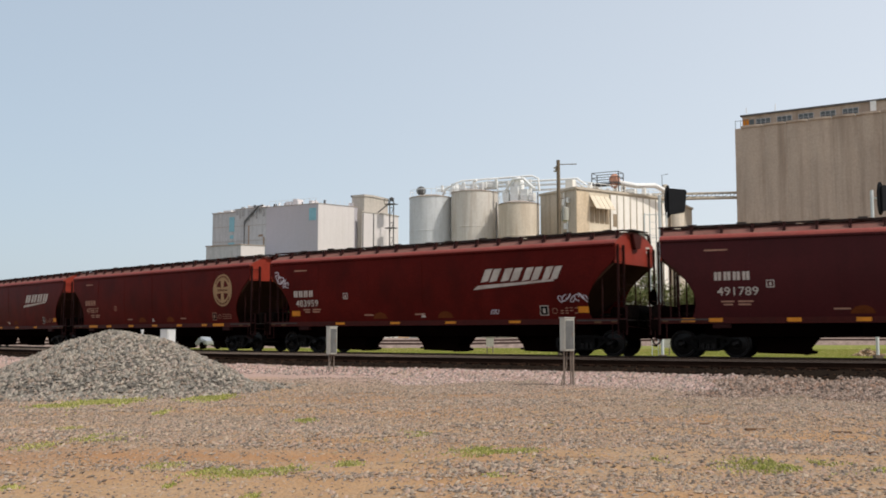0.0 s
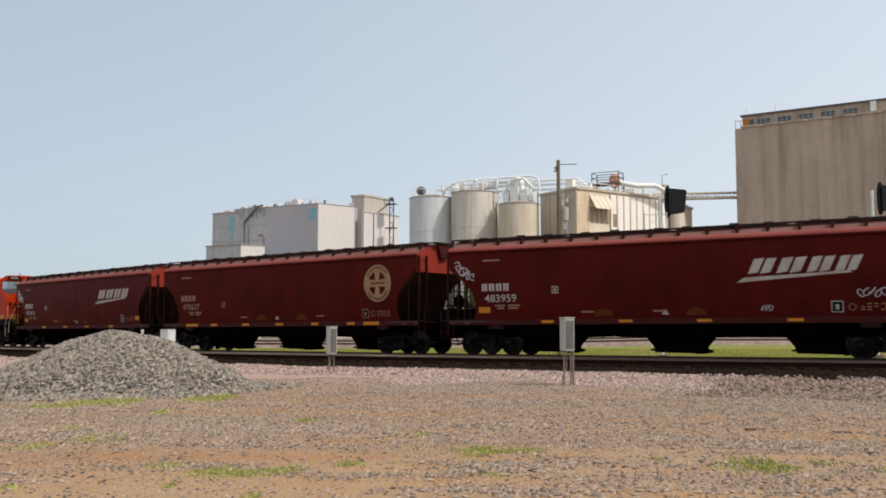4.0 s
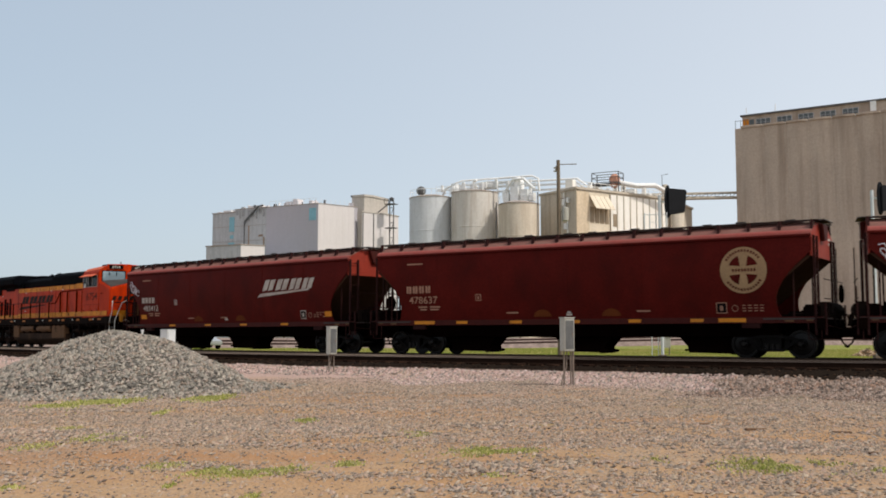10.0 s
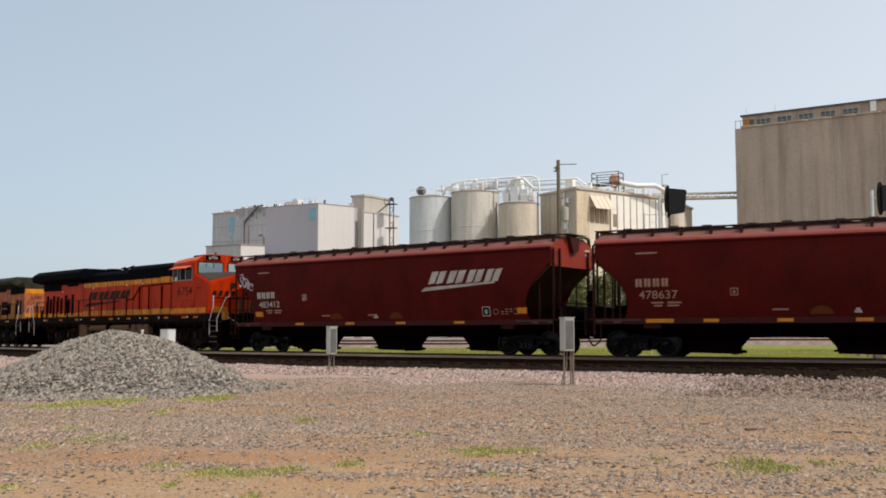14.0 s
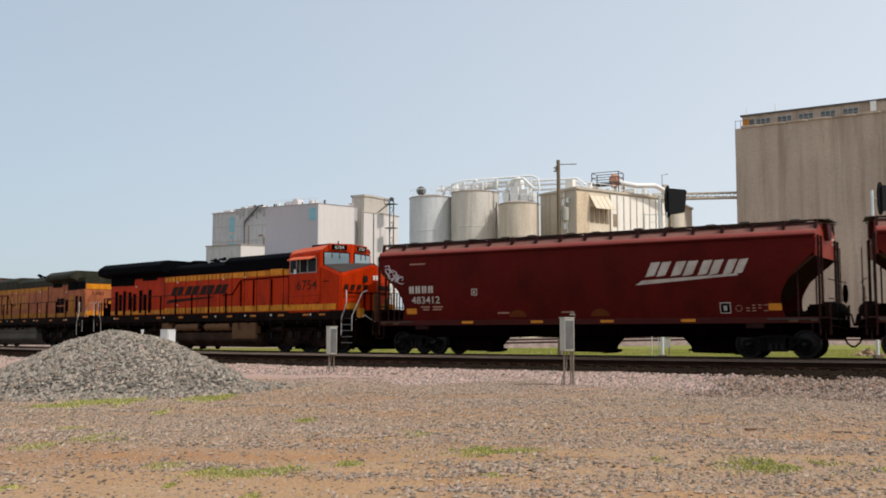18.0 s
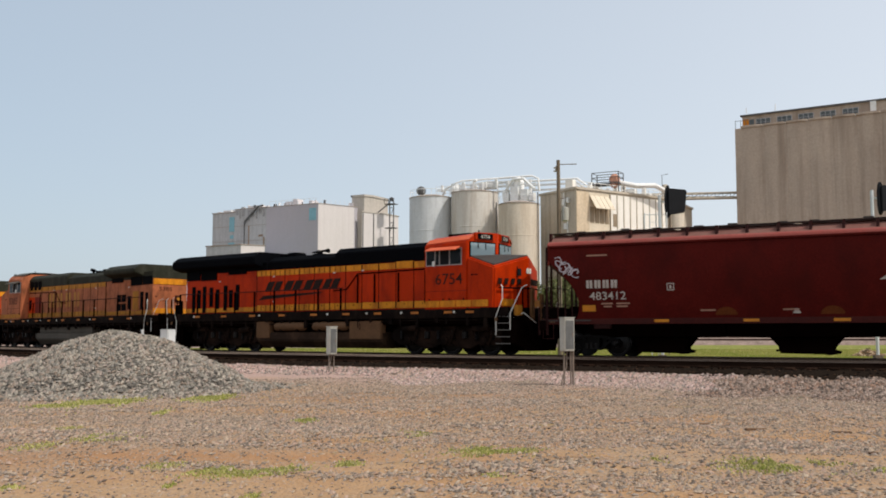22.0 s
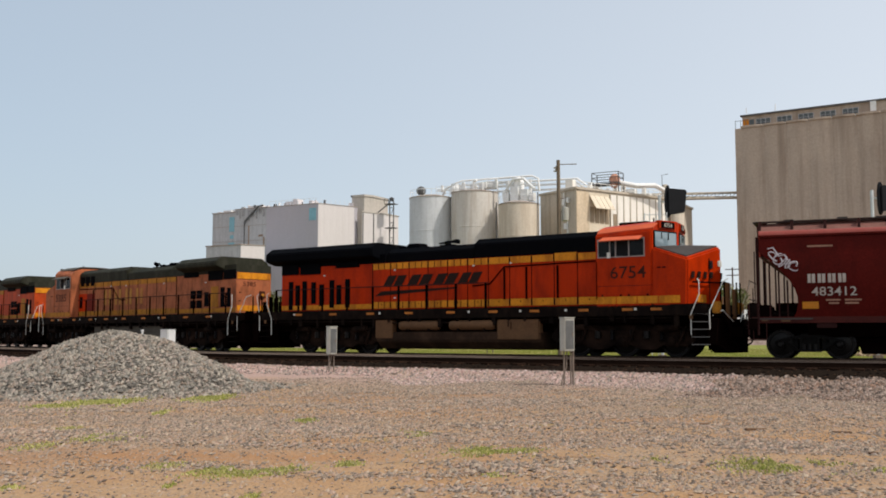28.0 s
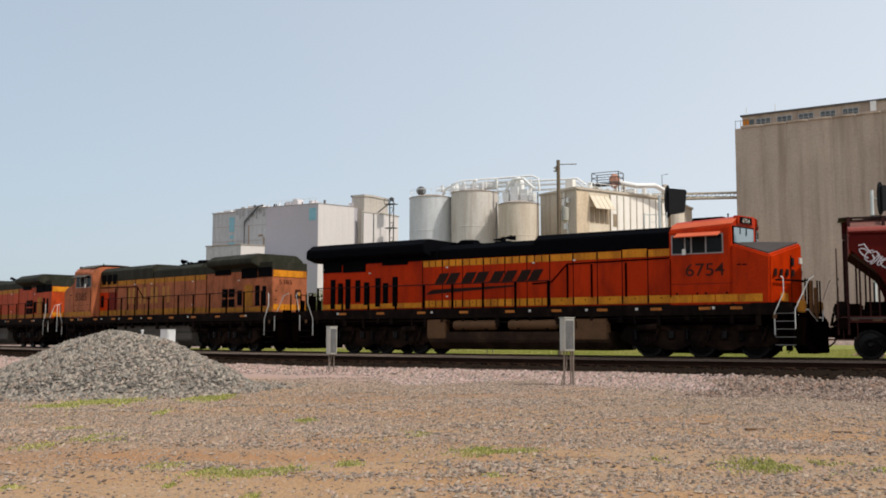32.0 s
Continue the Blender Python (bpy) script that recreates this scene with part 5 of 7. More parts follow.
def far_track():
    """The low bank with another line of rail beyond the meadow."""
    bank = thing("far_railway_bank", Matrix.Identity(4), "low pinkish ballast bank with shade-darkened rusty rails beyond the meadow", "railway bank", kind="structure")
    stone = surf("far_ballast", (0.25, 0.185, 0.155), 0.95, 0, 0.5, 1.2, 7, 0.5, (0.11, 0.08, 0.065), 0.6)
    # rail colour darkened for shade on the sides towards the viewer
    shaded_rail = surf("shaded_rusty_rail", (0.045, 0.026, 0.020), 0.8, 0, 0.3, 2, 20, 0.1)
    bank.matrix_basis = pose(-47.3, 52.2, 0, 0, 0, 28.85)

    def raised(x, z):
        rise = 0.16 + 0.42 * min(1, max(0, (x - 2) / 22))
        if z < -0.7:
            return z
        return z + (max(0.16, rise - 0.25) if z > 0.25 else rise)

    def loft(section):
        bm = bmesh.new()
        rows = [[bm.verts.new((x, y, raised(x, z))) for y, z in section] for x in (-130, -40, 2, 7, 12, 17, 24, 60, 130)]
        n = len(section)
        for p, q in zip(rows, rows[1:]):
            for k in range(n):
                bm.faces.new((p[k], p[(k + 1) % n], q[(k + 1) % n], q[k]))
        bm.faces.new(rows[0])
        bm.faces.new(rows[-1][::-1])
        bmesh.ops.recalc_face_normals(bm, faces=bm.faces)
        return bm

    turf = surf("meadow_turf", (0.19, 0.20, 0.045), 0.95, 0, 0.4, 1.5, 9, 0.5, (0.26, 0.22, 0.085), 0.6)
    bm = bmesh.new()
    rows = []
    for x in (2, 7, 12, 17, 24, 60, 130):
        crest = -0.62 + 0.40 * min(1, (x - 2) / 22)
        rows.append([bm.verts.new((x, y, z)) for y, z in ((-14, -0.62), (-4, -0.62 + (crest + 0.62) * 0.4), (0.2, crest), (1.2, -0.80), (-14, -0.80))])
    for p, q in zip(rows, rows[1:]):
        for k in range(5):
            bm.faces.new((p[k], p[(k + 1) % 5], q[(k + 1) % 5], q[k]))
    bmesh.ops.recalc_face_normals(bm, faces=bm.faces)
    part("grassy_toe", bm, turf, bank, "green turf at the foot of the bank")
    part("bank", loft(((-0.4, -0.75), (1.0, -0.36), (3.6, -0.36), (4.4, -0.08), (8.0, -0.08), (9.0, 0.30), (12.0, 0.30), (13.6, -0.75))), stone, bank)
    for y, z in ((1.7, -0.356), (3.1, -0.356), (5.0, -0.076), (6.4, -0.076)):
        part("rail", loft(((y - 0.035, z), (y + 0.035, z), (y + 0.035, z + 0.17), (y - 0.035, z + 0.17))), shaded_rail, bank)


far_track()


def far_pole(x, y, tall):
    """A distant pole with two cross arms."""
    wood = surf("far_pole_wood", (0.09, 0.07, 0.055), 0.9)
    pole = thing("utility_pole", pose(x, y, ground_at(x, y)), "distant dark utility pole with two cross arms above the trees", "utility pole")
    bar("pole", wood, pole, ((0, 0, -0.5), (0, 0, tall)), [0.16, 0.11], 8)
    for z, w in ((tall - 0.3, 1.1), (tall - 1.2, 0.9)):
        bar("cross_arm", wood, pole, ((-w, 0, z), (w, 0, z)), 0.09, 4)


far_pole(-34.0, 119.6, 11.6)


def rubble_pile(x, y):
    """Broken brown rock heaped round the foot of a signal."""
    rng = random.Random(17)
    spots = []
    for _ in range(260):
        r, a = 0.85 * rng.random() ** 0.6, rng.uniform(0, math.tau)
        spots.append((x + 1.2 * r * math.cos(a), y + r * math.sin(a), ground_at(x, y) + 0.55 * (0.85 - r) * rng.random(), rng.uniform(0.06, 0.17)))
    scatter_stones("rubble", spots, island("brown_rubble", [(0.30, 0.20, 0.12), (0.22, 0.14, 0.08), (0.38, 0.28, 0.18), (0.14, 0.10, 0.07)]), "small pile of brown broken rock beside a signal mast", "rubble", 18)


rubble_pile(-6.46, 31.69)


# ---- the train ----
def wheelset(truck, x, r):
    """Two wheels on an axle; it turns about the axle."""
    bm = bmesh.new()
    for s in (-1, 1):
        lathe(bm, [(a * r / 0.457, s * b) for a, b in ((0.10, 0.80), (0.15, 0.80), (0.17, 0.755), (0.36, 0.735), (0.385, 0.80), (0.452, 0.80), (0.457, 0.79), (0.457, 0.70), (0.485, 0.69), (0.485, 0.675), (0.38, 0.672), (0.2, 0.70), (0.1, 0.68))], "y", 32)
    lathe(bm, ((0.085, -0.68), (0.085, 0.68)), "y", 12)
    for s in (-1, 1):
        for k in range(3):
            a = k * math.tau / 3
            lathe(bm, ((0.025, 0.79 * s), (0.025, 0.83 * s)), "y", 6, (0.06 * math.cos(a), 0, 0.06 * math.sin(a)))
    ob = part("wheelset", bm, STEEL, truck, "worn steel wheels on an axle, darkened for shade", True)
    ob.location = (x, 0, r)
    return ob


# Truck steel taken near black, with the shade under the cars in its colour.
CAST = surf("shaded_truck_steel", (0.0042, 0.0034, 0.0031), 0.6, 0, 0.3, 3, 30, 0.1, gloss=0.08)


def hopper_truck(car, x, turn):
    bm = bmesh.new()
    for y in (-1.0, 1.0):
        tube(bm, ((-1.06, y, 0.50), (-0.74, y, 0.62), (-0.34, y, 0.70), (0.34, y, 0.70), (0.74, y, 0.62), (1.06, y, 0.50)), 0.065, 4)
        tube(bm, ((-0.74, y, 0.56), (-0.34, y, 0.25), (0.34, y, 0.25), (0.74, y, 0.56)), 0.055, 4)
        for k in (-0.26, 0.26):
            tube(bm, ((k, y, 0.25), (k, y, 0.70)), 0.05, 4)
    box(bm, -0.26, 0.26, -0.95, 0.95, 0.28, 0.80)
    for k in (-0.45, 0.45):
        box(bm, k - 0.08, k + 0.08, -0.9, 0.9, 0.24, 0.62)
    truck = part("truck", bm, CAST, car, "cast steel truck, darkened for shade")
    truck.matrix_basis = pose(x, 0, 0, 0, 0, turn)
    for dx in (-0.889, 0.889):
        wheelset(truck, dx, 0.457)
        for y in (-1, 1):
            bm = bmesh.new()
            lathe(bm, ((0.11, y * 0.96), (0.125, y * 1.10), (0.07, y * 1.15)), "y", 12, (dx, 0, 0.46))
            part("bearing_cap", bm, STEEL, truck)
    for y in (-1.07, 1.07):
        for k in (-0.17, 0.0, 0.17):
            bm = bmesh.new()
            lathe(bm, ((0.07, 0.27), (0.07, 0.46)), "z", 8, (k, y * 0.93, 0))
            part("spring", bm, STEEL, truck)
    return truck


GRIME = surf("grimy_brake_gear", (0.0075, 0.0048, 0.0038), 0.85, 0, 0.5, 4, 25, 0.2, (0.035, 0.02, 0.014), 0.6, gloss=0.04)
CUT = ((7.47, 1.312), (7.38, 1.5), (7.335, 1.75), (7.34, 1.98), (7.42, 2.22), (7.57, 2.49), (7.78, 2.76), (8.02, 3.0), (8.27, 3.22), (8.47, 3.42))


def hopper_car():
    """A three-bay covered hopper, 18.3 m between couplers; forward is +x."""
    car = thing("hopper_car", Matrix.Identity(4), "red covered hopper wagon", "hopper wagon", "hopper wagons of the train")
    right = list(CUT)
    left = [(-x, z) for x, z in CUT][::-1]
    outline = right + [(8.47, 3.93), (-8.47, 3.93)] + left
    for y, side in ((-1.58, -1), (1.58, 1)):
        bm = bmesh.new()
        prism(bm, outline, min(y, y - side * 0.03), max(y, y - side * 0.03), "y")
        belly(bm)
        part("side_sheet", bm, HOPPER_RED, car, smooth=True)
        block("side_sill", SILL_RED, car, -8.75, 8.75, min(side * 1.36, side * 1.47), max(side * 1.36, side * 1.47), 1.13, 1.33, bevel=0.01)
        block("eave_rail", HOPPER_RED, car, -8.49, 8.49, min(y - side * 0.02, y + side * 0.045), max(y - side * 0.02, y + side * 0.045), 3.87, 3.94, bevel=0.012)
        for x in (-5.6, -2.8, 0.0, 2.8, 5.6):
            bm = bmesh.new()
            box(bm, x - 0.02, x + 0.02, min(y + side * 0.002, y + side * 0.008), max(y + side * 0.002, y + side * 0.008), 1.33, 3.88)
            belly(bm)
            part("side_seam", bm, HOPPER_RED, car)
        # roof slope
        bm = bmesh.new()
        prism(bm, ((side * 1.61, 3.92), (side * 1.605, 3.98), (side * 1.56, 4.05), (side * 1.44, 4.09), (side * 1.40, 4.03), (side * 1.5, 3.92)), -8.47, 8.47, "x")
        part("roof_eave", bm, SUNLIT_ROOF_RED, car, smooth=True)
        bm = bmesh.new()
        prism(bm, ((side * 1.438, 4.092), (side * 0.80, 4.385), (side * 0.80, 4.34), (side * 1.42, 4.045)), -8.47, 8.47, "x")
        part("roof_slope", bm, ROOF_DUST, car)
        # running board with its brackets
        block("running_board", GRATING, car, -8.62, 8.62, side * 0.88 - 0.20, side * 0.88 + 0.20, 4.425, 4.445)
        for k in range(18):
            x = -8.45 + k * 0.994
            bm = bmesh.new()
            prism(bm, ((side * 1.39, 4.11), (side * 1.31, 4.415), (side * 1.20, 4.415), (side * 1.26, 4.17)), x - 0.045, x + 0.045, "x")
            box(bm, x - 0.05, x + 0.05, min(side * 1.31, side * 1.04), max(side * 1.31, side * 1.04), 4.392, 4.424)
            part("board_bracket", bm, IRON, car)
    # hatch trough along the middle
    bm = bmesh.new()
    prism(bm, ((-0.79, 4.30), (0.79, 4.30), (0.79, 4.36), (0.4, 4.37), (0.34, 4.43), (-0.34, 4.43), (-0.4, 4.37), (-0.79, 4.36)), -8.47, 8.47, "x")
    part("roof_top", bm, ROOF_DUST, car)
    for k in range(4):
        block("hatch_cover", GRATING, car, -8.0 + k * 4.05, -4.2 + k * 4.05, -0.38, 0.38, 4.434, 4.48, bevel=0.015)
        for j in range(3):
            x = -7.6 + k * 4.05 + j * 1.4 + 0.25 * ((k + j) % 2)
            block("hatch_latch", GRATING, car, x - 0.16, x + 0.16, -0.44, -0.30, 4.45, 4.55 + 0.02 * (j % 2), bevel=0.012)
    for end in (-1, 1):
        # end panel above, slope sheet below it
        bm = bmesh.new()
        prism(bm, ((-1.55, 3.25), (1.55, 3.25), (1.55, 3.95), (1.45, 4.03), (0.79, 4.36), (-0.79, 4.36), (-1.45, 4.03), (-1.55, 3.95)), end * 8.45 - 0.02, end * 8.45 + 0.02, "x")
        part("end_panel", bm, SUNLIT_END_RED, car, "red end panel, lightened for sunlight")
        bm = bmesh.new()
        prism(bm, ((-0.42, 4.36), (0.30, 4.36), (0.22, 3.86), (-0.20, 3.80)), min(end * 8.475, end * 8.62), max(end * 8.475, end * 8.62), "x")
        soften(bm, 0.02, 1)
        part("end_gusset", bm, SILL_RED, car, "dark red gusset under the walkway end")
        for z in (3.74, 3.90):
            block("end_mark", LETTER, car, min(end * 8.472, end * 8.478), max(end * 8.472, end * 8.478), 0.95, 1.28, z, z + 0.08)
        block("end_walkway", GRATING, car, min(end * 8.3, end * 8.72), max(end * 8.3, end * 8.72), -0.64, 0.64, 4.452, 4.485)
        bm = bmesh.new()
        prism(bm, ((end * 8.45, 3.25), (end * 6.0, 1.2), (end * 5.9, 1.2), (end * 8.32, 3.25)), -1.53, 1.53, "y")
        belly(bm)
        for v in bm.verts:
            if v.co.z < 1.31:
                v.co.y *= bulge(1.32)
        part("slope_sheet", bm, SLOPE, car, "dusty sloping end sheet")
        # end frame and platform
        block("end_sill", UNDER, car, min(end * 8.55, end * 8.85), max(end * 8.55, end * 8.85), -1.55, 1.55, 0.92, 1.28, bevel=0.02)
        block("end_platform", GRATING, car, min(end * 6.9, end * 8.85), max(end * 6.9, end * 8.85), -1.5, 1.5, 1.24, 1.29)
        for y in (-1.5, 1.5):
            inner = y * 0.70
            for sy, foot in ((y, 0.75), (inner, 1.3)):
                block("ladder_stile", IRON, car, end * 8.54 - 0.035, end * 8.54 + 0.035, sy - 0.03, sy + 0.03, foot, 3.9)
            for k in range(6):
                z = 1.45 + k * 0.46
                bar("rung", IRON, car, ((end * 8.55, y, z), (end * 8.55, inner, z)), 0.014, 5)
            block("corner_post", IRON, car, end * 8.84 - 0.03, end * 8.84 + 0.03, y - 0.03, y + 0.03, 0.75, 1.75)
            for x, foot, top in ((7.85, 1.29, 2.78),) if end > 0 else ((8.18, 1.29, 3.1), (7.9, 1.29, 2.78), (7.64, 1.29, 2.5)):
                bar("upright", IRON, car, ((end * x, y * 0.9, foot), (end * x, y * 0.9, top)), 0.03, 5)
        for y, top in ((-0.3, 2.3), (0.5, 3.6)):
            bar("grab_iron", IRON, car, ((end * 8.80, y, 1.28), (end * 8.80, y, top)), 0.02, 5)
        for z in (1.9, 2.5):
            bar("cross_rail", IRON, car, ((end * 8.80, -1.45, z), (end * 8.80, 1.45, z)), 0.016, 5)
        bar("coupler_shank", UNDER, car, ((end * 8.6, 0, 0.84), (end * 9.0, 0, 0.84)), 0.12, 8)
        bm = bmesh.new()
        prism(bm, ((end * 8.95, -0.16), (end * 9.24, -0.2), (end * 9.24, -0.02), (end * 9.1, 0.02), (end * 9.16, 0.18), (end * 8.95, 0.16)), 0.68, 1.0, "z")
        part("coupler_knuckle", bm, UNDER, car)
        bar("air_hose", UNDER, car, ((end * 8.8, 0.4, 0.85), (end * 8.95, 0.4, 0.5), (end * 9.12, 0.3, 0.36), (end * 9.17, 0.2, 0.40)), 0.03, 6)
        block("brake_rigging", UNDER, car, min(end * 7.9, end * 8.5), max(end * 7.9, end * 8.5), -0.9, 0.95, 0.9, 1.55, bevel=0.05)
        block("brake_valve", UNDER, car, min(end * 8.1, end * 8.6), max(end * 8.1, end * 8.6), -1.3, -0.75, 1.28, 1.72, bevel=0.06)
        bm = bmesh.new()
        lathe(bm, ((0.05, -0.5), (0.19, -0.46), (0.19, 0.46), (0.05, 0.5)), "y", 12, (end * 8.35, 0.1, 1.55))
        part("brake_cylinder", bm, UNDER, car, smooth=True)
        bar("brake_pipe", UNDER, car, ((end * 7.2, -1.2, 1.36), (end * 8.5, -1.25, 1.40), (end * 8.75, -0.6, 1.5), (end * 8.75, 0.8, 1.45)), 0.04, 6)
        block("draft_gear", UNDER, car, min(end * 8.3, end * 8.98), max(end * 8.3, end * 8.98), -0.45, 0.45, 0.62, 1.2, bevel=0.05)
        bar("uncoupling_lever", IRON, car, ((end * 8.9, -1.5, 1.05), (end * 8.95, -0.5, 1.0), (end * 9.05, -0.2, 0.95)), 0.018, 5)
        bm = bmesh.new()
        lathe(bm, ((0.05, -0.78), (0.22, -0.72), (0.24, -0.5), (0.24, 0.5), (0.22, 0.72), (0.05, 0.78)), "y", 14, (end * 8.72, 0.15, 1.56))
        part("air_reservoir", bm, GRIME, car, smooth=True)
        block("control_valve", GRIME, car, min(end * 8.45, end * 8.93), max(end * 8.45, end * 8.93), -1.12, -0.58, 1.3, 1.80, bevel=0.07)
        block("valve_body", GRIME, car, min(end * 8.5, end * 8.88), max(end * 8.5, end * 8.88), 0.75, 1.3, 1.3, 1.72, bevel=0.08)
        block("slack_adjuster", GRIME, car, min(end * 7.5, end * 8.4), max(end * 7.5, end * 8.4), -0.75, -0.45, 1.3, 1.52, bevel=0.05)
        for k in range(4):
            y = -1.2 + 0.75 * k
            bar("pipe_run", GRIME, car, ((end * 7.6, y, 1.33), (end * 8.3, y + 0.1, 1.5 + 0.1 * (k % 2)), (end * 8.95, y + 0.25, 1.42), (end * 9.02, y + 0.3, 1.05)), 0.035, 6)
        block("sill_tag", RESERVOIR, car, end * 7.72 - 0.14, end * 7.72 + 0.14, -1.478, -1.472, 1.17, 1.23)
        block("sill_tag", RESERVOIR, car, end * 8.35 - 0.1, end * 8.35 + 0.1, -1.478, -1.472, 1.19, 1.25)
        bar("sill_step", IRON, car, ((end * 8.3, -1.5, 1.13), (end * 8.3, -1.5, 0.62), (end * 8.7, -1.5, 0.62), (end * 8.7, -1.5, 1.13)), 0.02, 5)
        for y in (-1.40, 1.32):
            block("jacking_pad", IRON, car, end * 6.5 - 0.3, end * 6.5 + 0.3, y - 0.06, y + 0.14, 0.97, 1.125, bevel=0.02)
        hopper_truck(car, end * 6.98, 3.6 * end)
    # brake wheel and cylinder on the platform
    bm = bmesh.new()
    lathe(bm, ((0.05, -0.05), (0.28, -0.04), (0.32, 0.0), (0.28, 0.04), (0.05, 0.05)), "x", 20)
    wheel = part("brake_wheel", bm, UNDER, car)
    wheel.location = (8.92, 0.55, 2.1)
    bm = bmesh.new()
    lathe(bm, ((0.02, -0.45), (0.2, -0.42), (0.2, 0.42), (0.02, 0.45)), "x", 14)
    tank = part("air_tank", bm, UNDER, car)
    tank.location = (-7.6, -0.5, 1.6)
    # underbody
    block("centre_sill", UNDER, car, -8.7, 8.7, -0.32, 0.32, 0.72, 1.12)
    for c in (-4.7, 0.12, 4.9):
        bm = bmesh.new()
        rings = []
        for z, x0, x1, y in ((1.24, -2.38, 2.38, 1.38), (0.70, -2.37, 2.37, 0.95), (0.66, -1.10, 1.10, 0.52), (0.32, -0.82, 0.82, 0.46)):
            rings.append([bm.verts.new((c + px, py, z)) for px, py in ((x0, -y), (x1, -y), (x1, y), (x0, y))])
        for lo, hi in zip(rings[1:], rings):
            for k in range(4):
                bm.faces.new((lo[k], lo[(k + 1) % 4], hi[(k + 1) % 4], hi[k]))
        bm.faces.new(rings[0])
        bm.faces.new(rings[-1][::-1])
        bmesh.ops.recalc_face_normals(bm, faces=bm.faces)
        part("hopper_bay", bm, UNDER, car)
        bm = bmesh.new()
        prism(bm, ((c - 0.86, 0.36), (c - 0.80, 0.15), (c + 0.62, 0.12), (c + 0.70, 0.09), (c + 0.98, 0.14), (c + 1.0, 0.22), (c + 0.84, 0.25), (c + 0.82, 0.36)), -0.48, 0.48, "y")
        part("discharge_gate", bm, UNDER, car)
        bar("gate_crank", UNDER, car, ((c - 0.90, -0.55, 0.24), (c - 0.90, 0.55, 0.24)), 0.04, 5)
    return car


def side_marks(car, number, style, seed, tag=LETTER):
    """Lettering and reflectors on the side towards the viewer."""
    y = -1.586
    rng = random.Random(seed)
    dx, dz = (0.33, 0.15) if style == "plain" else (0.0, 0.0)
    # reporting mark as four plain blocks, the road number below it
    plates("reporting_mark", tag, car, [((x + dx + o, 2.39 + dz), (x + dx + o + 0.095, 2.39 + dz), (x + dx + o + 0.095, 2.67 + dz), (x + dx + o, 2.67 + dz)) for x in (-7.02, -6.72, -6.42, -6.12) for o in (0.0, 0.125)], y, "pale painted company mark")
    words("road_number", number, 0.29, tag, car, pose(-6.25 + dx * 0.9, (y - 0.008) * bulge(1.985 + dz * 0.4), 1.985 + dz * 0.4, 96.2, 0, 0), "pale painted road number", 1.12)
    small = []
    for z, runs in ((1.82, ((-6.5, 0.42), (-5.95, 0.48))), (1.72, ((-6.42, 0.3), (-5.95, 0.4))), (3.52, ((-7.0, 0.75),)), (1.55, ((-2.55, 0.5), (2.6, 0.5)) if style == "disc" else ((-3.05, 0.5), (-0.4, 0.5)))):
        for x, w in runs:
            small.append(((x, z), (x + w, z), (x + w, z + 0.055), (x, z + 0.055)))
    plates("small_data", FADED, car, small, y, "small unreadable data lines")
    for x, z, w in ((*{"plain": (-5.05, 2.28), "disc": (-3.85, 2.05), "slanted": (-4.15, 2.26)}[style], 0.25), (5.38, 1.46, 0.36)):
        plates("notice", tag, car, [((x, z), (x + w, z), (x + w, z + w), (x, z + w))], y + 0.001, "framed notice")
        plates("notice_ground", BLACK if x > 0 else HOPPER_RED, car, [((x + 0.03, z + 0.03), (x + w - 0.03, z + 0.03), (x + w - 0.03, z + w - 0.03), (x + 0.03, z + w - 0.03))], y - 0.004)
        plates("notice_sign", tag, car, [((x + w * 0.35, z + w * 0.25), (x + w * 0.65, z + w * 0.25), (x + w * 0.65, z + w * 0.7), (x + w * 0.35, z + w * 0.7))], y - 0.009)
    for x in (6.0,):
        ring = [(x + q * math.cos(t), y, 1.62 + q * math.sin(t)) for q in (0.1,) for t in [k * math.tau / 14 for k in range(15)]]
        bm = bmesh.new()
        tube(bm, ring, 0.012, 4)
        belly(bm)
        part("stencil_ring", bm, FADED, car)
    plates("stencil_block", LETTER, car, [((-0.1, 1.45), (0.14, 1.45), (0.12, 1.52), (-0.08, 1.52)), ((-0.05, 1.53), (0.09, 1.53), (0.09, 1.60), (-0.05, 1.60))], y, "small white stencil")
    plates("stencil_line", FADED, car, [((6.24 + 0.19 * k, 1.70 - 0.09 * r), (6.36 + 0.19 * k, 1.70 - 0.09 * r), (6.36 + 0.19 * k, 1.73 - 0.09 * r), (6.24 + 0.19 * k, 1.73 - 0.09 * r)) for k in range(4) for r in range(3) if (k + r) % 4 or style == "disc"], y, "small unreadable stencil")
    patches = ((-7.2, 0.48, 1.58, 0.22), (6.95, 0.42, 1.54, 0.22), (-4.62, 0.5, 1.19, 0.095), (-1.65, 0.5, 1.19, 0.095), (1.12, 0.5, 1.19, 0.095), (4.05, 0.5, 1.19, 0.095))
    if style == "disc":
        patches = ((-6.7, 0.95, 1.17, 0.13), (-4.75, 0.5, 1.18, 0.11), (-2.4, 0.5, 1.18, 0.11), (-0.05, 0.5, 1.18, 0.11), (2.3, 0.45, 1.18, 0.11), (4.5, 0.45, 1.18, 0.11), (5.45, 0.9, 1.17, 0.13))
    if style == "plain":
        patches = [(x, 0.44, 1.18, 0.13) for x in (-7.8, -6.9, -4.45, -2.4, 0.1, 2.6, 5.0, 7.0)]
    for x, w, z, h in patches:
        plates("reflector", YELLOW, car, [((x, z), (x + w, z), (x + w, z + h), (x, z + h))], -1.474 if z < 1.3 else y, "yellow reflective patch")
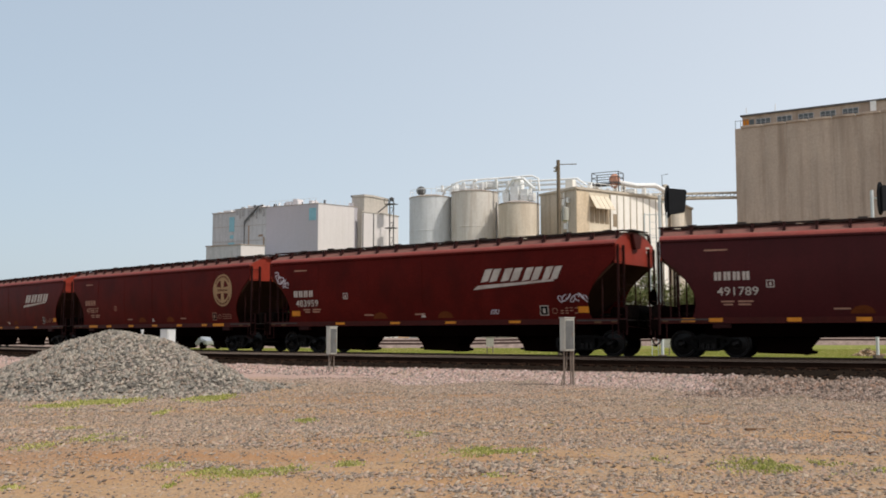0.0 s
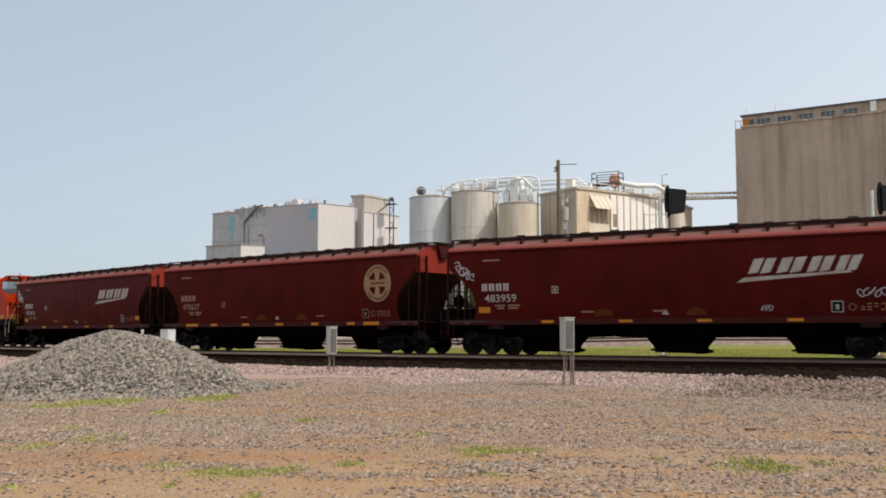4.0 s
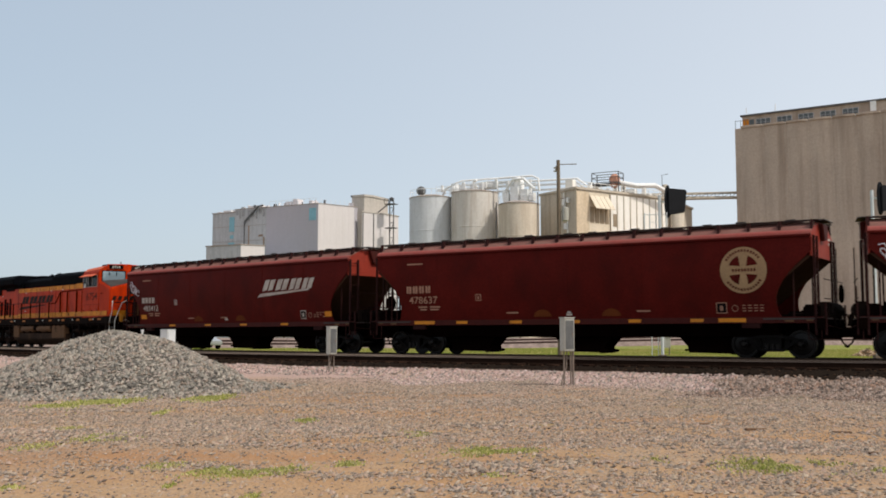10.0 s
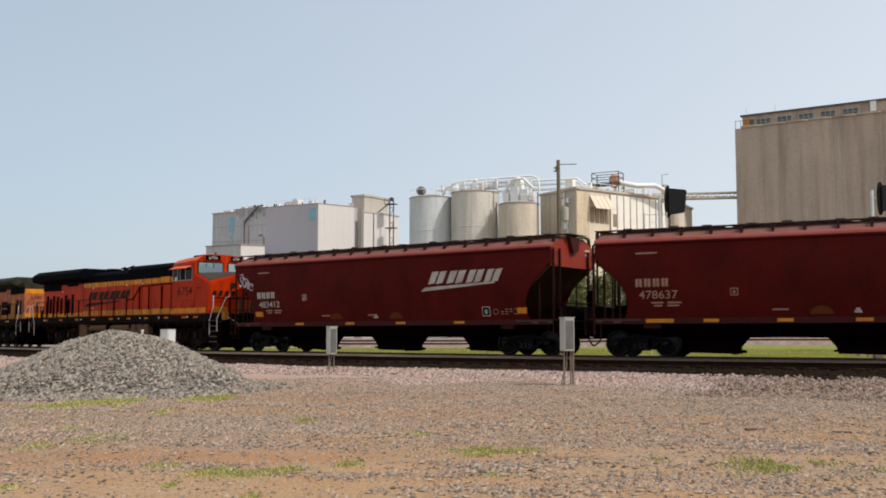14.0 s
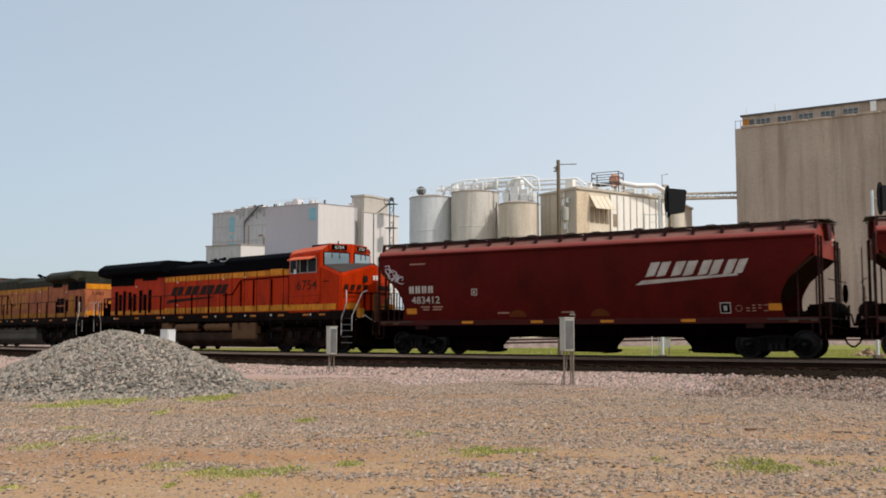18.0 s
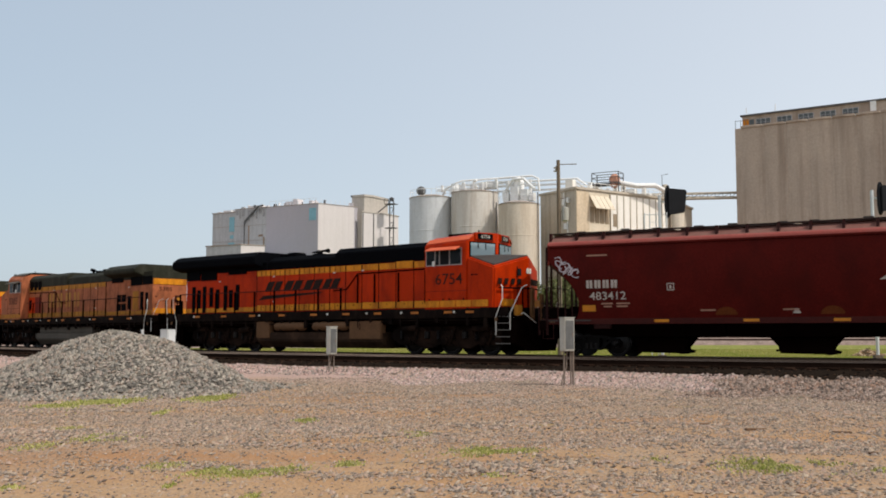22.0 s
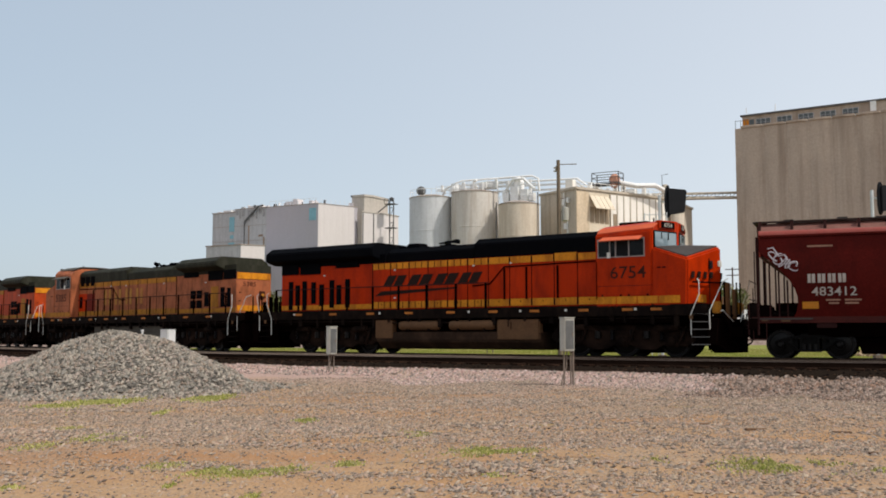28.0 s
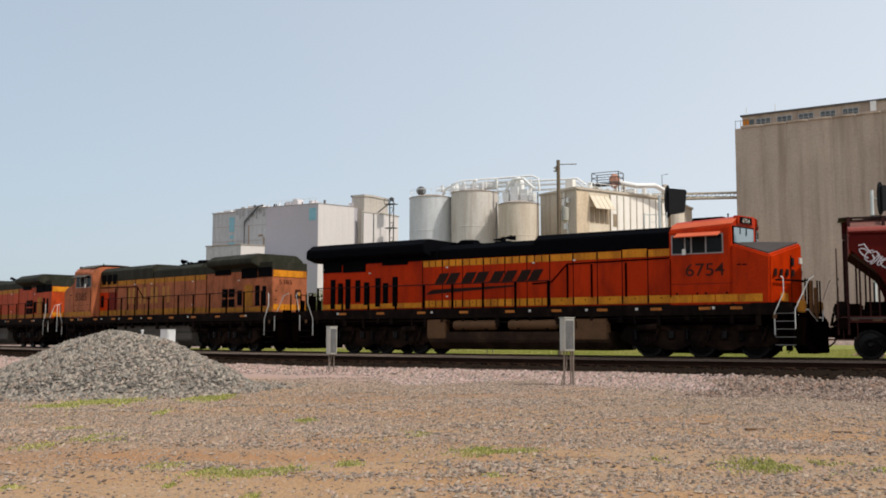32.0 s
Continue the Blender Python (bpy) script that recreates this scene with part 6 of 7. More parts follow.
    stains = surf("side_stain", (0.115, 0.030, 0.007), 0.8, 0, 0.3, 2, 20, 0.0)
    for x in (-1.05, 1.65) if style == "disc" else (-2.2, 1.1):
        arc = [(x + 0.36 * math.cos(a), 1.42 + 0.26 * math.sin(a)) for a in [math.pi * k / 10 for k in range(11)]]
        plates("rust_stain", stains, car, [arc], y + 0.002)
    if style == "slanted":
        # the slanted company name as plain blocks with a tapering bar below
        def slanted(x, w):
            return ((x, 2.73), (x + w, 2.80 - 0.02), (x + w + 0.22, 3.24), (x + 0.22, 3.22))
        plates("company_name", tag, car, [slanted(x + o * w, w * 0.43) for x, w in ((2.85, 0.76), (3.75, 0.80), (4.68, 0.72), (5.52, 0.68)) for o in (0.0, 0.52)], y, "slanted pale company lettering")
        plates("name_underline", tag, car, [((2.49, 2.46), (6.05, 2.70), (5.95, 2.76), (2.72, 2.62))], y, "tapering pale bar")
    elif style == "disc":
        cx, cz, r = 6.33, 2.86, 0.76
        disc = [(cx + r * math.cos(k * math.tau / 40), cz + r * math.sin(k * math.tau / 40)) for k in range(40)]
        plates("emblem_disc", EMBLEM, car, [disc], y, "round cream emblem")
        ring = []
        for k in range(40):
            a, b = k * math.tau / 40, (k + 0.6) * math.tau / 40
            if 3 < k % 20 < 17:
                ring.append([(cx + q * math.cos(t), cz + q * math.sin(t)) for q, t in ((0.60, a), (0.60, b), (0.68, b), (0.68, a))])
        plates("emblem_ring", HOPPER_RED, car, ring, y - 0.005, "ring of unreadable marks")
        quarters = []
        for sx in (-1, 1):
            for sz in (-1, 1):
                quarters.append([(cx + sx * 0.10, cz + sz * 0.13)] + [(cx + sx * 0.49 * math.cos(t), cz + sz * 0.49 * math.sin(t)) for t in [0.35 + (1.25 - 0.35) * k / 6 for k in range(7)]])
        plates("emblem_band", HOPPER_RED, car, [((cx - 0.36 + 0.1 * k, cz - 0.05), (cx - 0.30 + 0.1 * k, cz - 0.05), (cx - 0.30 + 0.1 * k, cz + 0.05), (cx - 0.36 + 0.1 * k, cz + 0.05)) for k in range(8)], y - 0.005)
        plates("emblem_cross", HOPPER_RED, car, quarters, y - 0.005, "cross inside the emblem")
    if seed == 3:
        # a second scrawl low on the other end
        bm = bmesh.new()
        for k in range(7):
            x, z = 6.25 + 0.17 * k, 2.04 + 0.04 * (k % 3)
            tube(bm, [(x + 0.09 * math.cos(t * 1.2), y - 0.006, z + 0.12 * math.sin(t + k)) for t in [j * 0.6 for j in range(10)]], 0.018, 4)
        for k in range(3):
            x = 3.3 + 0.12 * k
            tube(bm, [(x + 0.07 * math.cos(t), y - 0.006, 1.62 + 0.09 * math.sin(t * 1.4 + k)) for t in [j * 0.6 for j in range(9)]], 0.014, 4)
        belly(bm)
        part("scrawl", bm, SPRAY, car, "pale spray-painted scrawl")
    if seed % 2:
        # looped spray-paint scrawl on the end corner
        strokes = []
        for k in range(5):
            x, z = -8.05 + 0.15 * k, 3.25 - 0.08 * k
            r0, r1 = rng.uniform(0.08, 0.15), rng.uniform(0.10, 0.18)
            strokes.append([(x + r0 * math.cos(t * 1.3), y - 0.006, z + r1 * math.sin(t + k)) for t in [j * 0.55 for j in range(11)]])
        strokes.append([(-8.2 + 0.17 * j, y - 0.006, 3.5 - 0.12 * j + 0.16 * (j % 2)) for j in range(6)])
        bm = bmesh.new()
        for s in strokes:
            tube(bm, s, 0.022, 4)
        belly(bm)
        part("scrawl", bm, SPRAY, car, "pale spray-painted scrawl")


def add_hopper(first, number, style, seed, label, tag=LETTER):
    car = copy_thing(first, Matrix.Identity(4))
    car["label"] = label
    side_marks(car, number, style, seed, tag)
    return car


# locomotives
BROWNMARK = surf("dark_brown_lettering", (0.020, 0.008, 0.005), 0.6, 0, 0.2, 2, 20, 0.0)
CABMARK = surf("worn_brown_number", (0.05, 0.012, 0.006), 0.6, 0, 0.3, 2, 20, 0.0)
TANKGREY = surf("dusty_grey_tank", (0.085, 0.075, 0.062), 0.8, 0, 0.3, 1.0, 20, 0.1, (0.12, 0.10, 0.08), 0.6)
# Dust over bases taken near black: shade under the locomotive is in the colour.
FRAMEGREY = surf("dusty_shaded_frame", (0.0075, 0.0050, 0.0042), 0.8, 0, 0.4, 1.2, 25, 0.2, (0.032, 0.019, 0.013), 0.6, (2, 2, 1), gloss=0.03)
DUSTY_TRUCK_SHADE = surf("dusty_shaded_truck", (0.0065, 0.0040, 0.0032), 0.9, 0, 0.5, 2.2, 20, 0.3, (0.045, 0.024, 0.016), 0.75, gloss=0.03)
CABFRAME = surf("cab_window_frame", (0.34, 0.30, 0.28), 0.5, 0.2, 0.2, 3, 30, 0.0)
DULLRED = surf("dull_red_door", (0.17, 0.016, 0.008), 0.6, 0, 0.3, 1.0, 20, 0.03, (0.05, 0.01, 0.006), 0.7)
# Livery orange lightened: the sunlight on cab roof and visor is in the colour.
SUNLIT_ORANGE = surf("sunlit_orange", (0.58, 0.115, 0.05), 0.6, 0, 0.2, 0.8, 20, 0.03, (0.45, 0.10, 0.05), 0.5)
AMBER = surf("amber_reflector", (0.46, 0.155, 0.03), 0.5, 0, 0.25, 0.8, 40, 0.0, (0.12, 0.045, 0.02), 0.9)
EDGING = surf("worn_step_edge", (0.18, 0.165, 0.15), 0.6, 0, 0.2, 3, 30, 0.0)
RACKBROWN = surf("rusty_rack", (0.16, 0.075, 0.03), 0.8, 0, 0.3, 3, 20, 0.1)


def loco_truck(loco, x, axles, turn):
    bm = bmesh.new()
    for s in (-1, 1):
        prism(bm, ((-2.75, 0.62), (-2.6, 0.98), (-1.2, 1.08), (-0.9, 0.92), (0.9, 0.92), (1.2, 1.08), (2.6, 0.98), (2.75, 0.62), (2.3, 0.36), (1.5, 0.40), (1.15, 0.24), (0.65, 0.24), (0.3, 0.40), (-0.3, 0.40), (-0.65, 0.24), (-1.15, 0.24), (-1.5, 0.40), (-2.3, 0.36)), s * 1.05 - 0.09, s * 1.05 + 0.09, "y")
    box(bm, -2.6, 2.6, -0.98, 0.98, 0.62, 1.1)
    soften(bm, 0.015, 1)
    truck = part("truck", bm, DUSTY_TRUCK_SHADE, loco, "dusty three-axle truck, darkened for shade")
    truck.matrix_basis = pose(x, 0, 0, 0, 0, turn)
    for a in axles:
        wheelset(truck, a, 0.533)
        for s in (-1, 1):
            bm = bmesh.new()
            box(bm, a - 0.24, a + 0.24, min(s * 1.1, s * 1.22), max(s * 1.1, s * 1.22), 0.34, 0.74)
            soften(bm, 0.03)
            part("axle_box", bm, DUSTY_TRUCK_SHADE, truck)
            bm = bmesh.new()
            lathe(bm, ((0.05, s * 1.22), (0.15, s * 1.225), (0.15, s * 1.29), (0.09, s * 1.31)), "y", 14, (a, 0, 0.54))
            part("journal_cap", bm, DUSTY_TRUCK_SHADE, truck, smooth=True)
            for k in (-0.36, 0.36):
                bm = bmesh.new()
                lathe(bm, [(0.085 if i % 2 else 0.065, 0.58 + i * 0.035) for i in range(11)], "z", 10, (a + k, s * 1.16, 0))
                part("spring", bm, STEEL, truck, smooth=True)
            bar("damper", DUSTY_TRUCK_SHADE, truck, ((a + 0.28, s * 1.26, 0.5), (a + 0.52, s * 1.26, 1.05)), 0.045, 8)
    for a in (-0.9, 0.9):
        block("traction_motor", UNDER, truck, a - 0.55, a + 0.55, -0.6, 0.6, 0.13, 0.7, bevel=0.08)
    for s in (-1, 1):
        for a in (-2.55, -0.9, 0.9, 2.55):
            block("brake_shoe", UNDER, truck, a - 0.09, a + 0.09, min(s * 0.72, s * 0.95), max(s * 0.72, s * 0.95), 0.22, 0.7)
        for a in (-0.9, 0.9):
            bm = bmesh.new()
            lathe(bm, ((0.10, 0.62), (0.12, 0.64), (0.12, 0.88), (0.10, 0.9)), "z", 10, (a, s * 1.17, 0))
            part("spring", bm, STEEL, truck, smooth=True)
        for a in (-1.7, 1.7):
            bar("brake_cylinder", DUSTY_TRUCK_SHADE, truck, ((a - 0.35, s * 1.24, 0.98), (a + 0.35, s * 1.24, 1.02)), 0.13, 12)
            bar("brake_rod", DUSTY_TRUCK_SHADE, truck, ((a + 0.35, s * 1.24, 1.02), (a + 0.75, s * 1.2, 0.9), (a + 0.85, s * 1.1, 0.5)), 0.03, 6)
        bar("sand_pipe", UNDER, truck, ((2.7, s * 1.15, 1.0), (2.72, s * 1.0, 0.4), (2.5, s * 0.85, 0.15)), 0.02, 5)


def locomotive(paint, stripe, top, number, label, modern, name_marks, name):
    """A six-axle road diesel, 22.3 m between couplers; its cab faces +x."""
    loco = thing("locomotive", Matrix.Identity(4), label, "locomotive", "locomotives of the train")
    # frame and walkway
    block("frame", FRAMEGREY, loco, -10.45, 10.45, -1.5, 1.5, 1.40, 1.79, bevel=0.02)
    for x in (-7.9, -5.9, -3.85, -1.85, 0.2, 2.15, 3.95, 5.95, 7.65, 8.7):
        for y in (-1.512, 1.508):
            block("frame_reflector", AMBER, loco, x - 0.2, x + 0.2, y, y + 0.004, 1.585, 1.675)
    for k in range(24):
        x = -9.4 + k * 0.81 + 0.15 * math.sin(k * 2.3)
        for s in (-1, 1):
            # brackets, pipe clamps and drain cocks under the walkway's edge
            block("frame_bracket", FRAMEGREY, loco, x, x + 0.07 + 0.05 * (k % 3), min(s * 1.36, s * 1.46), max(s * 1.36, s * 1.46), 1.24 - 0.06 * (k % 4), 1.41)
    for s in (-1, 1):
        for x in (-8.2, -3.4, 1.0, 3.3, 5.2, 7.9):
            block("small_tag", RAILING, loco, x, x + 0.09, min(s * 1.512, s * 1.505), max(s * 1.512, s * 1.505), 1.60, 1.68)
        bar("air_pipe", FRAMEGREY, loco, ((-9.2, s * 1.40, 1.33), (-3.3, s * 1.40, 1.31), (-3.1, s * 1.42, 1.24), (4.0, s * 1.42, 1.24), (4.3, s * 1.40, 1.33), (9.2, s * 1.40, 1.33)), 0.028, 6)
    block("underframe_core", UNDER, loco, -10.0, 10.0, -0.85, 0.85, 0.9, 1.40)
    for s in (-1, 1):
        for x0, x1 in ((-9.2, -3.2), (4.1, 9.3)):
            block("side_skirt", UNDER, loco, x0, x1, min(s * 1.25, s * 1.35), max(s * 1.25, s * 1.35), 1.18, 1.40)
    # hood in upright door panels over a dark core
    core = bmesh.new()
    prism(core, ((-0.98, 1.7), (0.98, 1.7), (0.98, 3.73), (-0.98, 3.73)), -9.45, 6.45, "x")
    part("hood_core", core, paint, loco)
    for s in (-1, 1):
        y0, y1 = (-1.0, -0.975) if s < 0 else (0.975, 1.0)
        for k in range(11):
            x = -4.15 + k * 0.962
            block("hood_door", paint, loco, x + 0.015, x + 0.947, y0 - 0.004, y1 + 0.004, 2.13, 3.46, bevel=0.006)
            for j in range(3 if k < 6 and modern else 1):
                n = 3 if k < 6 and modern else 1
                a, b = x + 0.015 + 0.932 / n * j, x + 0.947 - 0.932 / n * (n - 1 - j)
                lift = 0.02 if modern and k == 9 else 0.0
                block("lower_stripe", stripe, loco, a + 0.018, b - 0.018, y0 - 0.008, y1 + 0.008, 1.85, 2.12, bevel=0.004)
                block("upper_stripe", stripe, loco, a + 0.018, b - 0.018, y0 - 0.008 - lift, y1 + 0.008 + lift, 3.47, 3.72 + lift * 2, bevel=0.004)
                if j == 1 or n == 1:
                    block("panel_latch", FRAMEGREY, loco, (a + b) / 2 - 0.02, (a + b) / 2 + 0.02, y0 - 0.014, y1 + 0.014, 2.0, 2.05)
        for z0, z1 in ((1.86, 2.11), (3.48, 3.71)):
            block("stripe_backing", IRON, loco, -4.14, 6.43, y0 - 0.004, y1 + 0.004, z0, z1)
        for k in range(12):
            x = -4.15 + k * 0.962
            block("door_seam", BLACK, loco, x - 0.012, x + 0.012, y0 - 0.0065, y1 + 0.0065, 1.86, 3.71)
        vents = [(c * 1.05 + 0.34 - 0.13, c * 1.05 + 0.34 + 0.13, low, high) for c, low, high in ((-8.77, 1.86, 3.12), (-8.38, 2.05, 2.95), (-7.98, 1.84, 3.12), (-7.47, 2.12, 3.06), (-7.02, 2.0, 2.95), (-6.45, 1.92, 3.12), (-6.07, 2.05, 2.9), (-5.6, 1.92, 3.14))]
        if not modern:
            vents = ((-6.5, -6.05, 2.55, 2.95), (-5.95, -5.5, 2.55, 2.95), (-6.5, -6.05, 2.08, 2.46), (-5.95, -5.5, 2.08, 2.46), (-7.1, -6.75, 2.15, 2.85), (-8.5, -8.15, 2.1, 3.05), (-9.0, -8.7, 2.1, 3.0))
            block("red_door", ORANGE, loco, 5.45, 6.42, y0 - 0.02, y1 + 0.02, 2.12, 3.12, "red equipment door")
            block("red_door", DULLRED, loco, 4.5, 5.42, y0 - 0.02, y1 + 0.02, 2.12, 3.12, "dull red equipment door")
            block("door_slot", BLACK, loco, 5.95, 6.3, y0 - 0.03, y1 + 0.03, 2.3, 2.95)
            block("service_door", FSTRIPE, loco, -7.95, -7.35, y0 - 0.02, y1 + 0.02, 2.1, 3.1)
        for a, b, c, d in vents:
            bm = bmesh.new()
            box(bm, a, b, y0 - 0.01, y1 + 0.01, c, d)
            part("louvre", bm, BLACK, loco)
        for a, b, c, d in ((-9.42, -8.4, 3.42, 3.86), (-8.3, -7.1, 3.40, 3.86), (-6.2, -4.9, 3.62, 3.86)):
            block("intake_screen", BLACK, loco, a, b, y0 - 0.03, y1 + 0.03, c, d)
        block("rear_stripe", stripe, loco, -9.42, -4.2, y0 - 0.006, y1 + 0.006, 1.85, 2.05)
        for x in (2.3, 3.27, 4.6):
            block("hood_pipe", UNDER, loco, x + 0.03, x + 0.09, y0 - 0.05, y1 + 0.05, 2.1, 3.3)
        for x, z in ((-3.0, 3.4), (0.9, 3.42), (-6.9, 3.3), (2.6, 3.45), (-3.0, 2.25)):
            block("latch", RAILING, loco, x, x + 0.09, y0 - 0.03, y1 + 0.03, z, z + 0.05)
        bar("hood_cable", UNDER, loco, ((0.9, s * 1.03, 2.66), (1.7, s * 1.03, 2.70), (2.35, s * 1.03, 3.34), (6.3, s * 1.03, 3.40)), 0.026, 5)
    # black roof in steps
    for x0, x1, z, w in ((-3.45, 0.95, 4.34, 0.92), (0.95, 6.45, 4.50, 0.98)):
        bm = bmesh.new()
        prism(bm, ((-w, 3.73), (w, 3.73), (w, z - 0.22), (w - 0.28, z), (-w + 0.28, z), (-w, z - 0.22)), x0, x1, "x")
        soften(bm, 0.03)
        part("roof_section", bm, top, loco, smooth=False)
    bm = bmesh.new()
    prism(bm, ((-1.0, 3.74), (1.0, 3.74), (1.0, 4.1), (-1.0, 4.1)), -9.44, -3.46, "x")
    part("radiator_core", bm, top, loco)
    bm = bmesh.new()
    w0 = -9.95 if modern else -8.5
    eave, ridge = (4.0, 4.60) if modern else (4.06, 4.52)
    prism(bm, ((-1.55, eave), (-1.0, 3.86), (1.0, 3.86), (1.55, eave), (1.55, ridge - 0.26), (1.15, ridge), (-1.15, ridge), (-1.55, ridge - 0.26)), w0, -3.75 if modern else -4.9, "x")
    soften(bm, 0.04)
    part("radiator_wing", bm, top, loco, "overhanging dark radiator housing")
    block("rear_hood_stripe", STRIPE, loco, -9.475, -9.452, -0.96, 0.96, 3.42, 3.72)
    if not modern:
        for y in (-0.99, 0.965):
            block("rear_panel", paint, loco, -9.44, -7.9, y - 0.012, y + 0.037, 2.2, 3.4)
    words("rear_number", number, 0.22, CABMARK, loco, pose(-9.456, 0.25, 3.08, 90, 0, -90), "", 1.3)
    for k in range(3):
        block("rear_lower_stripe", STRIPE, loco, -9.475, -9.452, -0.96 + k * 0.645, -0.34 + k * 0.645, 1.9, 2.16)
    block("hand_brake_box", CABMARK, loco, -9.53, -9.452, -0.62, -0.30, 2.5, 2.86, bevel=0.02)
    block("hand_brake_plate", FSTRIPE, loco, -9.545, -9.532, -0.54, -0.38, 2.58, 2.74)
    for z in (2.35, 2.75):
        block("door_hinge", BLACK, loco, -9.47, -9.452, 0.75, 0.85, z, z + 0.04)
    # exhaust, horn and roof fittings
    bm = bmesh.new()
    lathe(bm, ((0.42, 4.3), (0.42, 4.52), (0.35, 4.55)), "z", 16, (-2.55, 0, 0))
    part("exhaust_pipe", bm, BLACK, loco)
    block("stack_cover", BLACK, loco, -3.15, -2.05, -0.5, 0.5, 4.34, 4.44, bevel=0.02)
    for k, (dx, dy) in enumerate(((0.0, -0.25), (0.12, 0.0), (0.05, 0.25))):
        bm = bmesh.new()
        lathe(bm, ((0.03, -0.24), (0.05, 0.0), (0.10, 0.22)), "x", 10, (-1.0 + dx + 0.22 * (k % 2), dy, 4.49 + 0.05 * k))
        part("horn", bm, BLACK, loco)
    bar("horn_stand", BLACK, loco, ((-0.95, 0, 4.3), (-0.95, 0, 4.54)), 0.09)
    block("horn_base", BLACK, loco, -1.2, -0.55, -0.3, 0.3, 4.33, 4.42, bevel=0.02)
    # cab
    cab = bmesh.new()
    section = ((-1.5, 1.7), (-1.5, 4.18), (-1.28, 4.40), (-0.8, 4.56), (0.0, 4.58), (0.8, 4.56), (1.28, 4.40), (1.5, 4.18), (1.5, 1.7), (0.0, 1.7))
    lo = [cab.verts.new((6.45, y, z + (0.05 if z > 4 else 0.0))) for y, z in section]
    hi = [cab.verts.new((8.56 + 0.36 * (1 - abs(y) / 1.5), y, z + (0.15 if z > 4 else 0.0))) for y, z in section]
    for i in range(10):
        cab.faces.new((lo[i], lo[(i + 1) % 10], hi[(i + 1) % 10], hi[i]))
    cab.faces.new(lo)
    cab.faces.new((hi[0], hi[1], hi[2], hi[3], hi[4], hi[9]))
    cab.faces.new((hi[9], hi[4], hi[5], hi[6], hi[7], hi[8]))
    bmesh.ops.recalc_face_normals(cab, faces=cab.faces)
    soften(cab, 0.035)
    cabin = part("cab", cab, paint, loco, "cab in the livery colour")
    for s in (-1, 1):
        y = s * 1.5
        def side(nm, m, x0, x1, z0, z1, proud, par=cabin, lab=""):
            return block(nm, m, par, x0, x1, min(y, y + s * proud), max(y, y + s * proud), z0, z1, lab)
        side("cab_window_frame", CABFRAME, 6.54, 8.32, 3.44, 4.10, 0.015)
        side("window_opening", INSIDE, 6.58, 8.28, 3.48, 4.06, 0.022)
        for x0, x1 in ((6.60, 6.98), (7.05, 7.20), (7.78, 8.26)):
            side("window_pane", DARKGLASS, x0, x1, 3.50, 4.04, 0.03)
        for x in (7.0, 7.22, 7.72):
            side("window_post", CABFRAME, x, x + 0.045, 3.48, 4.06, 0.04)
        bm = bmesh.new()
        prism(bm, ((s * 1.5, 4.17), (s * 1.5, 4.13), (s * 1.85, 3.99), (s * 1.86, 4.02)), 6.75, 8.25, "x")
        part("sun_visor", bm, SUNLIT_ORANGE if modern else TANKGREY, cabin)
        block("mirror", RAILING, cabin, 6.96, 7.08, min(s * 1.6, s * 1.64), max(s * 1.6, s * 1.64), 3.42, 3.62)
        bar("grab_rail", UNDER, cabin, ((6.5, s * 1.54, 2.0), (6.5, s * 1.54, 3.3)), 0.015, 5)
        for k in range(4):
            side("cab_stripe", stripe, 6.47 + k * 0.78, 7.22 + k * 0.78, 1.83, 2.08, 0.008, loco)
        side("cab_seam", IRON, 6.5, 8.6, 2.44, 2.455, 0.004, loco)
        for x in (6.62, 7.62):
            side("access_panel", paint, x, x + 0.88, 2.12, 2.38, 0.014, loco)
            for hx in (x + 0.06, x + 0.76):
                side("panel_hinge", FRAMEGREY, hx, hx + 0.06, 2.09, 2.16, 0.022, loco)
        for k in range(2):
            side("small_plate", BLACK, 8.75 + k * 0.18, 8.89 + k * 0.18, 3.02, 3.06, 0.006, loco)
        words("cab_number", number, 0.44, CABMARK, loco, pose(7.68, s * 1.508, 2.71, 90, 0, 0 if s < 0 else 180), "dark painted road number", 1.14)
    if modern:
        for s in (-1, 1):
            bm = bmesh.new()
            vs = [bm.verts.new((x, s * y, z + dz + (0.05 if x < 7 else 0.15))) for dz in (0.006, 0.022) for x, y, z in ((6.5, 1.44, 4.25), (8.62, 1.44, 4.25), (8.70, 1.24, 4.425), (6.5, 1.24, 4.425))]
            for f in ((0, 1, 2, 3), (7, 6, 5, 4), (0, 4, 5, 1), (1, 5, 6, 2), (2, 6, 7, 3), (3, 7, 4, 0)):
                bm.faces.new([vs[k] for k in f])
            bmesh.ops.recalc_face_normals(bm, faces=bm.faces)
            part("roof_sheet", bm, SUNLIT_ORANGE, cabin, "orange cab roof edge, lightened for sunlight")
    if not modern:
        bm = bmesh.new()
        prism(bm, ((-1.26, 4.55), (-0.8, 4.70), (0.0, 4.72), (0.8, 4.70), (1.26, 4.55), (0.8, 4.74), (0.0, 4.76), (-0.8, 4.74)), 6.6, 8.6, "x")
        part("roof_sheet", bm, TANKGREY, cabin, "pale worn cab roof")
        for s in (-1, 1):
            for x in (4.6, 5.2, 5.8):
                block("side_opening", BLACK, loco, x, x + 0.42, min(s * 0.985, s * 1.02), max(s * 0.985, s * 1.02), 3.56, 4.1)
    block("roof_unit", BLACK, loco, 6.95, 8.05, -0.62, 0.62, 4.62, 4.76, bevel=0.02)
    block("antenna", BLACK, loco, 8.0, 8.04, -0.02, 0.02, 4.66, 4.92)
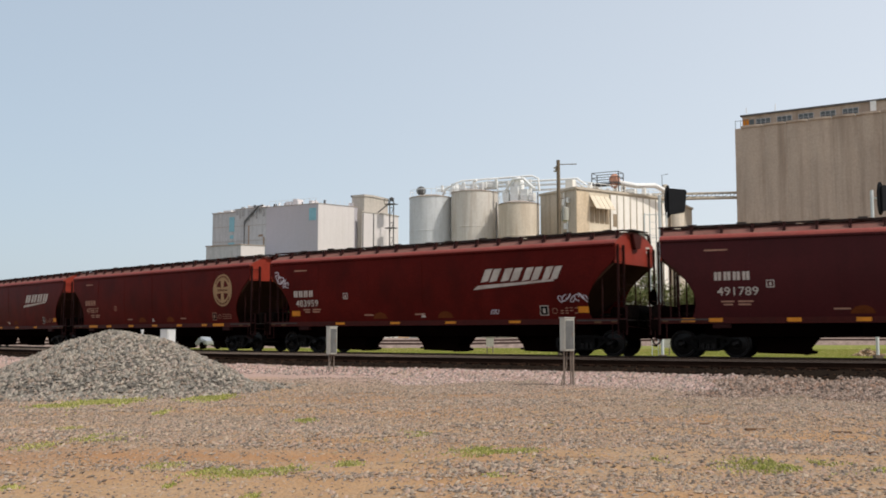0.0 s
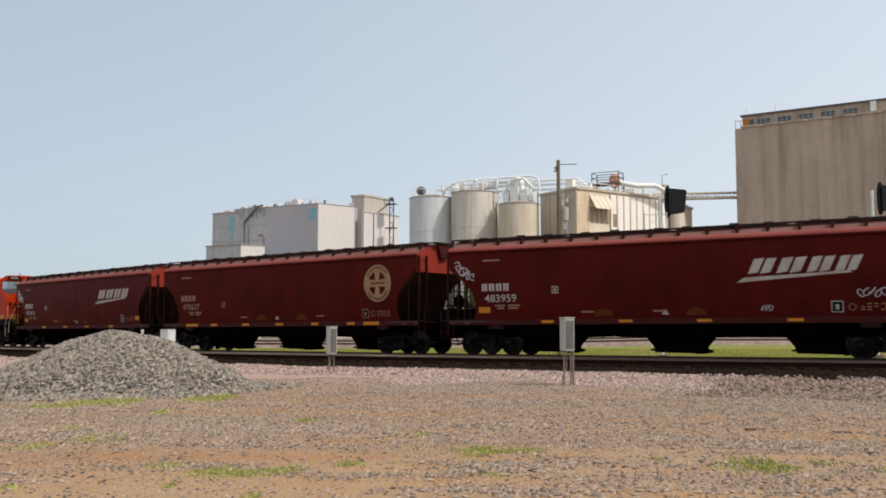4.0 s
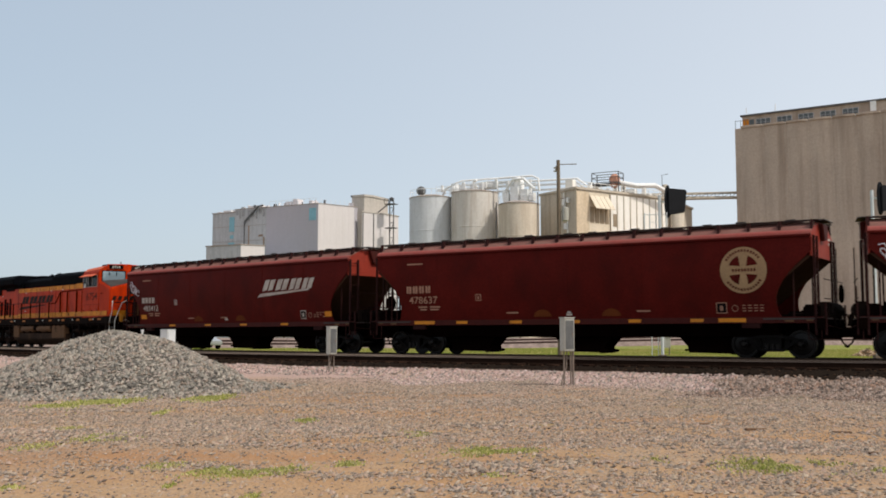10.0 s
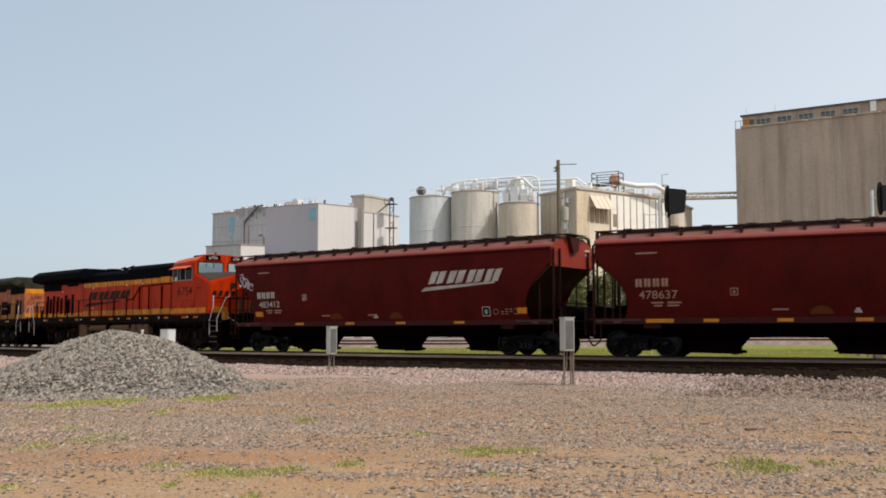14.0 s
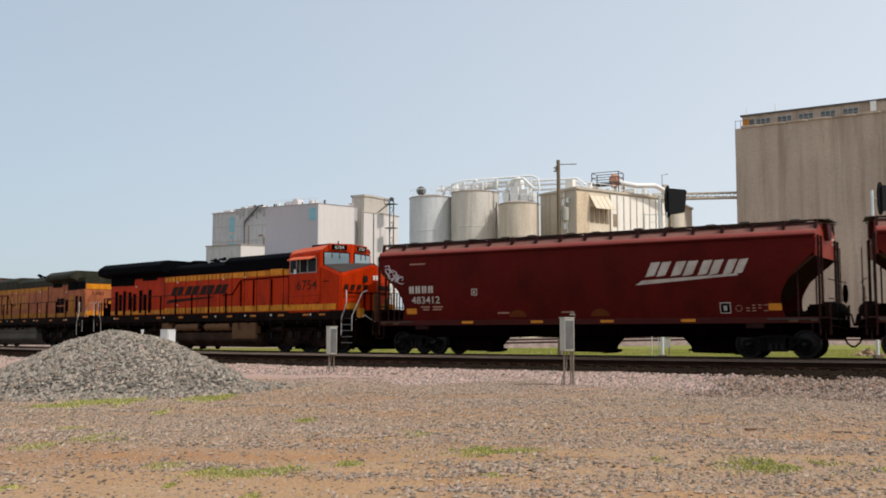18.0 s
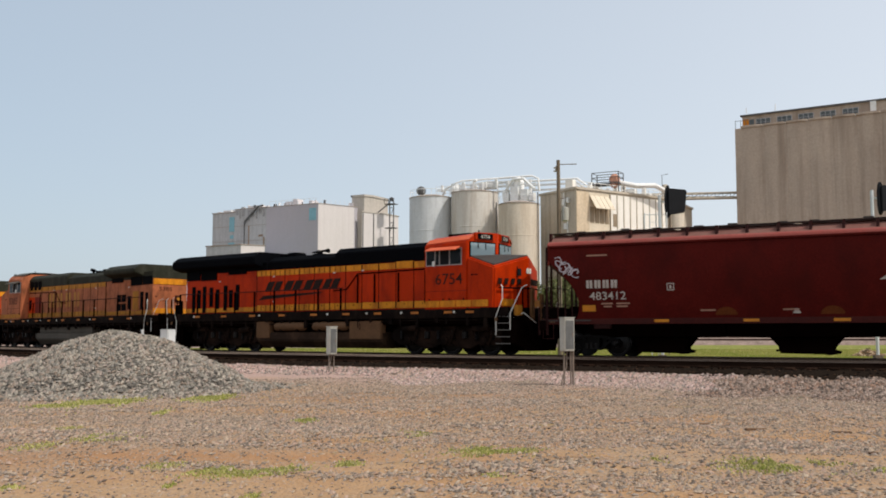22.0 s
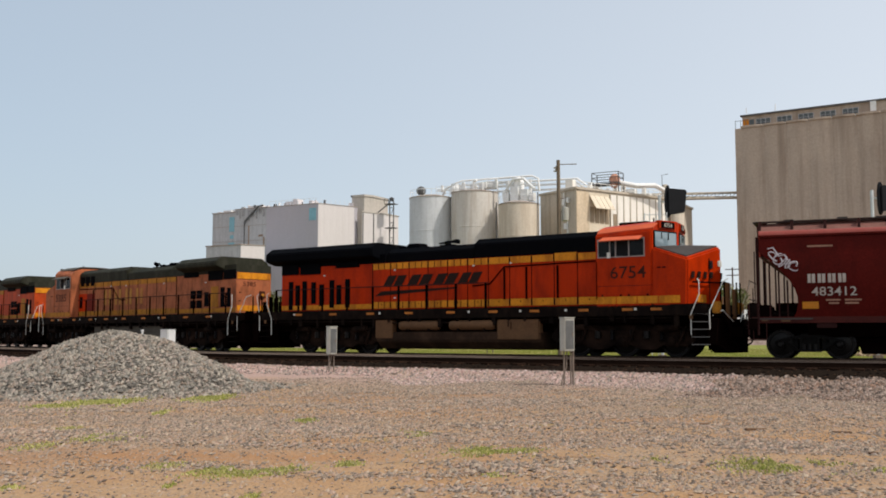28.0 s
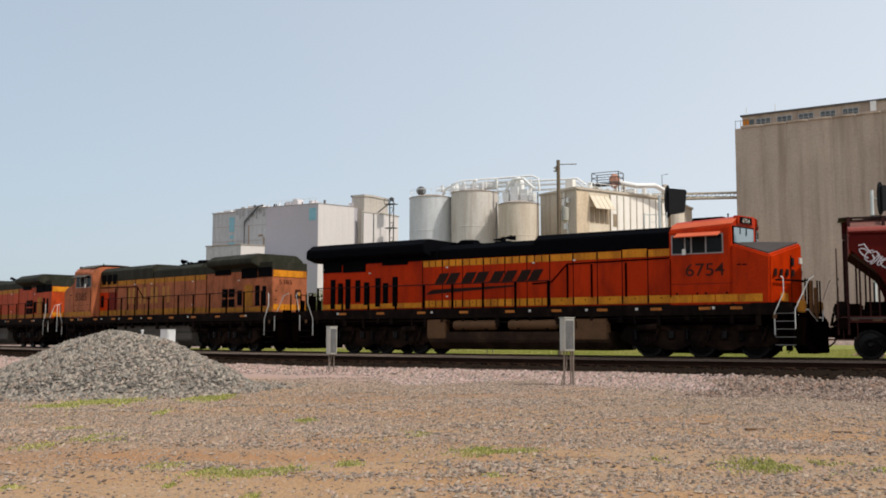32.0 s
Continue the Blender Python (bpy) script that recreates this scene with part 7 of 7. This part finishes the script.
    # windscreen and number boards
    for s in (-1, 1):
        # each half of the cab front is swept back from the middle
        face = pose(8.92, 0, 0, 0, 0, s * 13.5) @ Matrix.Diagonal((1, s, 1, 1))

        def front(nm, m, y0, y1, z0, z1, x0, x1, bevel=0.0):
            bm = bmesh.new()
            box(bm, x0, x1, y0, y1, z0, z1)
            bm.transform(face)
            bmesh.ops.recalc_face_normals(bm, faces=bm.faces)
            if bevel:
                soften(bm, bevel)
            return part(nm, bm, m, cabin)

        front("windscreen_frame", BLACK, 0.12, 1.42, 3.74, 4.34, 0.0, 0.03)
        front("windscreen", CABGLASS, 0.17, 1.37, 3.79, 4.29, 0.035, 0.045)
        front("wiper", BLACK, 0.62, 0.65, 4.04, 4.28, 0.05, 0.065)
        front("wiper", BLACK, 1.0, 1.03, 4.08, 4.28, 0.05, 0.065)
        front("number_board", paint if modern else TANKGREY, 0.2, 1.15, 4.41, 4.70, -0.12, 0.06, 0.02)
        front("number_glass", BLACK, 0.28, 1.05, 4.44, 4.66, 0.062, 0.07)
        words("board_number", number, 0.15, LETTER, cabin, pose(8.92, 0, 0, 0, 0, s * 13.5) @ pose(0.076, s * 0.66, 4.475, 90, 0, 90), "", 1.1)
    # nose
    bm = bmesh.new()
    vs = [bm.verts.new(p) for p in ((8.57, -1.5, 1.7), (8.57, 1.5, 1.7), (8.57, 1.5, 3.74), (8.57, -1.5, 3.74), (9.78, -1.46, 1.7), (9.78, 1.46, 1.7), (9.82, 1.46, 3.30), (9.82, -1.46, 3.30), (10.42, 0, 1.7), (10.42, 0, 3.74), (8.57, 0, 3.86))]
    for f in ((0, 3, 7, 4), (1, 5, 6, 2), (4, 7, 9, 8), (8, 9, 6, 5), (3, 10, 9, 7), (10, 2, 6, 9), (0, 4, 8, 5, 1), (0, 1, 2, 10, 3)):
        bm.faces.new([vs[i] for i in f])
    bmesh.ops.recalc_face_normals(bm, faces=bm.faces)
    soften(bm, 0.05)
    nose = part("nose", bm, paint, loco, "wedge-shaped nose")
    bm = bmesh.new()
    vs = [bm.verts.new(p) for p in ((8.66, -1.40, 3.775), (8.95, -0.02, 3.895), (10.30, -0.02, 3.81), (9.74, -1.38, 3.405), (8.66, -1.40, 3.67), (8.95, -0.02, 3.80), (10.30, -0.02, 3.71), (9.74, -1.38, 3.30))]
    for f in ((0, 3, 2, 1), (4, 5, 6, 7), (0, 4, 7, 3), (3, 7, 6, 2), (2, 6, 5, 1), (1, 5, 4, 0)):
        bm.faces.new([vs[i] for i in f])
    both = bmesh.ops.duplicate(bm, geom=bm.verts[:] + bm.edges[:] + bm.faces[:])
    for v in both["geom"]:
        if isinstance(v, bmesh.types.BMVert):
            v.co.y = -v.co.y
    bmesh.ops.recalc_face_normals(bm, faces=bm.faces)
    part("nose_deck", bm, GRATING, nose, "dark anti-glare deck")
    for y, z, w, h, m, nm in ((-0.42, 3.02, 0.26, 0.26, INSIDE, "nose_window"), (-0.08, 3.1, 0.12, 0.2, RAILING, "headlight"), (0.08, 3.1, 0.12, 0.2, RAILING, "headlight"), (-0.75, 1.85, 1.3, 0.27, STRIPE, "nose_stripe"), (0.75, 1.85, 1.3, 0.27, STRIPE, "nose_stripe")):
        x = 9.82 + (1.46 - abs(y)) * 0.41
        block(nm, m, nose, x - 0.02, x + 0.03, y - w / 2, y + w / 2, z - 0.02, z + h - 0.02, bevel=0.01)
    for k, y in enumerate((-1.24, -0.97, -0.70, -0.43, 0.3, 0.57, 0.84, 1.11)):
        x = 9.83 + (1.46 - abs(y)) * 0.41
        bm = bmesh.new()
        prism(bm, ((y - 0.13, 2.66), (y + 0.05, 2.66), (y + 0.12, 2.88), (y - 0.06, 2.88)), x - 0.02, x + 0.03, "x")
        part("nose_mark", bm, BROWNMARK, nose)
    bar("nose_rail", BLACK, nose, ((9.95, -1.35, 2.52), (10.42, -0.25, 2.52), (10.50, 0.0, 2.52), (10.42, 0.25, 2.52), (9.95, 1.35, 2.52)), 0.03, 5)
    bar("nose_door_seam", BROWNMARK, nose, ((10.22, -0.52, 1.8), (10.22, -0.52, 3.35)), 0.014, 4)
    # ends: steps, handrails, plough, coupler
    for end in (-1, 1):
        x_in, x_out = (9.92, 10.56) if end > 0 else (9.55, 10.3)
        block("end_deck", UNDER, loco, min(end * 9.3, end * 10.75), max(end * 9.3, end * 10.75), -1.35, 1.35, 1.36, 1.46)
        for s in (-1, 1):
            for k in range(5):
                z = 0.42 + k * 0.25
                tread = block("step", UNDER, loco, min(end * x_in, end * x_out), max(end * x_in, end * x_out), min(s * 1.12, s * 1.48), max(s * 1.12, s * 1.48), z, z + 0.03)
                block("step_edge", EDGING if modern and end > 0 else FRAMEGREY, tread, min(end * x_in, end * x_out), max(end * x_in, end * x_out), min(s * 1.485, s * 1.5), max(s * 1.485, s * 1.5), z + 0.006, z + 0.032)
            block("step_back", UNDER, loco, min(end * x_in, end * x_out), max(end * x_in, end * x_out), min(s * 1.05, s * 1.11), max(s * 1.05, s * 1.11), 0.4, 1.4)
            bar("handrail", RAILING, loco, ((end * x_in, s * 1.5, 0.75), (end * x_in, s * 1.5, 1.45), (end * (x_in + 0.3), s * 1.5, 2.1), (end * (x_in + 0.3), s * 1.5, 2.55), (end * (x_in + 0.22), s * 1.46, 2.62)), 0.017, 6, "white handrail")
            bar("handrail", RAILING, loco, ((end * x_out, s * 1.5, 0.95), (end * x_out, s * 1.5, 1.55), (end * (x_out + 0.4), s * 1.3, 2.5), (end * (x_out + 0.5), s * 1.1, 2.6)), 0.017, 6, "white handrail")
        for y in (-0.95, -0.6, 0.6, 0.95):
            bar("end_post", UNDER, loco, ((end * 10.75, y, 1.4), (end * 10.75, y, 2.55)), 0.03, 6)
        for y in (-0.35, 0.3):
            block("hose_rack", RACKBROWN if end > 0 else UNDER, loco, min(end * 10.72, end * 10.82), max(end * 10.72, end * 10.82), y - 0.09, y + 0.09, 1.3, 2.5 if y < 0 else 2.3)
        bar("end_rail", UNDER, loco, ((end * 10.75, -0.95, 2.5), (end * 10.75, -0.4, 2.5)), 0.02, 5)
        bm = bmesh.new()
        prism(bm, ((-1.45, 1.3), (-1.45, 0.45), (-0.9, 0.16), (0.9, 0.16), (1.45, 0.45), (1.45, 1.3)), min(end * 10.45, end * 10.62), max(end * 10.45, end * 10.62), "x")
        for v in bm.verts:
            # the blade bulges forward in the middle and low down
            if abs(v.co.x) > 10.5:
                v.co.x += end * (0.40 if abs(v.co.y) < 1.0 else 0.12 if v.co.z < 0.6 else 0.22)
        soften(bm, 0.02, 1)
        part("plough", bm, UNDER, loco, "black snow plough")
        for s in (-1, 1):
            bar("uncoupling_lever", RAILING if end > 0 else UNDER, loco, ((end * 10.62, s * 1.35, 1.38), (end * 10.82, s * 1.0, 1.58), (end * 10.95, s * 0.35, 1.2)), 0.018, 5)
            block("hose_bracket", FSTRIPE if end > 0 else UNDER, loco, min(end * 10.55, end * 10.78), max(end * 10.55, end * 10.78), s * 1.12 - 0.14, s * 1.12 + 0.14, 1.47, 1.86, bevel=0.03)
            block("step_light", RESERVOIR, loco, min(end * 9.86, end * 10.0), max(end * 9.86, end * 10.0), min(s * 1.49, s * 1.53), max(s * 1.49, s * 1.53), 1.26, 1.42, bevel=0.02)
        for y in (-0.9, -0.72, 0.72, 0.9):
            bar("jumper_hose", UNDER, loco, ((end * 10.78, y, 1.45), (end * 10.98, y, 1.15), (end * 11.02, y * 0.9, 0.75), (end * 10.9, y * 0.85, 0.6)), 0.035, 6)
        bar("coupler_shank", UNDER, loco, ((end * 10.5, 0, 0.85), (end * 10.95, 0, 0.85)), 0.13, 8)
        bm = bmesh.new()
        prism(bm, ((end * 10.9, -0.17), (end * 11.2, -0.2), (end * 11.2, -0.02), (end * 11.06, 0.02), (end * 11.12, 0.18), (end * 10.9, 0.17)), 0.68, 1.02, "z")
        part("coupler_knuckle", bm, UNDER, loco)
        for y in (-0.6, 0.45):
            bar("air_hose", UNDER, loco, ((end * 10.7, y, 0.95), (end * 10.95, y, 0.55), (end * 11.1, y * 0.6, 0.4)), 0.03, 6)
    # walkway railing: flat stanchions, the rail climbs to the hood before the cab
    for s in (-1, 1):
        for x in (-9.3, -7.95, -6.55, -5.15, -3.75, -2.4, -1.0, 0.42, 1.8):
            block("railing_post", UNDER, loco, x - 0.045, x + 0.045, s * 1.47 - 0.02, s * 1.47 + 0.02, 1.5, 2.74)
        bar("railing", IRON, loco, ((-9.35, s * 1.47, 2.73), (1.9, s * 1.47, 2.73)) if modern else ((-9.35, s * 1.47, 2.73), (5.6, s * 1.47, 2.73)), 0.022, 6)
        if not modern:
            for x in (3.2, 4.6):
                block("railing_post", UNDER, loco, x - 0.045, x + 0.045, s * 1.47 - 0.02, s * 1.47 + 0.02, 1.5, 2.74)
    # underside: fuel tank, reservoirs, boxes
    bm = bmesh.new()
    prism(bm, ((-1.42, 0.88), (-1.42, 0.52), (-1.05, 0.2), (1.05, 0.2), (1.42, 0.52), (1.42, 0.88)), -3.6, 4.15, "x")
    soften(bm, 0.04)
    part("fuel_tank", bm, TANKBROWN if modern else TANKGREY, loco, "dusty brown fuel tank" if modern else "dusty grey fuel tank")
    if not modern:
        block("tank_top", TANKGREY, loco, -3.3, 3.9, -1.3, 1.3, 0.884, 1.26, "dusty grey tank top", bevel=0.05)
    else:
        # added dark block that closes the see-through gap above the tank
        block("tank_saddle", UNDER, loco, -3.5, 4.1, -0.95, 0.95, 0.85, 1.30)
    for s in (-1, 1) if modern else ():
        for x0, x1 in ((-2.42, -0.42), (0.05, 2.15)):
            bm = bmesh.new()
            lathe(bm, ((0.06, x0), (0.17, x0 + 0.06), (0.19, x0 + 0.15), (0.19, x1 - 0.15), (0.17, x1 - 0.06), (0.06, x1)), "x", 16, (0, s * 1.34, 1.13))
            part("air_reservoir", bm, RESERVOIR, loco, "dusty air reservoir", True)
        block("equipment_box", RESERVOIR, loco, -3.62, -2.72, min(s * 1.15, s * 1.46), max(s * 1.15, s * 1.46), 0.62, 1.36, bevel=0.03)
        block("equipment_box", RESERVOIR, loco, 2.28, 4.12, min(s * 1.15, s * 1.46), max(s * 1.15, s * 1.46), 0.56, 1.33, bevel=0.04)
        block("box_seam", UNDER, loco, 2.9, 2.93, min(s * 1.46, s * 1.466), max(s * 1.46, s * 1.466), 0.95, 1.25)
        for x in (-1.95, -0.9, 0.5, 1.7):
            block("tank_strap", FRAMEGREY, loco, x, x + 0.07, min(s * 1.30, s * 1.537), max(s * 1.30, s * 1.537), 0.92, 1.0)
    loco_truck(loco, 7.2, (-1.8, 0.0, 1.8), 3.6)
    loco_truck(loco, -6.15, (-1.8, 0.0, 1.8), -3.2)
    # company name on the hood: plain slanted blocks and a tapering bar
    side = -1.02
    for turn in ((0,) if name == "right" else (180,)):
        marks = []
        x0 = -3.55 if modern else -3.4
        if modern:
            for x, w in ((0.0, 1.02), (1.25, 1.1), (2.55, 1.05), (3.75, 0.95)):
                for o in (0.0, 0.52):
                    c, d = x0 + x + o * w, x0 + x + o * w + 0.44 * w
                    marks.append(("company_name", ((c, 2.78), (d, 2.79), (d + 0.26, 3.2), (c + 0.26, 3.19))))
            marks.append(("name_underline", ((x0 - 0.45, 2.36), (x0 + 3.6, 2.58), (x0 + 3.8, 2.64), (x0 - 0.1, 2.56))))
        else:
            # four plain worn blocks
            for x, w in ((0.0, 0.85), (1.15, 0.85), (2.3, 0.85), (3.45, 0.85)):
                for a, b in ((0.1, 0.34), (w - 0.30, w - 0.06)):
                    marks.append(("company_name", [(x0 + x + p, c) for p, c in ((a, 2.42), (b, 2.42), (b, 3.27), (a, 3.27))]))
        for mark, shape in marks:
            bm = bmesh.new()
            prism(bm, shape, side - 0.006, side, "y")
            ob = part(mark, bm, name_marks, loco, "painted company lettering on the hood")
            if turn:
                ob.matrix_basis = pose(0, 0, 0, 0, 0, 180)
    return loco


OLDMARK = surf("faded_yellow_lettering", (0.40, 0.19, 0.045), 0.7, 0, 0.35, 2, 20, 0.0, (0.36, 0.12, 0.05), 0.7)

first = hopper_car()
second = add_hopper(first, "483959", "slanted", 3, "dark red covered hopper wagon with slanted pale lettering")
third = add_hopper(first, "478637", "disc", 4, "dark red covered hopper wagon with a round cream emblem", FADED)
fourth = add_hopper(first, "483412", "slanted", 5, "dark red covered hopper wagon with scrawl on one end")
first["label"] = "dark maroon covered hopper wagon with a pale road number"
side_marks(first, "491789", "plain", 2)
for ob in first.children:
    if ob.data and ob.data.materials[0] is HOPPER_RED:
        ob.material_slots[0].link = "OBJECT"
        ob.material_slots[0].material = MAROON
bright = locomotive(ORANGE, STRIPE, BLACK, "6754", "bright orange and black diesel locomotive with yellow stripes", True, BROWNMARK, "right")
faded = locomotive(PINK, FSTRIPE, OLIVE, "5385", "sun-faded orange and dark green diesel locomotive", False, OLDMARK, "left")
GRIMY = surf("grimy_orange", (0.46, 0.055, 0.01), 0.5, 0, 0.25, 0.7, 20, 0.04, (0.14, 0.03, 0.01), 0.8, (1.6, 1.6, 0.6))
last = locomotive(GRIMY, FSTRIPE, OLIVE, "", "orange and dark green diesel locomotive at the consist's end", False, BROWNMARK, "left")

train = ((first, 13.6, 0), (second, -4.65, 0), (third, -22.91, 0), (fourth, -41.28, 0), (bright, -61.55, 0), (faded, -83.65, 180), (last, -105.9, 180))


# ---- motion: the train rolls towards +x and slows down ----
RUN = [(0, -14.904), (1, -12.382), (2, -9.960), (3, -7.508), (4, -5.011), (5, -2.498), (6, -0.001), (7, 2.467), (8, 4.903), (9, 7.318), (10, 9.722), (11, 12.124), (12, 14.523), (13, 16.913), (14, 19.280), (15, 21.608), (16, 23.881), (17, 26.087), (18, 28.216), (19, 30.264), (20, 32.226), (21, 34.095), (22, 35.858), (23, 37.499), (24, 38.991), (25, 40.310), (26, 41.440), (27, 42.382), (28, 43.167), (29, 43.854), (30, 44.519), (31, 45.201), (32, 45.804)]


def rolled(t):
    for (t0, d0), (t1, d1) in zip(RUN, RUN[1:]):
        if t <= t1:
            return d0 + (d1 - d0) * (t - t0) / (t1 - t0)
    return RUN[-1][1]


def motions():
    for car, s, turned in train:
        walk(car, [(t, car_pose(s + d) @ pose(0, 0, 0, 0, 0, turned)) for t, d in RUN])
        for truck in car.children:
            for axle in truck.children:
                if axle.name.startswith("wheelset"):
                    x, r = axle.location.x, axle.location.z
                    way = math.degrees(1 / r) * (-1 if turned else 1)
                    walk(axle, [(i / 4, pose(x, 0, r, 0, way * rolled(i / 4), 0)) for i in range(129)])


motions()
